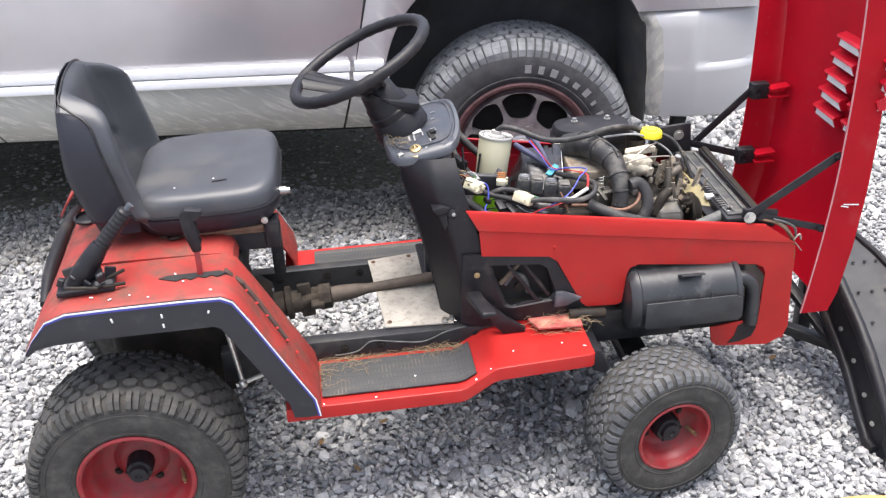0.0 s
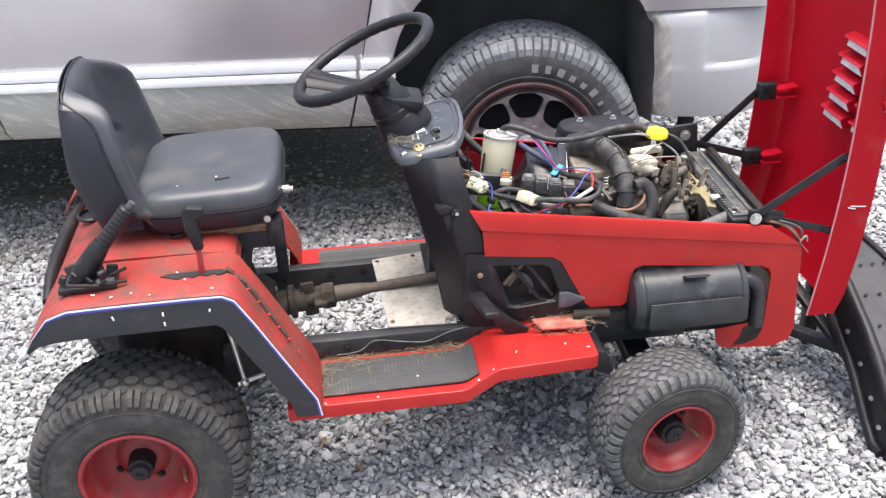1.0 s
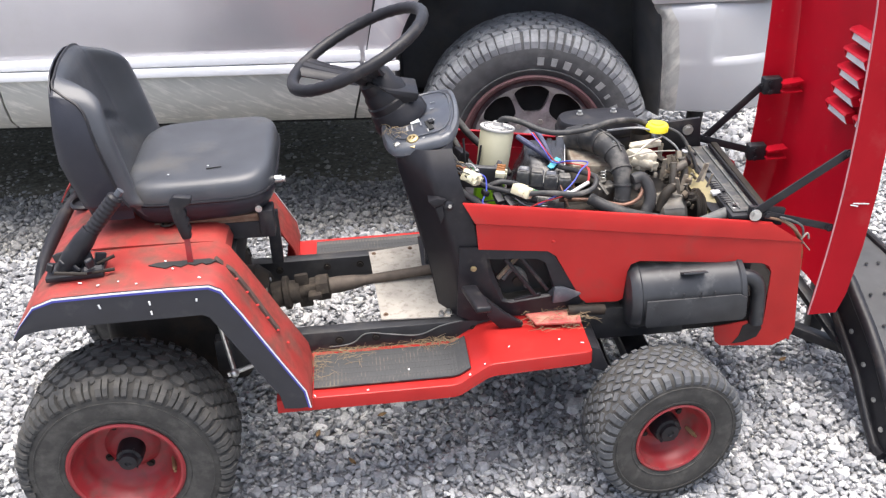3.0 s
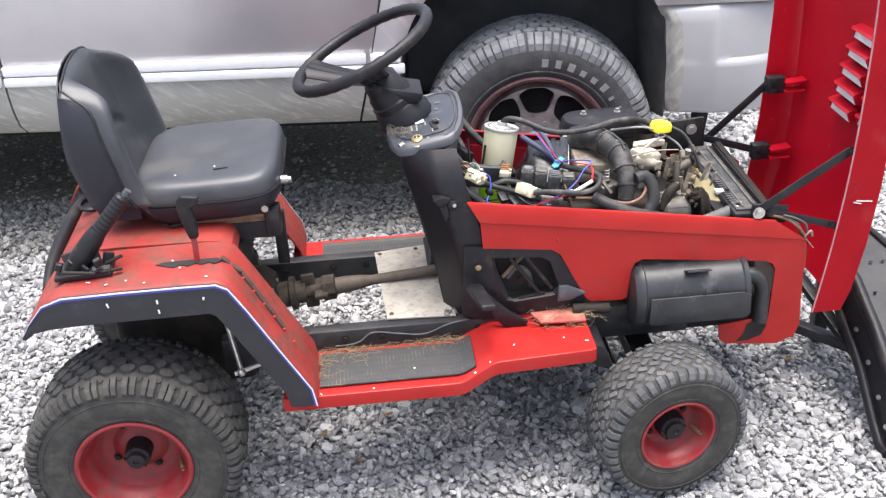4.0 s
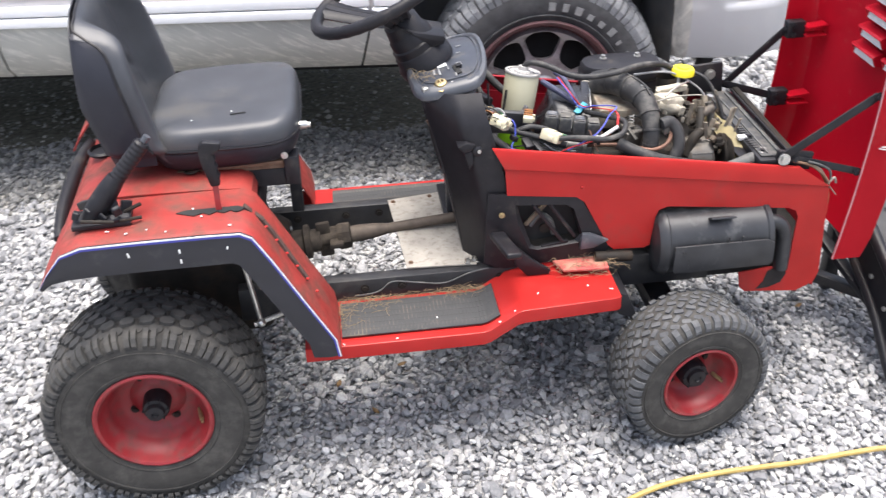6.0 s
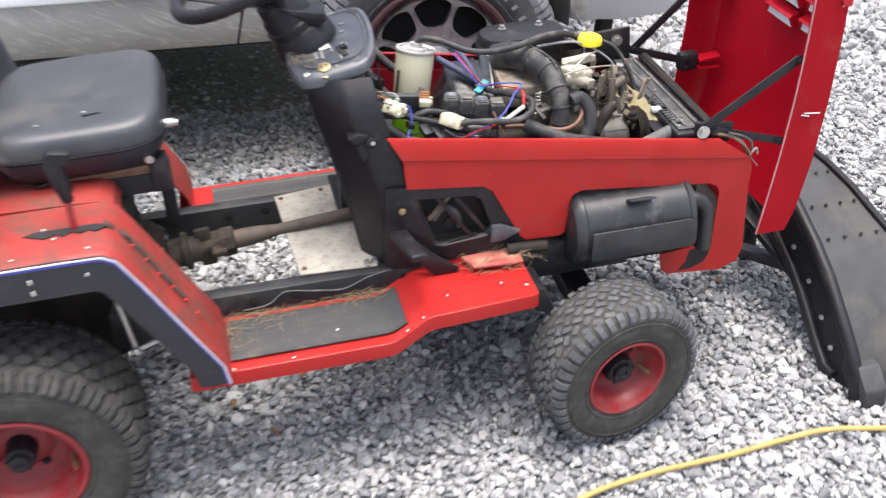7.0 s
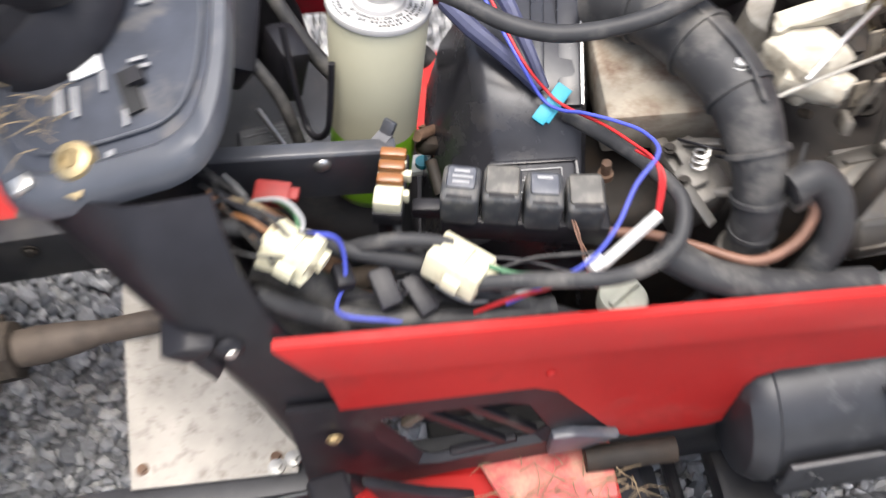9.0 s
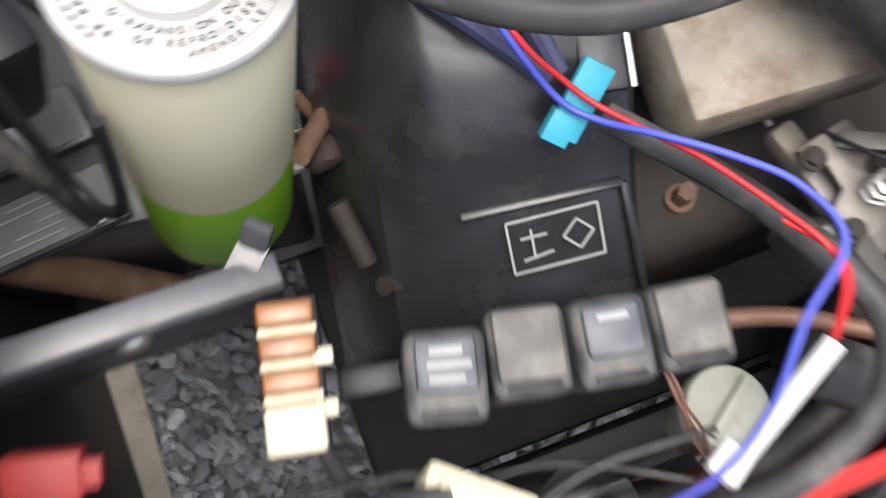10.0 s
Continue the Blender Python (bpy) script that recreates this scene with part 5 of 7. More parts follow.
for pts, r, mat, name in (([(1.575, -0.222, 0.640), (1.606, -0.226, 0.630), (1.632, -0.226, 0.612), (1.640, -0.222, 0.585)], 0.0030, HOSE_GREY, "lamp_wire"), ([(1.58, -0.218, 0.632), (1.615, -0.220, 0.612), (1.640, -0.215, 0.570), (1.668, -0.210, 0.535)], 0.0016, CHALK, "lamp_wire"),
                          ([(1.60, -0.215, 0.625), (1.638, -0.222, 0.560), (1.650, -0.212, 0.50), (1.655, -0.20, 0.45)], 0.0022, WIRE_BROWN, "lamp_wire"), ([(1.632, -0.228, 0.578), (1.648, -0.225, 0.592), (1.655, -0.222, 0.575)], 0.0026, CHALK, "lamp_socket")):
    hose(name, pts, r, mat, tractor, "loose pale lamp wire" if name == "lamp_wire" else "cracked white lamp socket", n=8)

# ---- tractor: hood stays, louvres and hinge brackets ----
for k in range(5):
    for col in (0, 1):
        y = -0.090 + 0.0142 * k - 0.130 * col
        z = 1.022 - 0.050 * k + 0.004 * col
        x = 1.803 + hood_skew(y)
        bm = BM()
        prism(bm, [(x - 0.026, z + 0.009), (x - 0.021, z + 0.015), (x + 0.002, z + 0.021), (x + 0.002, z + 0.008)], "y", y - 0.056, y + 0.056, bevel=0.0015)
        for e in (-0.054, 0.054):
            prism(bm, [(x - 0.024, z + 0.010), (x + 0.002, z + 0.010), (x + 0.002, z - 0.012), (x - 0.016, z - 0.010)], "y", y + e - 0.003, y + e + 0.003)
        louvre = part("louvre", bm, RED_IN, hood, "pressed louvre", smooth=20)
        # white plate in place of the daylight showing through the open slot
        bm = BM()
        box(bm, (x - 0.013, y, z - 0.001), (0.003, 0.104, 0.024), (0, 8, 0))
        part("louvre_daylight", bm, LABEL_WHITE, louvre, "white plate painted as daylight through the slot", smooth=0)


def stay(a, b, w=0.020, t=0.004):
    bm = BM()
    strip(bm, a, b, w, t, (0, 1, 0), 0.001)
    for q in (a, b):
        bolt(bm, (q[0], q[1] - 0.003, q[2]), (0, -1, 0), 0.007, 0.006)
    return part("hood_stay", bm, BLACK, tractor, "black flat steel hood stay")


stay((1.512, -0.215, 0.652), (1.715, -0.228, 0.80), 0.022)
stay((1.545, -0.212, 0.645), (1.70, -0.226, 0.605), 0.018)
stay((1.53, 0.215, 0.665), (1.672, 0.20, 0.812), 0.020)
stay((1.50, 0.215, 0.67), (1.655, 0.20, 0.625), 0.020)
for z, x in ((0.812, 1.695), (0.62, 1.675)):
    bm = BM()
    box(bm, (x, 0.20, z), (0.05, 0.03, 0.045), bevel=0.004)
    bolt(bm, (x - 0.008, 0.183, z + 0.012), (0, -1, 0), 0.006, 0.005)
    bolt(bm, (x - 0.008, 0.183, z - 0.012), (0, -1, 0), 0.006, 0.005)
    ob = part("hinge_bracket", bm, BLACK, hood, "black hinge bracket")
    bm = BM()
    prism(bm, [(x + 0.02, z + 0.012), (x + 0.075, z + 0.018), (x + 0.075, z + 0.015), (x + 0.02, z + 0.008)], "y", 0.165, 0.20)
    prism(bm, [(x + 0.02, z - 0.010), (x + 0.075, z - 0.010), (x + 0.075, z - 0.013), (x + 0.02, z - 0.014)], "y", 0.165, 0.20)
    part("bracket_tab", bm, RED_IN, hood)

# ---- truck parked behind ----
truck = thing("pickup_truck", "dusty silver four-wheel-drive truck with white body mouldings, parked on gravel", "truck", (1.215, 0.900, 0.03), -6.1)
SIDE_Y = 0.035
TW_R = 0.412


def arch_line(f=1.0):
    """The wheel opening from its rear foot over the top to the bumper."""
    pts = [(-0.507, 0.42), (-0.505, 0.58), (-0.497, 0.66), (-0.468, 0.755), (-0.42, 0.84), (-0.34, 0.92), (-0.2, 0.985), (-0.03, 1.01), (0.15, 0.985), (0.27, 0.92), (0.33, 0.85), (0.352, 0.812)]
    return [(x * f, 0.405 + (z - 0.405) * f) for x, y, z in (tuple(q) for q in spline([(x, 0, z) for x, z in pts], 3))]


arch = arch_line()
# front fender panel round the wheel arch
bm = BM()
prism(bm, [(-0.606, 0.62), (-0.590, 0.70), (-0.515, 1.02), (-0.48, 1.14), (0.75, 1.12), (0.82, 0.815)] + [q for q in arch[::-1] if q[1] > 0.625] + [(-0.503, 0.62)], "y", SIDE_Y, SIDE_Y + 0.03, bevel=0.004)
part("front_fender", bm, SPLASH, truck, "silver front fender")
# doors
bm = BM()
prism(bm, [(-1.855, 0.62), (-0.607, 0.62), (-0.528, 1.02), (-0.49, 1.15), (-1.855, 1.15)], "y", SIDE_Y, SIDE_Y + 0.03, bevel=0.005)
part("door", bm, SILVER, truck, "silver front door")
bm = BM()
prism(bm, [(-3.2, 0.62), (-1.863, 0.62), (-1.863, 1.15), (-3.2, 1.15)], "y", SIDE_Y, SIDE_Y + 0.03, bevel=0.005)
part("door", bm, SILVER, truck, "silver rear door")
# lower body below the moulding
for a, b, c, d in ((-1.855, -0.663, -0.607, -1.855), (-3.2, -1.863, -1.863, -3.2)):
    bm = BM()
    rows = []
    for t, y in ((0, 0.0), (0.15, -0.004), (0.5, 0.006), (0.8, 0.03), (1, 0.075)):
        z = lerp(0.632, 0.418, t)
        rows.append([(lerp(lerp(d, a, t), lerp(c, b, t), q), SIDE_Y + y, z) for q in np.linspace(0, 1, 14)])
    sheet(bm, rows, 0.02)
    part("lower_door", bm, SILL, truck, "dust-streaked lower door")
bm = BM()
for a, b in ((-3.2, -1.865), (-1.853, -0.614), (-0.600, -0.50)):
    box(bm, ((a + b) / 2, SIDE_Y - 0.008, 0.673), (b - a, 0.022, 0.034), bevel=0.006, seg=3)
part("moulding", bm, MOULDING, truck, "white upper side moulding")
bm = BM()
for a, b in ((-3.2, -1.865), (-1.853, -0.618), (-0.606, -0.485)):
    box(bm, ((a + b) / 2, SIDE_Y - 0.010, 0.636), (b - a, 0.026, 0.032), bevel=0.006, seg=3)
part("moulding", bm, MOULDING, truck, "white lower side moulding")
bm = BM()
sheet(bm, [[(lerp(lerp(-0.599, -0.655, t), lerp(-0.503, -0.508, t), q), SIDE_Y + y, lerp(0.632, 0.418, t)) for q in np.linspace(0, 1, 5)] for t, y in ((0, 0.0), (0.15, -0.004), (0.5, 0.006), (0.8, 0.03), (1, 0.075))], 0.02)
part("lower_fender", bm, SILL, truck, "dust-streaked lower fender")
# underbody, wheel housing, engine bay block
bm = BM()
box(bm, (-1.85, 0.90, 0.46), (2.7, 1.25, 0.20))
part("underbody", bm, DARK, truck, "dark underbody")
bm = BM()
box(bm, (-1.9, 0.85, 0.85), (2.6, 1.5, 0.55))
part("cabin_floor", bm, DARK, truck, "dark cabin lower body")
# unseen cabin closing the truck above its doors, added to block the sky
bm = BM()
prism(bm, [(-3.25, 1.145), (-0.62, 1.145), (-0.95, 1.62), (-1.25, 1.72), (-3.1, 1.72), (-3.25, 1.6)], "y", SIDE_Y + 0.06, SIDE_Y + 1.62, bevel=0.05, seg=3)
part("cabin", bm, SILVER, truck, "silver truck cabin, unseen, added to block the sky")
# far side, sill and rails, also unseen, added to darken the ground below
bm = BM()
box(bm, (-1.9, SIDE_Y + 1.66, 0.85), (2.7, 0.03, 0.75), bevel=0.006)
part("far_side", bm, SILVER, truck, "silver body side")
bm = BM()
box(bm, (-1.9, SIDE_Y + 1.62, 0.40), (2.7, 0.04, 0.20), bevel=0.01)
part("far_sill", bm, SILL, truck, "far sill, unseen, added to close off the underbody")
for y in (0.45, 1.25):
    bm = BM()
    box(bm, (-1.6, y, 0.34), (3.4, 0.08, 0.11), bevel=0.01)
    part("chassis_rail", bm, DARK, truck, "black chassis rail, unseen, added to darken the ground")
bm = BM()
sheet(bm, [[(x, y, z) for x, z in arch_line(1.012)] for y in (SIDE_Y + 0.012, 0.45)], 0.01)
box(bm, (0.0, 0.47, 0.75), (1.1, 0.03, 0.75))
part("wheel_housing", bm, HOUSING, truck, "black inner wheel housing")
bm = BM()
rows = [[(0.402 - 0.09 * max(0.0, z - 0.6) - 0.06 * math.sin(q * 3.0), lerp(SIDE_Y + 0.035, 0.44, q), z) for q in np.linspace(0, 1, 7)] for z in (0.41, 0.5, 0.6, 0.7, 0.8, 0.86)]
sheet(bm, rows, 0.006)
part("splash_guard", bm, GUARD, truck, "black plastic splash guard before the wheel", smooth=40)
bm = BM()
box(bm, (0.1, 0.85, 1.14), (1.3, 1.52, 0.10), bevel=0.03)
part("truck_hood", bm, SILVER, truck, "silver truck hood")
# bumper
bm = BM()
rows = []
for z, o in ((0.425, 0.05), (0.438, 0.022), (0.48, 0.010), (0.55, 0.002), (0.60, 0.0), (0.61, 0.0), (0.620, 0.001), (0.628, 0.002), (0.64, 0.002), (0.70, 0.006), (0.75, 0.010), (0.79, 0.016), (0.806, 0.030), (0.815, 0.06)):
    up = max(0.0, min(1.0, (z - 0.612) / 0.016))
    e = 0.400 - 0.10 * max(0.0, z - 0.60) ** 1.1 - 0.02 * (z > 0.76)
    row = [(e, SIDE_Y + 0.03 + o, z), (e + 0.02, SIDE_Y - 0.004 + o, z), (e + 0.05, SIDE_Y - 0.014 + o, z), (e + 0.09, SIDE_Y - 0.018 + o, z)]
    row += [(x, SIDE_Y + y + o * 0.8 + up * q, z) for x, y, q in ((0.545, -0.020, -0.002), (0.570, -0.020, 0.010), (0.64, -0.014, 0.014), (0.71, 0.004, 0.015), (0.76, 0.030, 0.012), (0.80, 0.07, 0.008))]
    row += [(0.83 - o, SIDE_Y + 0.14, z), (0.85 - o, SIDE_Y + 0.28, z), (0.86 - o, SIDE_Y + 0.8, z)]
    rows.append([tuple(q) for q in spline(row, 3)])
sheet(bm, [r[6:] for r in rows], 0.012)
bumper = part("bumper", bm, BUMPER, truck, "silver plastic front bumper corner", smooth=40)
bm = BM()
sheet(bm, [r[:7] for r in rows], 0.012)
part("bumper_edge", bm, MUD, bumper, "mud-splashed bumper edge", smooth=40)
bm = BM()
box(bm, (0.58, SIDE_Y + 0.06, 0.828), (0.40, 0.08, 0.02), bevel=0.006)
part("lamp_trim", bm, DARK, truck, "black trim over the bumper")
bm = BM()
box(bm, (0.56, 0.22, 0.33), (0.05, 0.06, 0.18), (0, 6, 0), 0.01)
part("tow_bracket", bm, DARK, truck)

# truck wheel
TM = pose(-0.035, 0.155, 0.333, 90)
bm = BM()
lathe(bm, [(0.250, 0.112), (0.252, 0.122), (0.246, 0.127), (0.236, 0.122), (0.228, 0.100), (0.222, 0.085), (0.212, 0.080), (0.210, -0.10)], 64)
wheel = part("wheel", bm, LIP_RED, truck, "dirty cast wheel with a red-brown lip", at=TM)
bm = BM()
lathe(bm, tyre_profile(TW_R - 0.014, 0.246, 0.29), 88, pose(0, 0, -0.014))
tyre = part("tyre", bm, TRUCK_RUBBER, wheel, "dusty all-terrain tyre", smooth=50)
for r, hh in ((0.272, 0.1275), (0.345, 0.1300)):
    bm = BM()
    tube(bm, [(r * math.cos(a), r * math.sin(a), hh) for a in np.linspace(0, 2 * math.pi, 90, endpoint=False)], 0.0025, 6, closed=True)
    part("sidewall_ring", bm, TRUCK_RUBBER, tyre, smooth=60)
tagged(raw("tread", *tread_lugs(TW_R - 0.015, 0.145, [(-0.100, 0.020, 0.017, 18, 0.5), (-0.058, 0.020, 0.018, -22, 0.1), (-0.014, 0.020, 0.019, 22, 0.6), (0.030, 0.020, 0.018, -18, 0.2), (0.070, 0.020, 0.017, 14, 0.7)], 56, 0.010, 0.010, 0.30, 6, BLOCK), TRUCK_TREAD, wheel, "worn grey tread lugs"), kind="stuff")
edge_v, edge_f = shoulder_lugs(TW_R - 0.014, 0.246, 0.145, 42, 0.006, 0.66, ((-0.47, -0.06), (0.02, 0.45)), 0.075)
tagged(raw("shoulder_tread", [(x, y, z - 0.014) for x, y, z in edge_v], edge_f, TRUCK_TREAD, wheel, "grey shoulder lugs running down the sidewall"), kind="stuff")
# cast disc with eight openings and bright ridges between them
bm = BM()


def ring_loop(pts):
    vs = [bm.verts.new((x, y, 0)) for x, y in pts]
    return [bm.edges.new((vs[i], vs[(i + 1) % len(vs)])) for i in range(len(vs))]


loops = ring_loop([(0.216 * math.cos(a), 0.216 * math.sin(a)) for a in np.linspace(0, 2 * math.pi, 96, endpoint=False)])
loops += ring_loop([(0.05 * math.cos(a), 0.05 * math.sin(a)) for a in np.linspace(0, 2 * math.pi, 48, endpoint=False)])
for k in range(8):
    c = 2 * math.pi * (k + 0.03) / 8
    hole = []
    for u, w in ((-1.0, 0.30), (-0.78, 0.62), (0.25, 1.0), (0.62, 0.92), (0.94, 0.52), (1.0, 0.25), (1.0, -0.25), (0.94, -0.52), (0.62, -0.92), (0.25, -1.0), (-0.78, -0.62), (-1.0, -0.30)):
        r, t = 0.1600 + 0.053 * u, 0.0625 * w
        hole.append((r * math.cos(c) - t * math.sin(c), r * math.sin(c) + t * math.cos(c)))
    loops += ring_loop([tuple(q[:2]) for q in spline([(x, y, 0) for x, y in hole], 3, closed=True)])
bmesh.ops.triangle_fill(bm, use_beauty=True, use_dissolve=False, edges=loops)
for v in bm.verts:
    r = math.hypot(v.co.x, v.co.y)
    v.co.z = float(np.interp(r, (0.05, 0.09, 0.115, 0.15, 0.18, 0.20, 0.216), (0.086, 0.084, 0.074, 0.064, 0.066, 0.074, 0.082)))
bmesh.ops.recalc_face_normals(bm, faces=bm.faces)
bmesh.ops.solidify(bm, geom=list(bm.faces), thickness=0.020)
disc = part("disc", bm, DISC, wheel, "cast disc with wide hexagonal openings", smooth=30)
for k in range(8):
    a = 2 * math.pi * (k + 0.53) / 8
    bm = BM()
    tube(bm, [(r * math.cos(a), r * math.sin(a), z) for r, z in ((0.085, 0.086), (0.11, 0.079), (0.14, 0.071), (0.17, 0.070), (0.19, 0.074))], [0.012, 0.010, 0.008, 0.008, 0.010], 8, smooth=3)
    for e in (-1, 1):
        tube(bm, [((0.188 + 0.018 * q) * math.cos(a + e * 0.16 * q), (0.188 + 0.018 * q) * math.sin(a + e * 0.16 * q), 0.074 + 0.008 * q) for q in (0, 0.5, 1)], 0.0065, 6)
    part("spoke_ridge", bm, WHEEL_ALLOY, disc, smooth=60)
bm = BM()
lathe(bm, [(0.060, 0.05), (0.060, 0.092), (0.053, 0.102), (0.038, 0.108), (0.036, 0.130), (0.0, 0.134)], 32)
part("hub_cap", bm, WHEEL_ALLOY, wheel, "bright worn hub cap")
for k in range(6):
    a = k * math.pi / 3 + 0.2
    bm = BM()
    lathe(bm, [(0, 0.108), (0.009, 0.106), (0.011, 0.083)], 6, pose(0.078 * math.cos(a), 0.078 * math.sin(a), 0))
    part("lug_nut", bm, STEEL, wheel)
bm = BM()
lathe(bm, [(0, 0.0), (0.17, 0.0), (0.205, -0.02)], 32)
part("brake_disc", bm, DARK, wheel, "dark brake behind the openings")
# raised white sidewall marks, as plain bars in an arc
def arc_bar(a, r0, r1, half, hh):
    pts = []
    for da, r in ((-half, r0), (half, r0), (half, r1), (-half, r1)):
        pts.append((r * math.cos(radians(a + da)), r * math.sin(radians(a + da))))
    prism(bm, pts, "z", hh, hh + 0.003)


for start, step in ((86, -8.6), (266, -8.6)):
    for k, (wide, r0, r1) in enumerate(((2.1, 0.290, 0.317), (1.8, 0.290, 0.317), (2.2, 0.290, 0.317), (1.9, 0.290, 0.310), (1.9, 0.290, 0.310), (1.9, 0.290, 0.319), (1.0, 0.290, 0.310), (0.9, 0.290, 0.315), (1.8, 0.290, 0.310), (1.8, 0.290, 0.319))):
        bm = BM()
        arc_bar(start + step * k, r0, r1, wide, 0.1315)
        part("sidewall_mark", bm, LETTER, tyre, "raised white mark", smooth=0)

# ---- engine bay ----
bm = BM()
box(bm, (1.24, 0.02, 0.52), (0.34, 0.26, 0.26), bevel=0.02, seg=3)
box(bm, (1.12, 0.02, 0.56), (0.12, 0.20, 0.16), bevel=0.015)
part("engine_block", bm, GREASE, tractor, "greasy brown engine block")
bm = BM()
box(bm, (1.157, -0.012, 0.718), (0.108, 0.115, 0.050), (3, 3, -3), bevel=0.004)
cover = part("rocker_cover", bm, material("corroded_alloy", (0.25, 0.22, 0.17), 0.85, 0.0, grain=0.3, scale=30, dirt=(0.11, 0.062, 0.036), dirt_amount=0.52, dirt_scale=34, bump=0.4, bump_scale=110), tractor, "pale corroded rocker cover")
one_bolt("cover_bolt", (1.165, 0.02, 0.744), (0, 0, 1), 0.005, 0.005, STEEL, cover)
bm = BM()
box(bm, (1.15, 0.085, 0.735), (0.11, 0.035, 0.03), (0, 0, -10), bevel=0.006)
part("intake_flange", bm, CHALK, tractor, "cream coloured intake flange")

# coolant tank, leaning
JAR = along((0.8982, 0.0071, 0.6230), (0.9308, 0.0310, 0.8222))
LEVEL = 0.0680
bm = BM()
lathe(bm, [(0.0392, LEVEL), (0.0400, LEVEL + 0.03), (0.0422, 0.1952), (0.041, 0.197)], 44, JAR)
tank = part("coolant_tank", bm, TANK, tractor, "yellowed translucent coolant expansion tank", smooth=50)
bm = BM()
lathe(bm, [(0, -0.018), (0.030, -0.017), (0.0362, -0.013), (0.0376, -0.004), (0.0394, LEVEL + 0.0004)], 44, JAR)
part("coolant", bm, COOLANT, tank, "bright green coolant showing through", smooth=50)
bm = BM()
lathe(bm, [(0.0420, 0.1948), (0.0436, 0.1952), (0.0440, 0.1988), (0.0432, 0.2002), (0.0385, 0.2002), (0.0375, 0.1988), (0.0225, 0.1988), (0.021, 0.2018), (0.013, 0.2033), (0.012, 0.212), (0, 0.213)], 48, JAR)
lid = part("lid", bm, TANK_LID, tank, "white plastic lid with rings of lettering", smooth=40)


def ring_text(text, r, size, mid, spread):
    """Letters standing round the lid, their feet outward."""
    for k, ch in enumerate(text):
        if ch == " ":
            continue
        a = radians(mid + spread * (k - (len(text) - 1) / 2))
        cu = bpy.data.curves.new("letter", "FONT")
        cu.body, cu.size, cu.align_x, cu.extrude = ch, size * 0.9, "CENTER", 0.0002
        tmp = bpy.data.objects.new("letter", cu)
        me = bpy.data.meshes.new_from_object(tmp)
        bpy.data.objects.remove(tmp)
        me.materials.append(PRINT)
        ob = new("letter", me)
        ob.parent = lid
        ob.matrix_basis = JAR @ pose(r * math.cos(a), r * math.sin(a), 0.1995, 0, 0, math.degrees(a) + 90)


NEARWARD = math.degrees(math.atan2(*reversed((JAR.inverted().to_3x3() @ Vector((0.05, -1, 0)))[:2])))
ring_text("D'EXPANSION DU LIQUIDE", 0.0275, 0.0044, NEARWARD + 14, 7.4)
ring_text("DE REFROIDISSEMENT", 0.0322, 0.0042, NEARWARD + 16, 6.4)
ring_text("AMENER LE NIVEAU", 0.0366, 0.0040, NEARWARD + 34, 5.6)
bm = BM()
for k in range(26):
    a0 = radians(NEARWARD - 56 - 6.5 * k)
    for r0, r1 in ((0.0322, 0.0345), (0.0366, 0.0386)):
        if (k + int(r0 * 1e4)) % 6:
            prism(bm, [(r * math.cos(a), r * math.sin(a)) for r, a in ((r0, a0 - 0.022), (r1, a0 - 0.022), (r1, a0 + 0.022), (r0, a0 + 0.022))], "z", 0.1986, 0.1997)
tagged(part("lid_print", bm, PRINT, lid, "rest of the ring of tiny print", smooth=0, at=JAR), kind="stuff")
hose("overflow_hose", [(0.932, 0.030, 0.828), (0.948, 0.026, 0.840), (0.985, 0.002, 0.838), (1.03, -0.026, 0.824), (1.075, -0.040, 0.820), (1.14, -0.038, 0.824), (1.21, -0.008, 0.826), (1.28, 0.032, 0.808), (1.335, 0.055, 0.775)], 0.0072, HOSE, tractor, "black rubber overflow hose", steps=8, n=14)
hose("tank_hook", [(0.846, 0.050, 0.785), (0.846, 0.030, 0.745), (0.848, 0.012, 0.705), (0.856, -0.004, 0.700), (0.868, -0.012, 0.715), (0.876, -0.008, 0.745), (0.884, 0.000, 0.785)], 0.0030, PLASTIC, tractor, "black wire hook")

# battery under the tank
bm = BM()
box(bm, (0.84, 0.10, 0.52), (0.20, 0.17, 0.16), (0, 0, -6), bevel=0.006)
battery = part("battery", bm, SATIN, tractor, "black battery with worn labels")
for cx, cy, sx, sy in ((0.806, 0.078, 0.074, 0.034), (0.806, 0.030, 0.085, 0.034)):
    bm = BM()
    box(bm, (cx, cy, 0.605), (sx, sy, 0.010), (6, -3, 4), bevel=0.003)
    cap = part("cell_cover", bm, SATIN, battery, "black battery cell cover")
    bm = BM()
    box(bm, (cx, cy, 0.6105), (sx * 0.9, sy * 0.86, 0.002), (6, -3, 4))
    part("battery_label", bm, BATTERY_GREY, cap, "dark grey printed label")
    for k in range(5):
        bm = BM()
        box(bm, (cx - 0.010 + 0.007 * (k % 3), cy - 0.011 + 0.0052 * k, 0.6119 + 0.0005 * (k - 2)), (0.040 - 0.012 * (k % 3), 0.0011, 0.0008), (6, -3, 4))
        part("label_line", bm, LABEL_GREY, cap, smooth=0)
bm = BM()
box(bm, (0.945, 0.02, 0.603), (0.022, 0.022, 0.008), bevel=0.002)
part("battery_corner", bm, LABEL_WHITE, battery)
bm = BM()
lathe(bm, [(0, 0.010), (0.007, 0.010), (0.008, 0.0)], 16, pose(0.948, 0.018, 0.602))
part("vent_plug", bm, TEAL, battery)
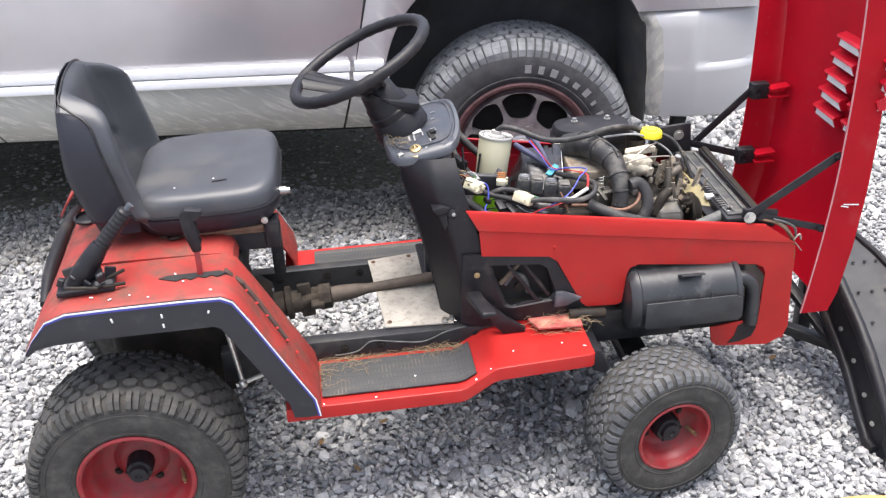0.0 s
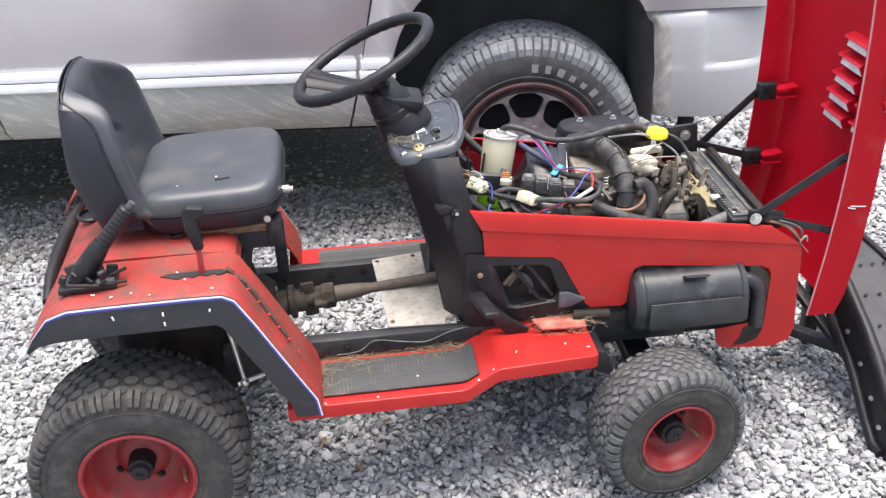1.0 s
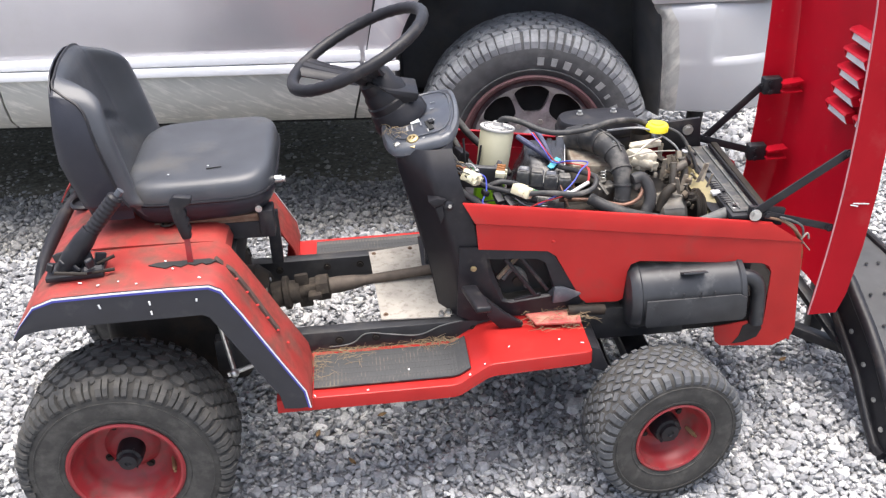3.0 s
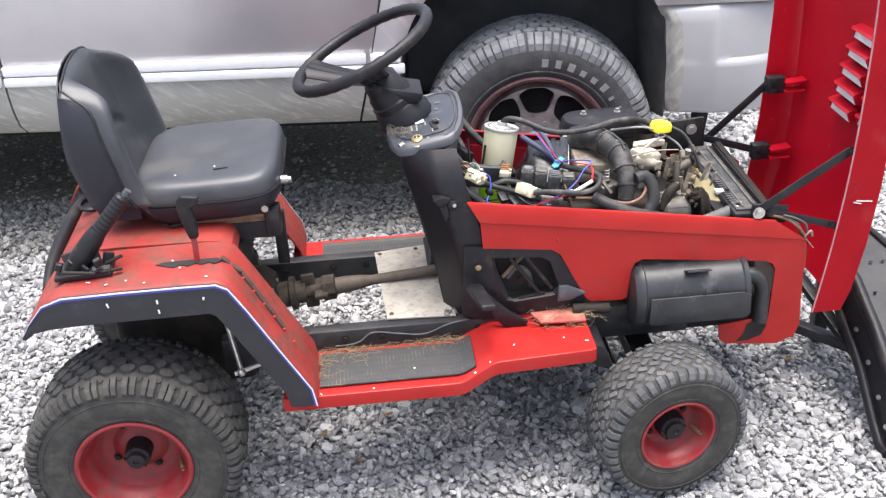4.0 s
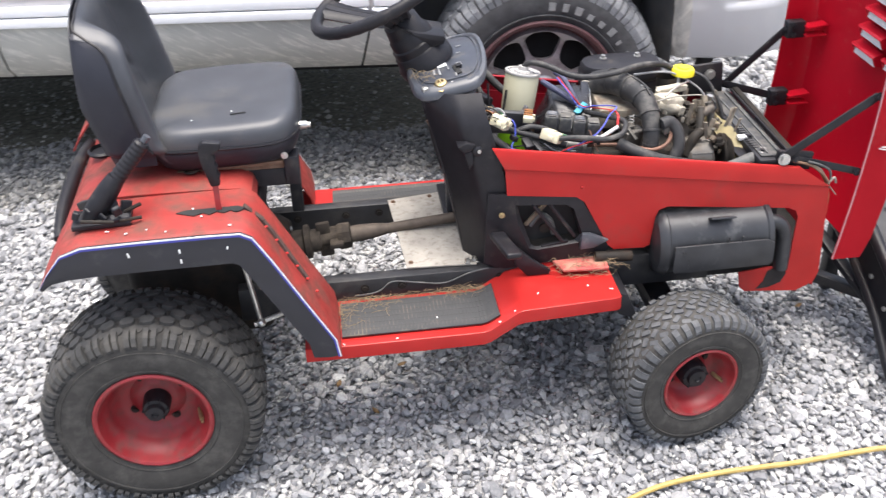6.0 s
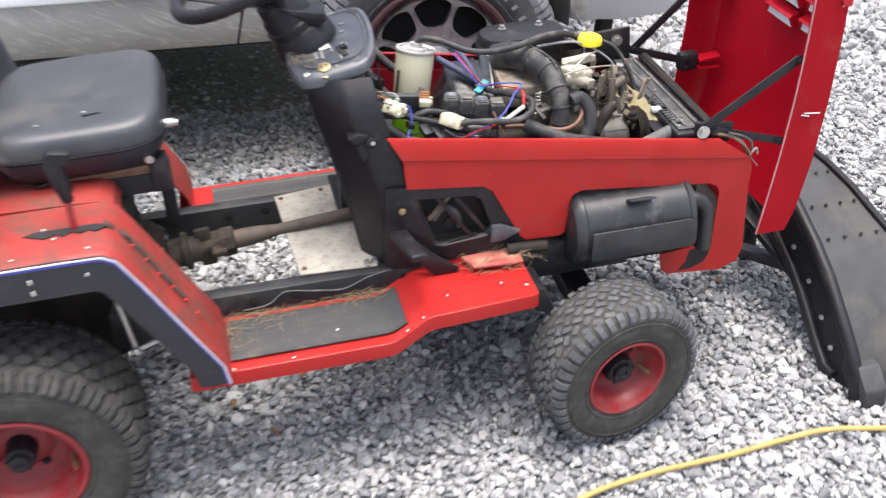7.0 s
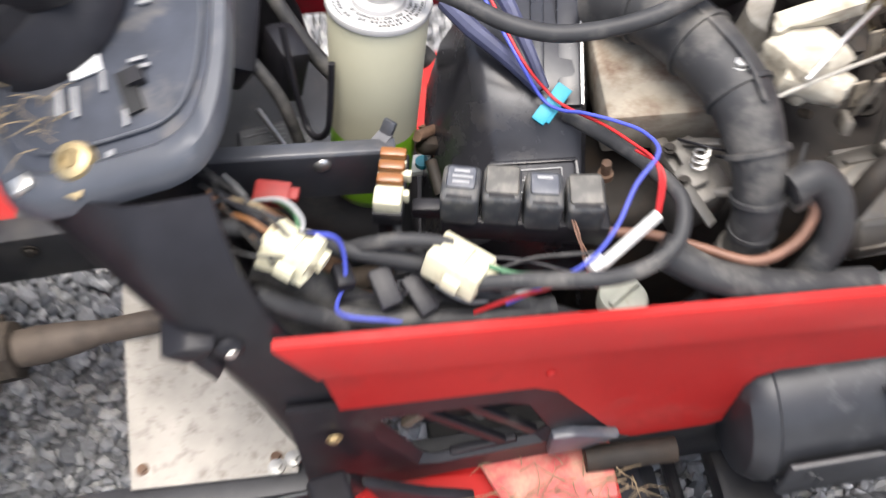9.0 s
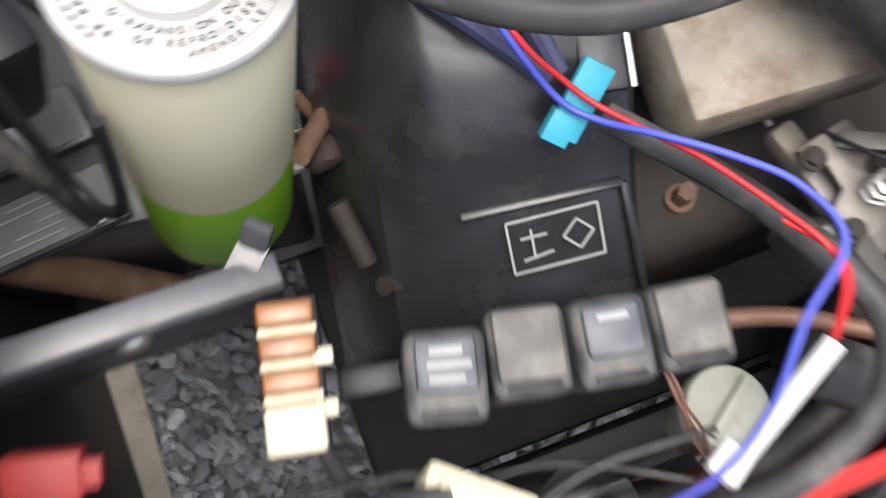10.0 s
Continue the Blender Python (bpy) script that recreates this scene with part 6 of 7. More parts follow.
for y in (0.05, 0.15):
    bm = BM()
    lathe(bm, [(0, 0.022), (0.009, 0.022), (0.011, 0.0)], 14, pose(0.91, y + 0.02, 0.60))
    part("terminal", bm, STEEL if y > 0.1 else WIRE_RED, battery)
bm = BM()
rod(bm, (0.836, 0.014, 0.618), (0.795, 0.100, 0.628), 0.0028, 8)
part("hold_down", bm, STEEL, tractor, "steel battery hold-down rod")
bm = BM()
box(bm, (0.845, 0.10, 0.43), (0.24, 0.20, 0.012), bevel=0.003)
part("battery_tray", bm, BLACK, tractor, "black steel battery tray")
for pts, r, lab in (([(0.80, 0.17, 0.80), (0.83, 0.14, 0.745), (0.86, 0.10, 0.70), (0.90, 0.06, 0.66)], 0.008, "black cable"),
                    ([(0.77, 0.12, 0.82), (0.80, 0.07, 0.76), (0.83, 0.03, 0.72), (0.84, 0.01, 0.65)], 0.006, "black cable"),
                    ([(0.83, 0.19, 0.80), (0.88, 0.16, 0.74), (0.93, 0.13, 0.70), (0.97, 0.11, 0.65)], 0.010, "black cable")):
    hose("cable", pts, r, HOSE, tractor, lab)
bm = BM()
box(bm, (0.80, 0.10, 0.755), (0.035, 0.12, 0.05), (20, 30, 0), bevel=0.006)
box(bm, (0.835, 0.075, 0.715), (0.03, 0.05, 0.06), (0, 20, 20), bevel=0.008)
part("dash_underside", bm, PLASTIC, tractor, "black plastic switch bodies under the dash")
bm = BM()
rod(bm, (0.700, 0.055, 0.70), (0.890, -0.030, 0.400), 0.0125, 14)
part("steering_shaft", bm, RUST, tractor, "rusty brown steering shaft")

# bracket bar with fuse block
bm = BM()
prism(bm, [(-0.062, 0.0), (-0.074, 0.0), (-0.0765, -0.0025), (-0.0765, -0.056), (-0.0735, -0.056), (-0.0735, -0.005), (-0.062, -0.004)], "x", 0.0, 0.165, bevel=0.0008)
strip(bm, (0.146, -0.070, -0.004), (0.160, -0.056, -0.001), 0.012, 0.005)
strip(bm, (0.156, -0.060, -0.008), (0.163, -0.052, 0.010), 0.012, 0.006, bevel=0.002)
bar = part("bracket_bar", bm, SATIN, tractor, "black angled bracket bar with a round-headed screw", at=pose(0.762, 0.002, 0.778, 0, 9, 0))
bm = BM()
ball(bm, (0.864, -0.0745, 0.749), 0.0075, (1, 0.5, 1))
part("bar_screw", bm, STEEL, tractor, "bright round screw head")
FM = pose(0.9165, -0.108, 0.755, 0, 4, -13)
bm = BM()
box(bm, (0, 0, -0.006), (0.024, 0.060, 0.016), bevel=0.002)
box(bm, (-0.002, -0.004, -0.035), (0.014, 0.040, 0.05), bevel=0.002)
fuse_block = part("fuse_block", bm, PLASTIC, tractor, "black fuse holder with amber and cream fuses", at=FM)
bm = BM()
box(bm, (0, -0.0195, 0.006), (0.022, 0.017, 0.016), bevel=0.002)
box(bm, (0.012, -0.013, 0.004), (0.008, 0.006, 0.010), bevel=0.001)
box(bm, (0.012, 0.006, 0.004), (0.008, 0.006, 0.010), bevel=0.001)
part("cream_fuse", bm, CREAM, fuse_block, "cream nylon fuse")
for k in range(3):
    y = -0.002 + 0.0125 * k
    bm = BM()
    box(bm, (0, y, 0.009), (0.021, 0.0085, 0.009), bevel=0.0018)
    box(bm, (0, y, 0.004), (0.015, 0.010, 0.006), bevel=0.001)
    part("amber_fuse", bm, AMBER, fuse_block, "amber blade fuse")
    bm = BM()
    box(bm, (0, y - 0.006, 0.003), (0.022, 0.0035, 0.009), bevel=0.001)
    part("fuse_wall", bm, CREAM, fuse_block)

# relays
for k in range(4):
    m = pose(0.970 + 0.032 * k, -0.1285 - 0.0045 * k + 0.003 * (k == 1), 0.772 - 0.0067 * k, 1 - 3 * (k == 1) + 2 * (k == 3), 3 + 2 * (k == 2), -16 + 2.5 * k)
    bm = BM()
    box(bm, (0, 0, -0.018), (0.0300, 0.0340, 0.036), bevel=0.0045, seg=3)
    relay = part("relay", bm, RELAY, tractor, "dusty grey plastic relay", at=m)
    bm = BM()
    box(bm, (0, 0.002 if k in (1, 3) else 0.004, 0.0005), (0.026, 0.027, 0.0025) if k in (1, 3) else (0.0225, 0.020, 0.0025), bevel=0.0025, seg=2)
    part("relay_top", bm, RELAY_DUST if k in (1, 3) else RELAY_TOP, relay, "dusty tan raised top" if k in (1, 3) else "faded grey raised top")
    if k in (0, 2):
        bm = BM()
        box(bm, (0, 0.009, 0.0022), (0.012, 0.0025, 0.0006))
        if k == 0:
            box(bm, (0.001, 0.004, 0.0022), (0.016, 0.0022, 0.0006))
            box(bm, (0, -0.001, 0.0022), (0.013, 0.002, 0.0006))
        part("relay_print", bm, LABEL_GREY, relay, smooth=0)
    bm = BM()
    box(bm, (0, -0.0135, 0.0012 if k in (1, 3) else 0.0005), (0.020, 0.0025, 0.002), bevel=0.0008)
    part("relay_lip", bm, PLASTIC, relay)
bm = BM()
box(bm, (1.018, -0.137, 0.718), (0.135, 0.026, 0.026), (0, 8, -9), bevel=0.003)
box(bm, (0.945, -0.118, 0.728), (0.03, 0.012, 0.014), (0, 0, -11), bevel=0.002)
part("relay_holder", bm, PLASTIC, tractor, "black relay holder")

# black shroud box with an embossed plate
BMX = pose(1.035, -0.01, 0.0, 0, 0, -11)
bm = BM()
rows = []
for y, z, rx, drop in ((0.10, 0.748, -0.034, 0.10), (0.05, 0.748, -0.032, 0.10), (0.009, 0.743, -0.028, 0.10), (-0.014, 0.734, -0.024, 0.10), (-0.034, 0.719, -0.018, 0.10), (-0.046, 0.706, -0.015, 0.09), (-0.056, 0.699, -0.014, 0.09), (-0.080, 0.6845, -0.013, 0.09), (-0.098, 0.673, -0.012, 0.09), (-0.107, 0.660, -0.012, 0.08), (-0.109, 0.60, -0.012, 0.03)):
    wall = [(-0.092, y + 0.006, z - drop - 0.04), (-0.074, y + 0.004, z - drop * 0.72), (-0.056, y, z - drop * 0.36), (rx - 0.014, y, z - 0.010), (rx - 0.006, y, z - 0.003), (rx + 0.002, y, z - 0.0005), (rx + 0.02, y, z), (0.048, y, z - 0.001), (0.056, y, z - 0.004), (0.060, y, z - 0.012), (0.062, y, z - drop - 0.03)]
    rows.append(wall)
sheet(bm, rows, 0.004)
shroud = part("ignition_shroud", bm, SHINY, tractor, "black plastic shroud with an embossed plate", at=BMX, smooth=24)
bm = BM()
strip(bm, (-0.022, -0.058, 0.699), (0.052, -0.054, 0.701), 0.004, 0.003, bevel=0.001)
strip(bm, (0.052, -0.054, 0.701), (0.058, -0.099, 0.674), 0.004, 0.003, bevel=0.001)
part("shroud_lip", bm, SHINY, shroud)
bm = BM()
strip(bm, (0.045, 0.10, 0.756), (0.045, -0.022, 0.732), 0.020, 0.006, bevel=0.002)
strip(bm, (0.018, 0.10, 0.752), (0.018, 0.0, 0.744), 0.012, 0.006, bevel=0.002)
part("shroud_rib", bm, SHINY, shroud)
bm = BM()
strip(bm, (0.0565, 0.10, 0.757), (0.0565, -0.022, 0.733), 0.0025, 0.006, bevel=0.0005)
part("shroud_edge", bm, STEEL, shroud, "worn silver edge")
PM = pose(1.040, -0.085, 0.6915, 31, 0, -6)
bm = BM()
for a, b in (((-0.024, -0.014, 0), (0.024, -0.014, 0)), ((-0.024, 0.014, 0), (0.024, 0.014, 0)), ((-0.024, -0.014, 0), (-0.024, 0.014, 0)), ((0.024, -0.014, 0), (0.024, 0.014, 0)),
             ((-0.012, -0.008, 0), (-0.012, 0.008, 0)), ((-0.018, 0.004, 0), (-0.004, 0.004, 0)), ((0.004, 0.0, 0), (0.012, 0.008, 0)), ((0.012, 0.008, 0), (0.020, 0.0, 0)), ((0.020, 0.0, 0), (0.012, -0.008, 0)), ((0.012, -0.008, 0), (0.004, 0.0, 0)), ((-0.018, -0.008, 0), (-0.002, -0.006, 0))):
    strip(bm, tuple(0.88 * q for q in a), tuple(0.88 * q for q in b), 0.0011, 0.0008)
part("embossed_plate", bm, LABEL_GREY, shroud, "worn embossed warning symbols", at=BMX.inverted() @ PM, smooth=0)
one_bolt("shroud_screw", (1.098, -0.088, 0.690), (0, 0, 1), 0.0045, 0.020, RUST, tractor, "rusty screw")

rngg = random.Random(14)
for k in range(16):
    c = Vector((rngg.uniform(0.955, 0.985), rngg.uniform(-0.085, 0.03), rngg.uniform(0.60, 0.665)))
    bm = BM()
    if k % 2:
        ball(bm, c, rngg.uniform(0.008, 0.016), (1, rngg.uniform(0.6, 1.2), rngg.uniform(0.5, 1.0)))
        for v in bm.verts:
            v.co += (v.co - c) * 0.5 * noise.noise(v.co * 110)
    else:
        rod(bm, c, c + Vector((rngg.uniform(-0.02, 0.02), rngg.uniform(-0.03, 0.03), rngg.uniform(0.0, 0.03))), rngg.uniform(0.003, 0.007), 10)
    part("engine_fitting", bm, (GREASE, GRIME, RUST, GREASE)[k % 4], tractor, "small grimy engine fitting", smooth=50)
# connectors
for m, s, lab in ((pose(0.958, -0.184, 0.742, -22, 8, -40), (0.046, 0.036, 0.024), "cream nylon wiring connector"), (pose(0.838, -0.176, 0.784, -25, 15, -35), (0.040, 0.032, 0.026), "cream nylon wiring connector with loose wires")):
    bm = BM()
    box(bm, (0, 0, 0), s, bevel=0.003)
    if "loose" in lab:
        roughen(bm, 0.0055, 160)
    ob = part("connector", bm, CREAM, tractor, lab, at=m)
    for c, q in (((s[0] * 0.52, 0.004, 0.004), (0.010, s[1] * 0.5, 0.010)), ((0.004, -s[1] * 0.52, -0.002), (0.014, 0.010, 0.010)), ((-0.006, 0.0, s[2] * 0.52), (s[0] * 0.5, s[1] * 0.7, 0.003))):
        bm = BM()
        box(bm, c, q, bevel=0.001)
        part("connector_tab", bm, CREAM, ob)
bm = BM()
box(bm, (0.826, -0.112, 0.772), (0.028, 0.018, 0.014), (10, 5, -15), bevel=0.002)
box(bm, (0.842, -0.116, 0.772), (0.008, 0.010, 0.008), (10, 5, -15), bevel=0.001)
part("red_plug", bm, PLUG_RED, tractor, "red plastic plug")
bm = BM()
box(bm, (1.061, -0.042, 0.742), (0.034, 0.014, 0.005), (20, -25, 40), bevel=0.001)
box(bm, (1.050, -0.048, 0.736), (0.014, 0.012, 0.008), (20, -25, 40), bevel=0.001)
part("wire_clip", bm, TEAL, tractor, "teal plastic wire clip")
bm = BM()
rod(bm, (1.117, -0.168, 0.744), (1.066, -0.198, 0.733), 0.0046, 12)
box(bm, (1.062, -0.197, 0.735), (0.016, 0.014, 0.008), (0, 10, 30), bevel=0.002)
part("wire_sleeve", bm, WIRE_WHITE, tractor, "white plastic wire sleeve")
for name, pts, r, mat in (
        ("red_wire", [(1.022, 0.045, 0.790), (1.039, -0.015, 0.772), (1.056, -0.036, 0.752), (1.066, -0.049, 0.748), (1.081, -0.068, 0.752), (1.094, -0.085, 0.757), (1.110, -0.114, 0.765), (1.119, -0.134, 0.770), (1.121, -0.149, 0.764), (1.116, -0.167, 0.745)], 0.0014, WIRE_RED),
        ("red_wire", [(1.110, -0.118, 0.763), (1.122, -0.136, 0.767), (1.124, -0.150, 0.761), (1.118, -0.166, 0.745)], 0.0014, WIRE_RED),
        ("blue_wire", [(1.018, 0.045, 0.788), (1.036, -0.014, 0.772), (1.051, -0.040, 0.749), (1.064, -0.054, 0.747), (1.080, -0.069, 0.757), (1.102, -0.089, 0.765), (1.118, -0.109, 0.772), (1.122, -0.134, 0.778), (1.100, -0.155, 0.770), (1.080, -0.181, 0.757), (1.057, -0.198, 0.744), (1.030, -0.204, 0.732), (0.99, -0.208, 0.715)], 0.0016, WIRE_BLUE),
        ("red_wire", [(1.068, -0.197, 0.732), (1.035, -0.205, 0.728), (0.995, -0.207, 0.720), (0.965, -0.206, 0.705)], 0.0018, WIRE_RED),
        ("blue_wire", [(0.85, -0.165, 0.79), (0.872, -0.165, 0.775), (0.872, -0.180, 0.745), (0.862, -0.198, 0.725), (0.90, -0.205, 0.712), (0.94, -0.208, 0.70)], 0.0019, WIRE_BLUE),
        ("green_wire", [(0.825, -0.118, 0.772), (0.835, -0.135, 0.790), (0.845, -0.150, 0.795), (0.846, -0.165, 0.788)], 0.0020, WIRE_GREEN),
        ("green_wire", [(0.980, -0.192, 0.748), (1.000, -0.200, 0.744), (1.03, -0.202, 0.738)], 0.0020, WIRE_GREEN),
        ("brown_wire", [(0.80, -0.145, 0.800), (0.815, -0.158, 0.805), (0.828, -0.168, 0.797)], 0.0020, WIRE_BROWN),
        ("grey_wire", [(0.815, -0.130, 0.792), (0.838, -0.142, 0.803), (0.850, -0.158, 0.798), (0.846, -0.170, 0.79)], 0.0018, LABEL_GREY),
        ("grey_wire", [(0.80, -0.135, 0.806), (0.822, -0.150, 0.81), (0.832, -0.166, 0.80)], 0.0016, STRAW),
        ("copper_strand", [(1.052, -0.152, 0.738), (1.054, -0.168, 0.730), (1.060, -0.185, 0.715), (1.066, -0.200, 0.700)], 0.0009, COPPER),
        ("copper_strand", [(1.053, -0.152, 0.738), (1.056, -0.166, 0.731), (1.057, -0.184, 0.716), (1.064, -0.200, 0.700)], 0.0009, COPPER),
        ("copper_strand", [(1.051, -0.152, 0.738), (1.056, -0.169, 0.728), (1.062, -0.184, 0.717), (1.062, -0.196, 0.704)], 0.0008, COPPER),
        ("grey_wire", [(1.20, 0.0, 0.80), (1.30, 0.02, 0.79), (1.38, 0.02, 0.74), (1.40, 0.0, 0.70)], 0.0028, LABEL_GREY),
        ("steel_cable", [(1.23, -0.09, 0.765), (1.29, -0.075, 0.768), (1.36, -0.05, 0.755)], 0.0018, CHALK),
        ("steel_cable", [(1.255, -0.085, 0.775), (1.29, -0.06, 0.785), (1.33, -0.03, 0.785)], 0.0022, STEEL)):
    hose(name, pts, r, mat, tractor, n=7)
# dark wiring looms along the near panel
for pts, r in (([(0.79, -0.155, 0.800), (0.83, -0.150, 0.776), (0.87, -0.158, 0.752), (0.91, -0.168, 0.742), (0.95, -0.178, 0.730), (0.99, -0.195, 0.722)], 0.007),
               ([(0.96, -0.200, 0.742), (1.016, -0.209, 0.745), (1.076, -0.213, 0.738), (1.12, -0.199, 0.742), (1.135, -0.172, 0.752), (1.130, -0.145, 0.752), (1.108, -0.10, 0.742), (1.07, -0.05, 0.735)], 0.0064),
               ([(0.97, -0.190, 0.712), (1.02, -0.206, 0.690), (1.08, -0.214, 0.655), (1.13, -0.208, 0.640), (1.17, -0.190, 0.650)], 0.008),
               ([(0.86, -0.195, 0.715), (0.90, -0.200, 0.705), (0.96, -0.205, 0.695), (1.03, -0.206, 0.69)], 0.010),
               ([(0.915, -0.125, 0.735), (0.918, -0.150, 0.718), (0.925, -0.170, 0.712), (0.94, -0.19, 0.70)], 0.004),
               ([(0.875, -0.155, 0.745), (0.905, -0.163, 0.760), (0.935, -0.166, 0.757), (0.955, -0.170, 0.750)], 0.006),
               ([(0.805, -0.195, 0.765), (0.84, -0.200, 0.735), (0.87, -0.200, 0.700), (0.885, -0.19, 0.66)], 0.009),
               ([(1.12, -0.175, 0.705), (1.16, -0.200, 0.690), (1.22, -0.208, 0.668), (1.30, -0.206, 0.645)], 0.015),
               ([(0.80, -0.150, 0.735), (0.84, -0.165, 0.715), (0.89, -0.185, 0.690), (0.95, -0.190, 0.675)], 0.016),
               ([(0.79, -0.180, 0.700), (0.85, -0.190, 0.680), (0.92, -0.195, 0.665)], 0.018)):
    hose("wiring_loom", pts, r, HOSE, tractor, "black taped wiring loom")
bm = BM()
for c, s, rot in (((0.90, -0.185, 0.728), (0.018, 0.032, 0.014), (20, 0, 15)), ((0.925, -0.190, 0.718), (0.016, 0.034, 0.014), (20, 0, 25)), ((0.87, -0.178, 0.742), (0.015, 0.02, 0.012), (0, 20, 10))):
    b2 = BM()
    box(b2, c, s, rot, bevel=0.002)
    part("black_plug", b2, PLASTIC, tractor, "small black plug")
bm.free()
# loose thin wires under the dash and along the near panel
rng = random.Random(21)
for k in range(30):
    if k < 14:
        a = (rng.uniform(0.775, 0.795), rng.uniform(-0.165, -0.10), rng.uniform(0.785, 0.822))
        b = (rng.uniform(0.822, 0.858), rng.uniform(-0.190, -0.155), rng.uniform(0.770, 0.795))
    elif k < 23:
        a = (rng.uniform(0.86, 0.98), rng.uniform(-0.195, -0.15), rng.uniform(0.715, 0.740))
        b = (a[0] + rng.uniform(0.05, 0.13), rng.uniform(-0.208, -0.175), rng.uniform(0.695, 0.730))
    else:
        a = (rng.uniform(1.12, 1.30), rng.uniform(-0.14, 0.02), rng.uniform(0.70, 0.74))
        b = (a[0] + rng.uniform(-0.06, 0.08), a[1] + rng.uniform(-0.06, 0.06), rng.uniform(0.66, 0.74))
    mid = tuple(lerp(p, q, 0.5) + rng.uniform(-0.016, 0.016) for p, q in zip(a, b))
    hose("thin_wire", [a, mid, b], rng.uniform(0.0010, 0.0019), rng.choice((HOSE, PLASTIC, WIRE_BROWN, HOSE, LABEL_GREY, PLASTIC)), tractor, "thin loose wire", n=6)
# dip-stick cap
bm = BM()
lathe(bm, [(0, 0.0), (0.020, 0.0), (0.0215, -0.003), (0.0215, -0.014), (0.017, -0.016), (0.014, -0.06)], 28, pose(1.094, -0.184, 0.652, -8, 6, 0))
box(bm, (1.094, -0.184, 0.655), (0.034, 0.005, 0.006), (-8, 6, 35), bevel=0.001)
part("oil_cap", bm, material("pale_grey_cap", (0.34, 0.35, 0.30), 0.5, grain=0.15, dirt=(0.2, 0.18, 0.12), dirt_amount=0.25, dirt_scale=60), tractor, "grey plastic oil cap")

# intake elbow, clamps, carburettor
EL = [(1.118, 0.048, 0.764), (1.150, 0.015, 0.780), (1.180, -0.036, 0.782), (1.199, -0.088, 0.776), (1.205, -0.130, 0.753), (1.205, -0.152, 0.722), (1.203, -0.162, 0.690), (1.200, -0.166, 0.655)]
bm = BM()
tube(bm, EL, [0.030, 0.031, 0.030, 0.027, 0.023, 0.020, 0.0185, 0.018], 20, smooth=8)
elbow = part("intake_elbow", bm, HOSE, tractor, "ribbed black rubber intake elbow", smooth=60)
pts = spline(EL, 8)
for i in (8, 16, 24, 32, 40, 48):
    d = (pts[i + 1] - pts[i - 1]).normalized()
    bm = BM()
    k = 0.0335 - 0.0135 * max(0.0, (i - 12) / 36) ** 1.05
    lathe(bm, [(k - 0.006, -0.003), (k, -0.002), (k, 0.002), (k - 0.006, 0.003)], 28, along(pts[i], pts[i] + d))
    part("elbow_rib", bm, HOSE, elbow)
hose("elbow_seam", [p + Vector((0.004, -0.004, 0.0300)) for p in pts[4:30:4]], 0.0022, HOSE, elbow)
one_bolt("elbow_screw", (1.197, -0.082, 0.803), (0, 0, 1), 0.005, 0.004, STEEL, elbow)
bm = BM()
lathe(bm, [(0.0, 0.0), (0.027, 0.0), (0.027, 0.03), (0.022, 0.035), (0.022, 0.055), (0, 0.055)], 24, pose(1.199, -0.166, 0.612))
box(bm, (1.165, -0.125, 0.690), (0.05, 0.030, 0.055), (10, 0, 20), bevel=0.005)
box(bm, (1.150, -0.100, 0.712), (0.014, 0.05, 0.012), (0, 10, 15), bevel=0.003)
rod(bm, (1.138, -0.120, 0.700), (1.19, -0.140, 0.716), 0.005, 10)
carb = part("carburettor", bm, ALLOY, tractor, "dirty alloy carburettor with levers")
bm = BM()
prism(bm, [(1.142, -0.090), (1.168, -0.084), (1.176, -0.104), (1.170, -0.132), (1.150, -0.138), (1.144, -0.120), (1.154, -0.112), (1.152, -0.100)], "z", 0.722, 0.726, bevel=0.001)
part("throttle_plate", bm, ALLOY, carb, "dull metal throttle plate")
bm = BM()
strip(bm, (1.150, -0.135, 0.728), (1.168, -0.160, 0.704), 0.010, 0.003, bevel=0.001)
part("throttle_lever", bm, ALLOY, carb, "worn steel throttle lever")
bm = BM()
strip(bm, (1.160, -0.092, 0.728), (1.185, -0.108, 0.742), 0.008, 0.003, bevel=0.001)
part("throttle_lever", bm, ALLOY, carb, "worn steel throttle lever")
bm = BM()
tube(bm, [(1.165 + 0.006 * math.cos(k * 0.9), -0.118 + 0.006 * math.sin(k * 0.9), 0.726 + 0.0011 * k) for k in range(22)], 0.0011, 5)
part("throttle_spring", bm, STEEL, carb)
for c in ((1.150, -0.130, 0.727), (1.172, -0.108, 0.727), (1.147, -0.096, 0.727)):
    one_bolt("carb_screw", c, (0.0, 0.0, 1.0), 0.0038, 0.004, GREASE, carb)
hose("return_hose", [(1.225, -0.160, 0.738), (1.248, -0.155, 0.740), (1.264, -0.165, 0.720), (1.266, -0.180, 0.690), (1.252, -0.190, 0.660), (1.235, -0.195, 0.63)], 0.0145, HOSE, tractor, "curved black return hose", n=14)
hose("copper_pipe", [(1.055, -0.135, 0.686), (1.115, -0.150, 0.690), (1.155, -0.172, 0.692), (1.195, -0.192, 0.690), (1.228, -0.186, 0.695), (1.246, -0.172, 0.708), (1.250, -0.158, 0.722)], 0.0046, COPPER, tractor, "brown copper pipe", n=12)
bm = BM()
box(bm, (1.238, -0.158, 0.722), (0.022, 0.018, 0.018), (0, 0, 20), bevel=0.004)
part("pipe_union", bm, ALLOY, tractor)
bm = BM()
box(bm, (1.282, -0.030, 0.732), (0.062, 0.055, 0.040), (0, 8, 25), bevel=0.008)
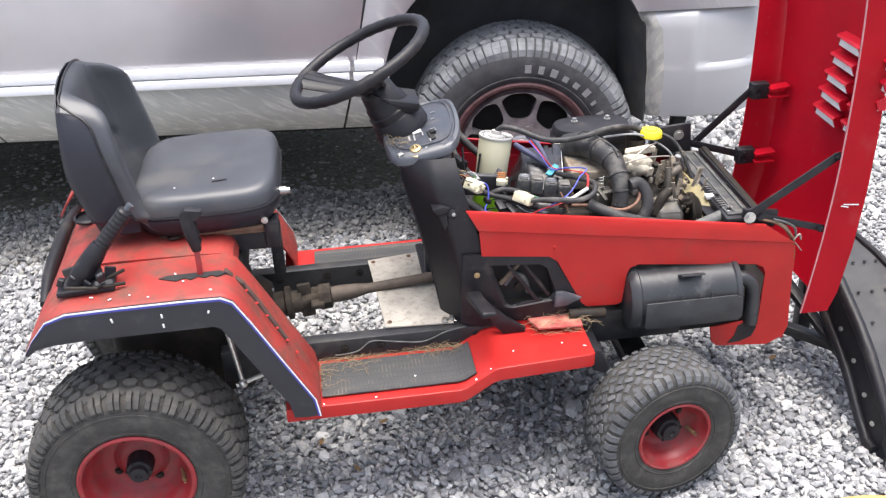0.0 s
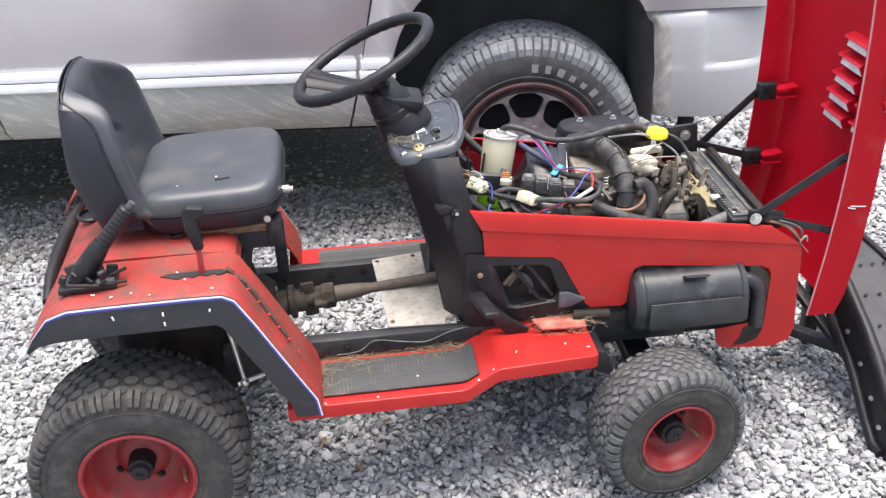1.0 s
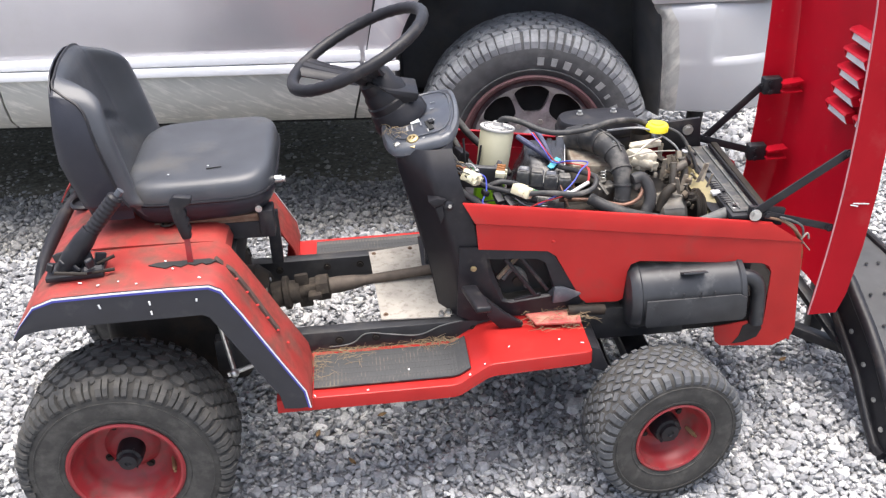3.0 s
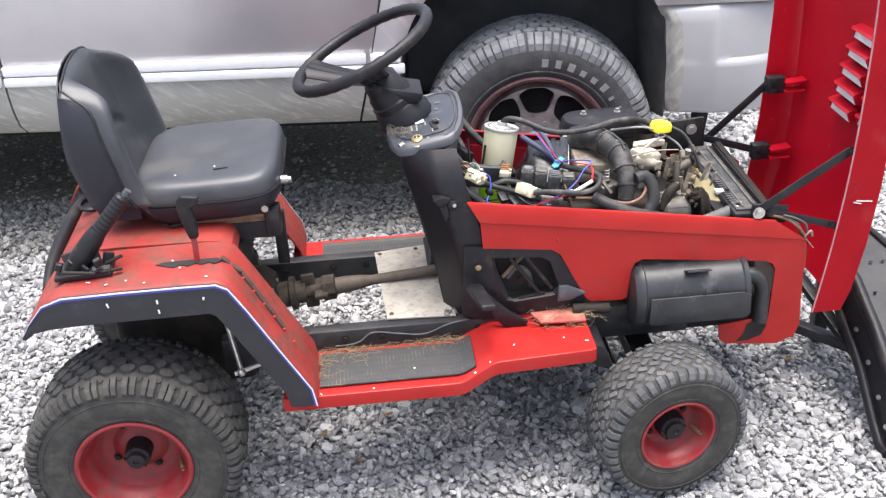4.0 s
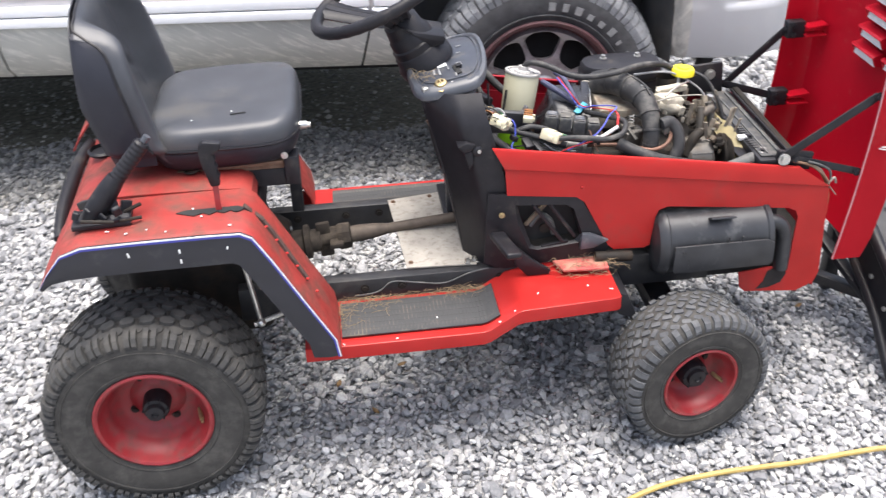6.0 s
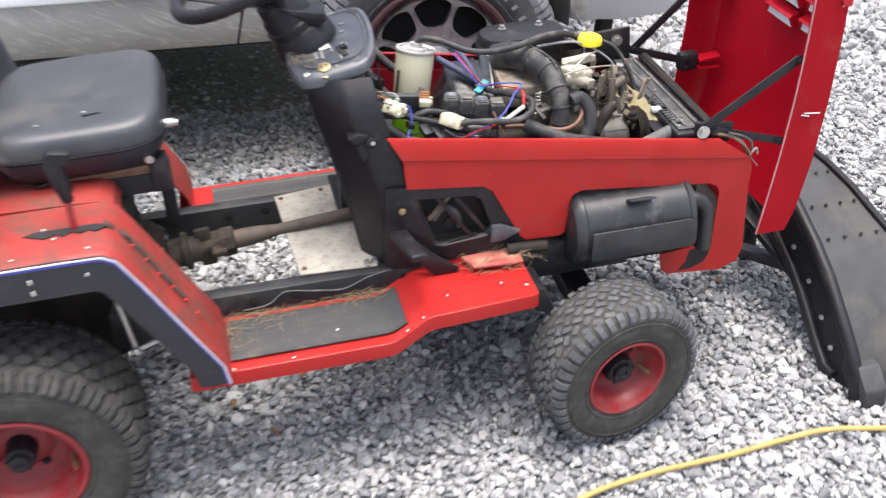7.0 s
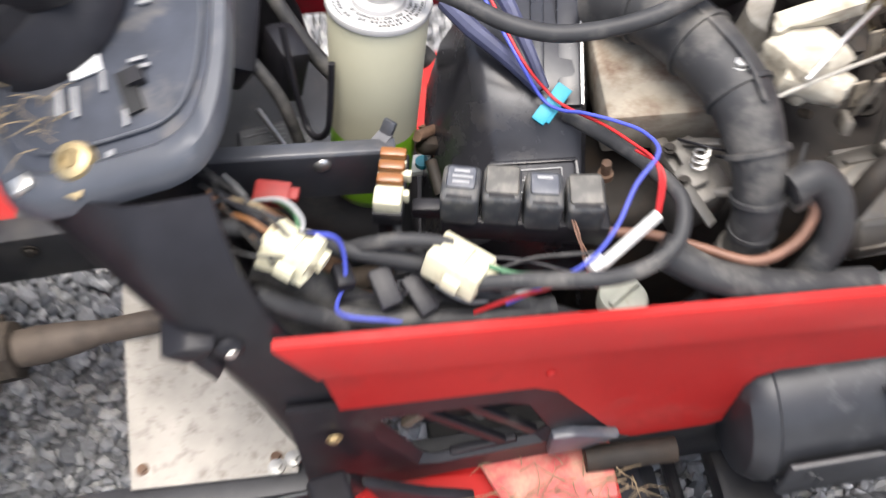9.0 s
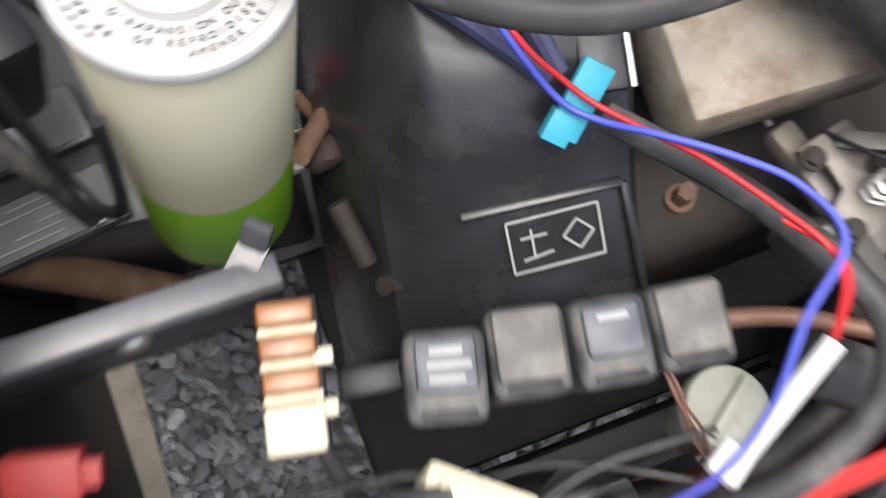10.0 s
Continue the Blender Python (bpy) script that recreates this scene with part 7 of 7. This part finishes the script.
box(bm, (1.300, 0.000, 0.755), (0.080, 0.018, 0.016), (0, 0, 8), bevel=0.004)
rod(bm, (1.262, -0.01, 0.742), (1.262, -0.01, 0.760), 0.007, 10)
box(bm, (1.302, -0.055, 0.722), (0.03, 0.024, 0.024), (10, 20, 40), bevel=0.005)
rod(bm, (1.255, -0.048, 0.735), (1.300, -0.070, 0.728), 0.012, 14)
roughen(bm, 0.0045, 90)
part("thermostat_housing", bm, material("chalky_alloy", (0.40, 0.37, 0.30), 0.85, grain=0.3, scale=40, dirt=(0.14, 0.11, 0.075), dirt_amount=0.42, dirt_scale=30, bump=0.3, bump_scale=120), tractor, "chalky white thermostat housing")

# pulleys, brackets and grime round the fan
bm = BM()
lathe(bm, [(0, 0), (0.055, 0), (0.060, 0.006), (0.050, 0.012), (0.060, 0.018), (0.055, 0.024), (0, 0.024)], 32, along((1.395, -0.02, 0.575), (1.43, -0.02, 0.575)))
lathe(bm, [(0, 0), (0.035, 0), (0.040, 0.006), (0.032, 0.012), (0.040, 0.018), (0.035, 0.024), (0, 0.024)], 28, along((1.395, -0.12, 0.63), (1.43, -0.12, 0.63)))
part("pulley", bm, GREASE, tractor, "rusty pulleys at the fan")
for pts, r, mat in (([(1.345, -0.10, 0.63), (1.35, -0.085, 0.70), (1.352, -0.075, 0.735)], 0.009, ALLOY), ([(1.385, -0.07, 0.63), (1.386, -0.06, 0.70), (1.38, -0.05, 0.735)], 0.010, ALLOY),
                    ([(1.352, -0.08, 0.718), (1.385, -0.06, 0.722)], 0.011, ALLOY), ([(1.30, -0.14, 0.64), (1.32, -0.13, 0.68), (1.34, -0.12, 0.69)], 0.012, GREASE), ([(1.40, 0.03, 0.66), (1.41, 0.02, 0.72)], 0.008, STEEL)):
    hose("alternator_arm", pts, r, mat, tractor, n=10)
bm = BM()
lathe(bm, [(0, 0), (0.040, 0), (0.048, 0.01), (0.048, 0.06), (0.040, 0.07), (0, 0.07)], 28, along((1.30, -0.115, 0.62), (1.37, -0.11, 0.625)))
alternator = part("alternator", bm, ALLOY, tractor, "grimy alloy alternator")
for k in range(10):
    a = 2 * math.pi * k / 10
    bm = BM()
    box(bm, (1.337, -0.1125 + 0.047 * math.cos(a), 0.622 + 0.047 * math.sin(a)), (0.05, 0.006, 0.006), (math.degrees(a), 0, 0))
    part("fin", bm, ALLOY, alternator)
rng = random.Random(11)
for k in range(60):
    c = (rng.uniform(1.27, 1.43), rng.uniform(-0.16, 0.12), rng.uniform(0.61, 0.712))
    bm = BM()
    if k % 3:
        box(bm, c, (rng.uniform(0.010, 0.030), rng.uniform(0.006, 0.014), rng.uniform(0.006, 0.016)), (rng.uniform(0, 60), rng.uniform(0, 60), rng.uniform(0, 90)), bevel=0.003)
    else:
        bolt(bm, c, (rng.uniform(-0.6, 0.6), rng.uniform(-1, 0.2), 1), rng.uniform(0.006, 0.010), 0.014)
    part("engine_fitting", bm, (GREASE, ALLOY_DARK, GRIME)[k % 3], tractor, "small grimy engine fitting")
for k in range(14):
    x, y, z = rng.uniform(1.325, 1.425), rng.uniform(-0.13, 0.06), rng.uniform(0.665, 0.700)
    bm = BM()
    strip(bm, (x, y, z), (x + rng.uniform(-0.015, 0.015), y + rng.uniform(-0.02, 0.02), z + rng.uniform(0.025, 0.060)), rng.uniform(0.007, 0.013), 0.003, (rng.uniform(-1, 1), 1, 0), 0.001)
    part("dusty_bracket", bm, DUSTED, tractor, "tan dust-caked bracket", smooth=0)
bm = BM()
rows = []
for a in np.linspace(-0.9, 0.9, 12):
    rows.append([(1.415, -0.02 + 0.15 * math.sin(a) * 1.1, 0.50 + 0.14 * math.cos(a)), (1.46, -0.02 + 0.16 * math.sin(a) * 1.1, 0.50 + 0.15 * math.cos(a))])
sheet(bm, rows, 0.004)
part("fan_shroud", bm, SHROUD, tractor, "olive plastic fan shroud")
bm = BM()
prism(bm, [(-0.19, 0.40), (0.17, 0.40), (0.17, 0.60), (0.10, 0.636), (-0.02, 0.642), (-0.12, 0.625), (-0.19, 0.58)], "x", 1.455, 1.462, bevel=0.002)
part("fan_guard", bm, SHROUD, tractor, "olive plastic fan guard")
bm = BM()
for k in range(9):
    box(bm, (1.448, -0.165 + 0.012 * k, 0.612), (0.03, 0.004, 0.03), bevel=0.001)
box(bm, (1.449, -0.115, 0.628), (0.034, 0.115, 0.004), bevel=0.001)
part("fan_grille", bm, PLASTIC, tractor, "black slotted grille at the fan")

# radiator
bm = BM()
box(bm, (1.500, 0.0, 0.495), (0.055, 0.41, 0.27), bevel=0.005)
box(bm, (1.500, 0.0, 0.636), (0.082, 0.42, 0.020), (0, 2, 0), bevel=0.006)
radiator = part("radiator", bm, BLACK, tractor, "dusty black radiator")
bm = BM()
box(bm, (1.498, 0.0, 0.6485), (0.060, 0.39, 0.004), (0, 2, 0), bevel=0.0015)
part("radiator_top", bm, RELAY, radiator, "dusty grey radiator top plate")
for k in range(11):
    bm = BM()
    box(bm, (1.472, -0.150 + 0.012 * k, 0.6515), (0.022, 0.004, 0.003), (0, 2, 0), bevel=0.0008)
    part("radiator_slat", bm, PLASTIC, radiator, smooth=0)
for x, w in ((1.488, 0.004), (1.516, 0.005)):
    bm = BM()
    strip(bm, (x, -0.185, 0.652), (x, 0.18, 0.652), w, 0.005, bevel=0.001)
    part("radiator_ridge", bm, HOSE_GREY, radiator, smooth=0)
bm = BM()
strip(bm, (1.553, -0.205, 0.640), (1.553, 0.205, 0.648), 0.018, 0.018, bevel=0.005)
part("radiator_rail", bm, GREASE, radiator, "brown dusty rail before the radiator")
bm = BM()
strip(bm, (1.535, -0.19, 0.655), (1.535, 0.19, 0.655), 0.006, 0.008, bevel=0.002)
part("radiator_seal", bm, PLASTIC, radiator)
for y in (-0.17, -0.09, 0.03, 0.14):
    one_bolt("radiator_screw", (1.48, y, 0.651), (0, 0, 1), 0.005, 0.005, PLASTIC, radiator)
bm = BM()
box(bm, (1.462, -0.085, 0.648), (0.022, 0.018, 0.010), (0, 0, 5), bevel=0.002)
part("white_clip", bm, LABEL_WHITE, radiator, "white clip on the radiator")
hose("radiator_hose", [(1.30, -0.200, 0.610), (1.36, -0.195, 0.615), (1.43, -0.175, 0.625), (1.485, -0.155, 0.632), (1.515, -0.145, 0.630)], 0.016, HOSE_GREY, tractor, "dusty grey radiator hose", n=14)
bm = BM()
lathe(bm, [(0.0185, -0.006), (0.021, -0.006), (0.021, 0.006), (0.0185, 0.006)], 20, along((1.485, -0.155, 0.632), (1.515, -0.145, 0.630)))
box(bm, (1.480, -0.172, 0.646), (0.016, 0.012, 0.012), (0, 0, 25), bevel=0.002)
part("hose_clamp", bm, STEEL, tractor, "bright hose clamp")
bm = BM()
box(bm, (1.455, 0.205, 0.685), (0.115, 0.012, 0.085), (0, -4, 0), bevel=0.002)
part("hinge_plate", bm, BLACK, tractor, "black steel hinge plate")
one_bolt("hinge_bolt", (1.475, 0.198, 0.70), (0, -1, 0), 0.010, 0.008, STEEL, tractor)
one_bolt("hinge_bolt", (1.512, -0.224, 0.652), (0, -1, 0), 0.010, 0.010, STEEL, tractor)
bm = BM()
box(bm, (1.545, -0.205, 0.640), (0.09, 0.012, 0.045), (0, 8, 0), bevel=0.002)
part("hinge_plate", bm, BLACK, tractor, "black steel hinge plate")
hose("hood_wire", [(1.54, -0.215, 0.64), (1.585, -0.222, 0.628), (1.615, -0.228, 0.605), (1.635, -0.225, 0.575), (1.64, -0.215, 0.545)], 0.0035, RUST, tractor, "loose brown hood wire")
bm = BM()
rod(bm, (1.635, -0.215, 0.548), (1.636, -0.212, 0.515), 0.008, 10)
part("lamp_socket", bm, STEEL, tractor, "bare lamp socket")
# filler with yellow cap
bm = BM()
lathe(bm, [(0.018, 0.68), (0.018, 0.745), (0.026, 0.755), (0.026, 0.776)], 24, pose(1.297, 0.036, 0))
part("filler_neck", bm, GREASE, tractor, "dark filler neck")
bm = BM()
lathe(bm, [(0.022, 0.772), (0.029, 0.774), (0.029, 0.785), (0.026, 0.790), (0.016, 0.791), (0.015, 0.794), (0.0, 0.794)], 28, pose(1.297, 0.036, 0.004, 0, 3, 0))
part("filler_cap", bm, YELLOW, tractor, "yellow plastic filler cap")
bm = BM()
lathe(bm, [(0, 0.60), (0.035, 0.60), (0.04, 0.66), (0.032, 0.70), (0, 0.705)], 24, pose(1.300, 0.06, 0))
part("header_tank", bm, CHALK, tractor, "chalky header tank")
hose("vacuum_hose", [(1.36, 0.045, 0.780), (1.395, 0.02, 0.765), (1.42, -0.01, 0.72), (1.43, -0.03, 0.68)], 0.0045, HOSE, tractor)
# air cleaner
def oblong(f, x0=1.100, x1=1.318, y0=0.085, y1=0.205):
    cx, cy, hx, hy = (x0 + x1) / 2, (y0 + y1) / 2, (x1 - x0) / 2 * f, (y1 - y0) / 2 * f
    return [(cx + hx * math.copysign(abs(math.cos(a)) ** 0.55, math.cos(a)), cy + hy * math.copysign(abs(math.sin(a)) ** 0.75, math.sin(a))) for a in np.linspace(0, 2 * math.pi, 40, endpoint=False)]


bm = BM()
sheet(bm, [[(x, y, z) for x, y in oblong(f)] for f, z in ((0.90, 0.68), (0.95, 0.69), (0.96, 0.718), (0.985, 0.721), (0.985, 0.732), (0.96, 0.735), (0.955, 0.742))], 0.003, closed_u=True)
air = part("air_cleaner", bm, PLASTIC, tractor, "black oblong air cleaner", smooth=40)
bm = BM()
rows = [[(x, y, z) for x, y in oblong(f)] for f, z in ((0.97, 0.740), (1.0, 0.744), (1.0, 0.754), (0.96, 0.760), (0.95, 0.772), (0.90, 0.780), (0.6, 0.784), (0.3, 0.785), (0.01, 0.785))]
sheet(bm, rows, 0.0, closed_u=True)
part("lid", bm, PLASTIC, air, "matt black lid with a step", smooth=30)
for x in (1.165, 1.255):
    one_bolt("lid_nut", (x, 0.155, 0.784), (0, 0, 1), 0.006, 0.010, STEEL, air)
# blue taped bundle behind the relays
bm = BM()
tube(bm, [(0.985, 0.06, 0.775), (1.005, 0.03, 0.768), (1.03, 0.0, 0.758), (1.052, -0.03, 0.746)], [0.007, 0.008, 0.007, 0.005], 10, smooth=5)
tube(bm, [(1.02, 0.075, 0.79), (1.035, 0.045, 0.785), (1.045, 0.01, 0.77), (1.056, -0.03, 0.748)], [0.006, 0.007, 0.006, 0.004], 10, smooth=5)
part("wire_wrap", bm, CLOTH_BLUE, tractor, "wires wrapped in blue-grey tape")

# pedal, faded plate and rod over the footboard
bm = BM()
box(bm, (0.828, -0.312, 0.537), (0.038, 0.118, 0.016), (-3, 6, 11), bevel=0.006, seg=3)
rod(bm, (0.83, -0.262, 0.535), (0.84, -0.25, 0.49), 0.009, 10)
part("brake_pedal", bm, PLASTIC, tractor, "black brake pedal")
bm = BM()
prism(bm, [(0.846, 0.515), (0.872, 0.488), (0.905, 0.455), (0.948, 0.424), (0.945, 0.413), (0.890, 0.413), (0.862, 0.446)], "y", -0.262, -0.250, bevel=0.003)
part("pedal_arm", bm, BLACK, tractor, "black pedal arm")
bm = BM()
prism(bm, [(0.957, -0.230), (0.976, -0.278), (1.085, -0.284), (1.090, -0.224)], "z", 0.424, 0.431, bevel=0.002)
part("faded_plate", bm, material("faded_pink_paint", (0.45, 0.085, 0.075), 0.6, grain=0.2, scale=25, dirt=(0.42, 0.33, 0.22), dirt_amount=0.35, dirt_scale=25), tractor, "faded red plate with dry grass")
bm = BM()
rod(bm, (1.060, -0.245, 0.440), (1.150, -0.248, 0.436), 0.013, 18)
part("stub_pipe", bm, GREASE, tractor, "grey-black stub pipe")
bm = BM()
prism(bm, [(1.075, 0.400), (1.120, 0.385), (1.15, 0.31), (1.10, 0.33)], "y", -0.34, -0.22, bevel=0.003)
part("board_bracket", bm, BLACK, tractor, "black footboard bracket")
hose("bowden_cable", [(0.475, -0.229, 0.380), (0.50, -0.227, 0.379), (0.534, -0.226, 0.385), (0.568, -0.225, 0.408), (0.63, -0.225, 0.399), (0.694, -0.225, 0.391), (0.753, -0.225, 0.413), (0.802, -0.226, 0.423)], 0.0021, HOSE_GREY, tractor, "grey control cable on the frame rail", n=7)

# ---- plough blade before the tractor ----
plough = thing("snow_plough", "worn black steel snow plough blade lying on gravel", "snow plough", (1.885, -0.13, 0), 0)
PROFILE = [(-0.338, 0.0), (-0.325, 0.055), (-0.285, 0.10), (-0.23, 0.148), (-0.135, 0.225), (-0.06, 0.268), (0.0, 0.295), (0.07, 0.328), (0.16, 0.352), (0.30, 0.37)]


def blade_point(u, y, z):
    return (-0.005 + u * (0.17 + 0.25 * (0.37 - z)) - 0.16 * u * y, y, z)


bm = BM()
sheet(bm, [[blade_point(u, y, z) for u in np.linspace(0, 1, 10)] for y, z in PROFILE], 0.006)
blade = part("blade", bm, PLOW, plough, "scuffed black plough blade sheet", smooth=40)
bm = BM()
sheet(bm, [[blade_point(0, y, z), blade_point(0, y + 0.035 * (1 if z < 0.3 else 0.3), max(z - 0.045, 0.0) if z > 0.05 else z)] for y, z in PROFILE], 0.008)
part("end_flange", bm, PLOW, blade, "black curved end flange")
bm = BM()
tube(bm, [blade_point(-0.02, y - 0.004, z + 0.002) for y, z in PROFILE], 0.017, 12)
part("edge_bead", bm, PLASTIC, blade, "black rubber edge bead")
bm = BM()
tube(bm, [blade_point(1.0, y, z + 0.004) for y, z in PROFILE], 0.010, 10)
part("edge_bead", bm, PLASTIC, blade, "black rubber edge bead")
bm = BM()
tube(bm, [blade_point(-0.08, y + 0.055, max(z - 0.10, 0.012)) for y, z in PROFILE[1:]], 0.015, 12)
part("rib", bm, BLACK, blade, "black curved rib")
bm = BM()
sheet(bm, [[blade_point(lerp(-0.07, -0.012, q), y + lerp(0.055, 0.012, q), max(z - lerp(0.105, 0.022, q), 0.0)) for q in (0, 0.5, 1)] for y, z in PROFILE[1:]], 0.006)
part("end_plate", bm, BLACK, blade, "black end plate in the shade of the blade")
bm = BM()
prism(bm, [(-0.385, 0.0), (-0.27, 0.0), (-0.27, 0.075), (-0.33, 0.085), (-0.375, 0.045)], "x", blade_point(-0.03, -0.33, 0.0)[0], blade_point(0.16, -0.33, 0.0)[0], bevel=0.006)
part("wear_shoe", bm, PLOW, blade, "scuffed black wear shoe at the blade's foot")
for u in (0.18, 0.40, 0.62, 0.84):
    for y, z in ((-0.06, 0.270), (0.03, 0.311), (0.13, 0.346)):
        bm = BM()
        x, yy, zz = blade_point(u + 0.02 * (y > 0), y, z)
        lathe(bm, [(0, 0.0035), (0.0045, 0.0035), (0.005, 0.002)], 12, pose(x, yy, zz + 0.002))
        part("bolt_hole", bm, DARK, blade, "dark bolt hole")
for y, z in ((-0.20, 0.150), (-0.12, 0.205), (-0.26, 0.10), (-0.03, 0.25)):
    x, yy, zz = blade_point(-0.045, y + 0.030, z - 0.030)
    one_bolt("end_bolt", (x - 0.006, yy, zz), (-1, -0.4, 0.2), 0.0048, 0.005, STEEL, blade)
bm = BM()
strip(bm, blade_point(0.0, 0.31, 0.375), blade_point(1.0, 0.31, 0.375), 0.03, 0.03, bevel=0.006)
part("top_bar", bm, BLACK, plough, "black top bar")
bm = BM()
strip(bm, (-0.36, 0.30, 0.20), (0.02, 0.05, 0.12), 0.035, 0.03, bevel=0.004)
strip(bm, (-0.12, 0.30, 0.30), (0.02, -0.05, 0.10), 0.035, 0.02, bevel=0.004)
strip(bm, (0.0, 0.25, 0.02), (0.0, 0.25, 0.34), 0.04, 0.04, (1, 0, 0), 0.004)
part("push_arm", bm, BLACK, plough, "black push arms to the blade")

# ---- yellow cord on the gravel ----
bm = BM()
CORD_PTS = [(0.70, -0.84, 0.013), (0.86, -0.74, 0.014), (1.0, -0.665, 0.016), (1.14, -0.605, 0.014), (1.28, -0.585, 0.016), (1.40, -0.582, 0.018), (1.50, -0.577, 0.015), (1.62, -0.566, 0.014), (1.74, -0.565, 0.017), (1.86, -0.590, 0.014), (2.05, -0.64, 0.016), (2.4, -0.70, 0.014), (2.9, -0.66, 0.014)]
tube(bm, CORD_PTS, 0.0065, 8, smooth=8)
tagged(part("extension_cord", bm, CORD, label=""), "yellow extension cord lying loose on the gravel", "extension cord")

# ---- dry grass and seed husks on the tractor ----
rng = random.Random(5)


def straw(name, count, spots, label, length=(0.015, 0.06), r=0.0005):
    verts, faces = [], []
    for k in range(count):
        x0, x1, y0, y1, z = spots[k % len(spots)]
        p = Vector((rng.uniform(x0, x1), rng.uniform(y0, y1), z + rng.uniform(0.0, 0.008)))
        a = rng.uniform(0, 6.28)
        L = rng.uniform(*length)
        bend = rng.uniform(-0.5, 0.5)
        prev = None
        for i in range(4):
            q = p + Vector((math.cos(a + bend * i / 3) * L * i / 3, math.sin(a + bend * i / 3) * L * 0.6 * i / 3, 0.006 * math.sin(i) * rng.uniform(0, 1.5)))
            w = r * (1.2 - 0.25 * i)
            s = Vector((-math.sin(a), math.cos(a), 0)) * w
            ring = [tuple(q + s), tuple(q - s), tuple(q + Vector((0, 0, w * 1.6)))]
            b = len(verts)
            verts.extend(ring)
            if prev is not None:
                for e in range(3):
                    faces.append((prev + e, prev + (e + 1) % 3, b + (e + 1) % 3, b + e))
            prev = b
    return tagged(raw(name, verts, faces, STRAW), label, "dry grass", kind="stuff")


straw("dry_grass", 250, [(0.42, 0.80, -0.262, -0.225, 0.366), (0.42, 0.56, -0.32, -0.22, 0.371), (0.46, 0.80, -0.250, -0.225, 0.368), (0.42, 0.46, -0.36, -0.24, 0.371), (0.70, 0.80, -0.256, -0.225, 0.372), (0.50, 0.78, -0.248, -0.225, 0.368)], "dry brown grass lying on the footboard")
straw("dry_grass", 90, [(0.95, 1.09, -0.28, -0.225, 0.432), (0.97, 1.10, -0.30, -0.26, 0.416), (0.99, 1.11, -0.285, -0.26, 0.432)], "dry brown grass on the faded plate")
straw("dry_grass", 26, [(0.64, 0.69, -0.10, -0.06, 0.868), (0.655, 0.70, -0.12, -0.07, 0.872)], "wisp of dry grass on the dash", (0.015, 0.04))
bits = [(-0.02, -0.40, 0.712), (0.02, -0.415, 0.712), (0.06, -0.405, 0.712), (0.15, -0.34, 0.716), (0.17, -0.375, 0.716), (0.23, -0.415, 0.712), (0.10, -0.42, 0.712), (0.562, -0.397, 0.367), (0.661, -0.339, 0.373), (0.836, -0.392, 0.408), (0.900, -0.340, 0.4145), (1.022, -0.329, 0.4155), (1.073, -0.350, 0.4155), (0.800, -0.398, 0.386), (0.44, -0.402, 0.367), (0.236, -0.120, 0.836), (0.150, -0.152, 0.835)]
for x, y, z in bits:
    bm = BM()
    box(bm, (x, y, z), (rng.uniform(0.004, 0.009), rng.uniform(0.0025, 0.0045), 0.0025), (rng.uniform(-10, 10), rng.uniform(-10, 10), rng.uniform(0, 180)), bevel=0.001)
    tagged(part("bird_dropping", bm, LABEL_WHITE), "dried white speck on the tractor", "speck", "white specks")
for x, z, h in ((0.022, 0.677, 0.011), (0.125, 0.676, 0.010), (0.125, 0.652, 0.010), (0.222, 0.675, 0.007)):
    bm = BM()
    box(bm, (x, -0.4445, z), (0.004, 0.002, h), (0, rng.uniform(-15, 15), 0), bevel=0.0008)
    tagged(part("bird_dropping", bm, LABEL_WHITE), "dried white streak on the black fender skirt", "speck", "white specks")
for x, y, a in ((1.769, 0.044, 20), (0.411, -0.106, 70), (0.501, -0.231, 130), (0.588, -0.047, 10)):
    bm = BM()
    sheet(bm, [[(0.014 * u, w * 0.0065 * (1 - u * u), 0.003 * w * w + 0.002 * u * u) for w in (-1, -0.5, 0, 0.5, 1)] for u in np.linspace(-0.98, 0.98, 9)], 0.0006)
    tagged(part("dead_leaf", bm, LEAF, at=pose(x, y, 0.013, 8, -10, a)), "small brown dead leaf on the gravel", "leaf", "dead leaves")
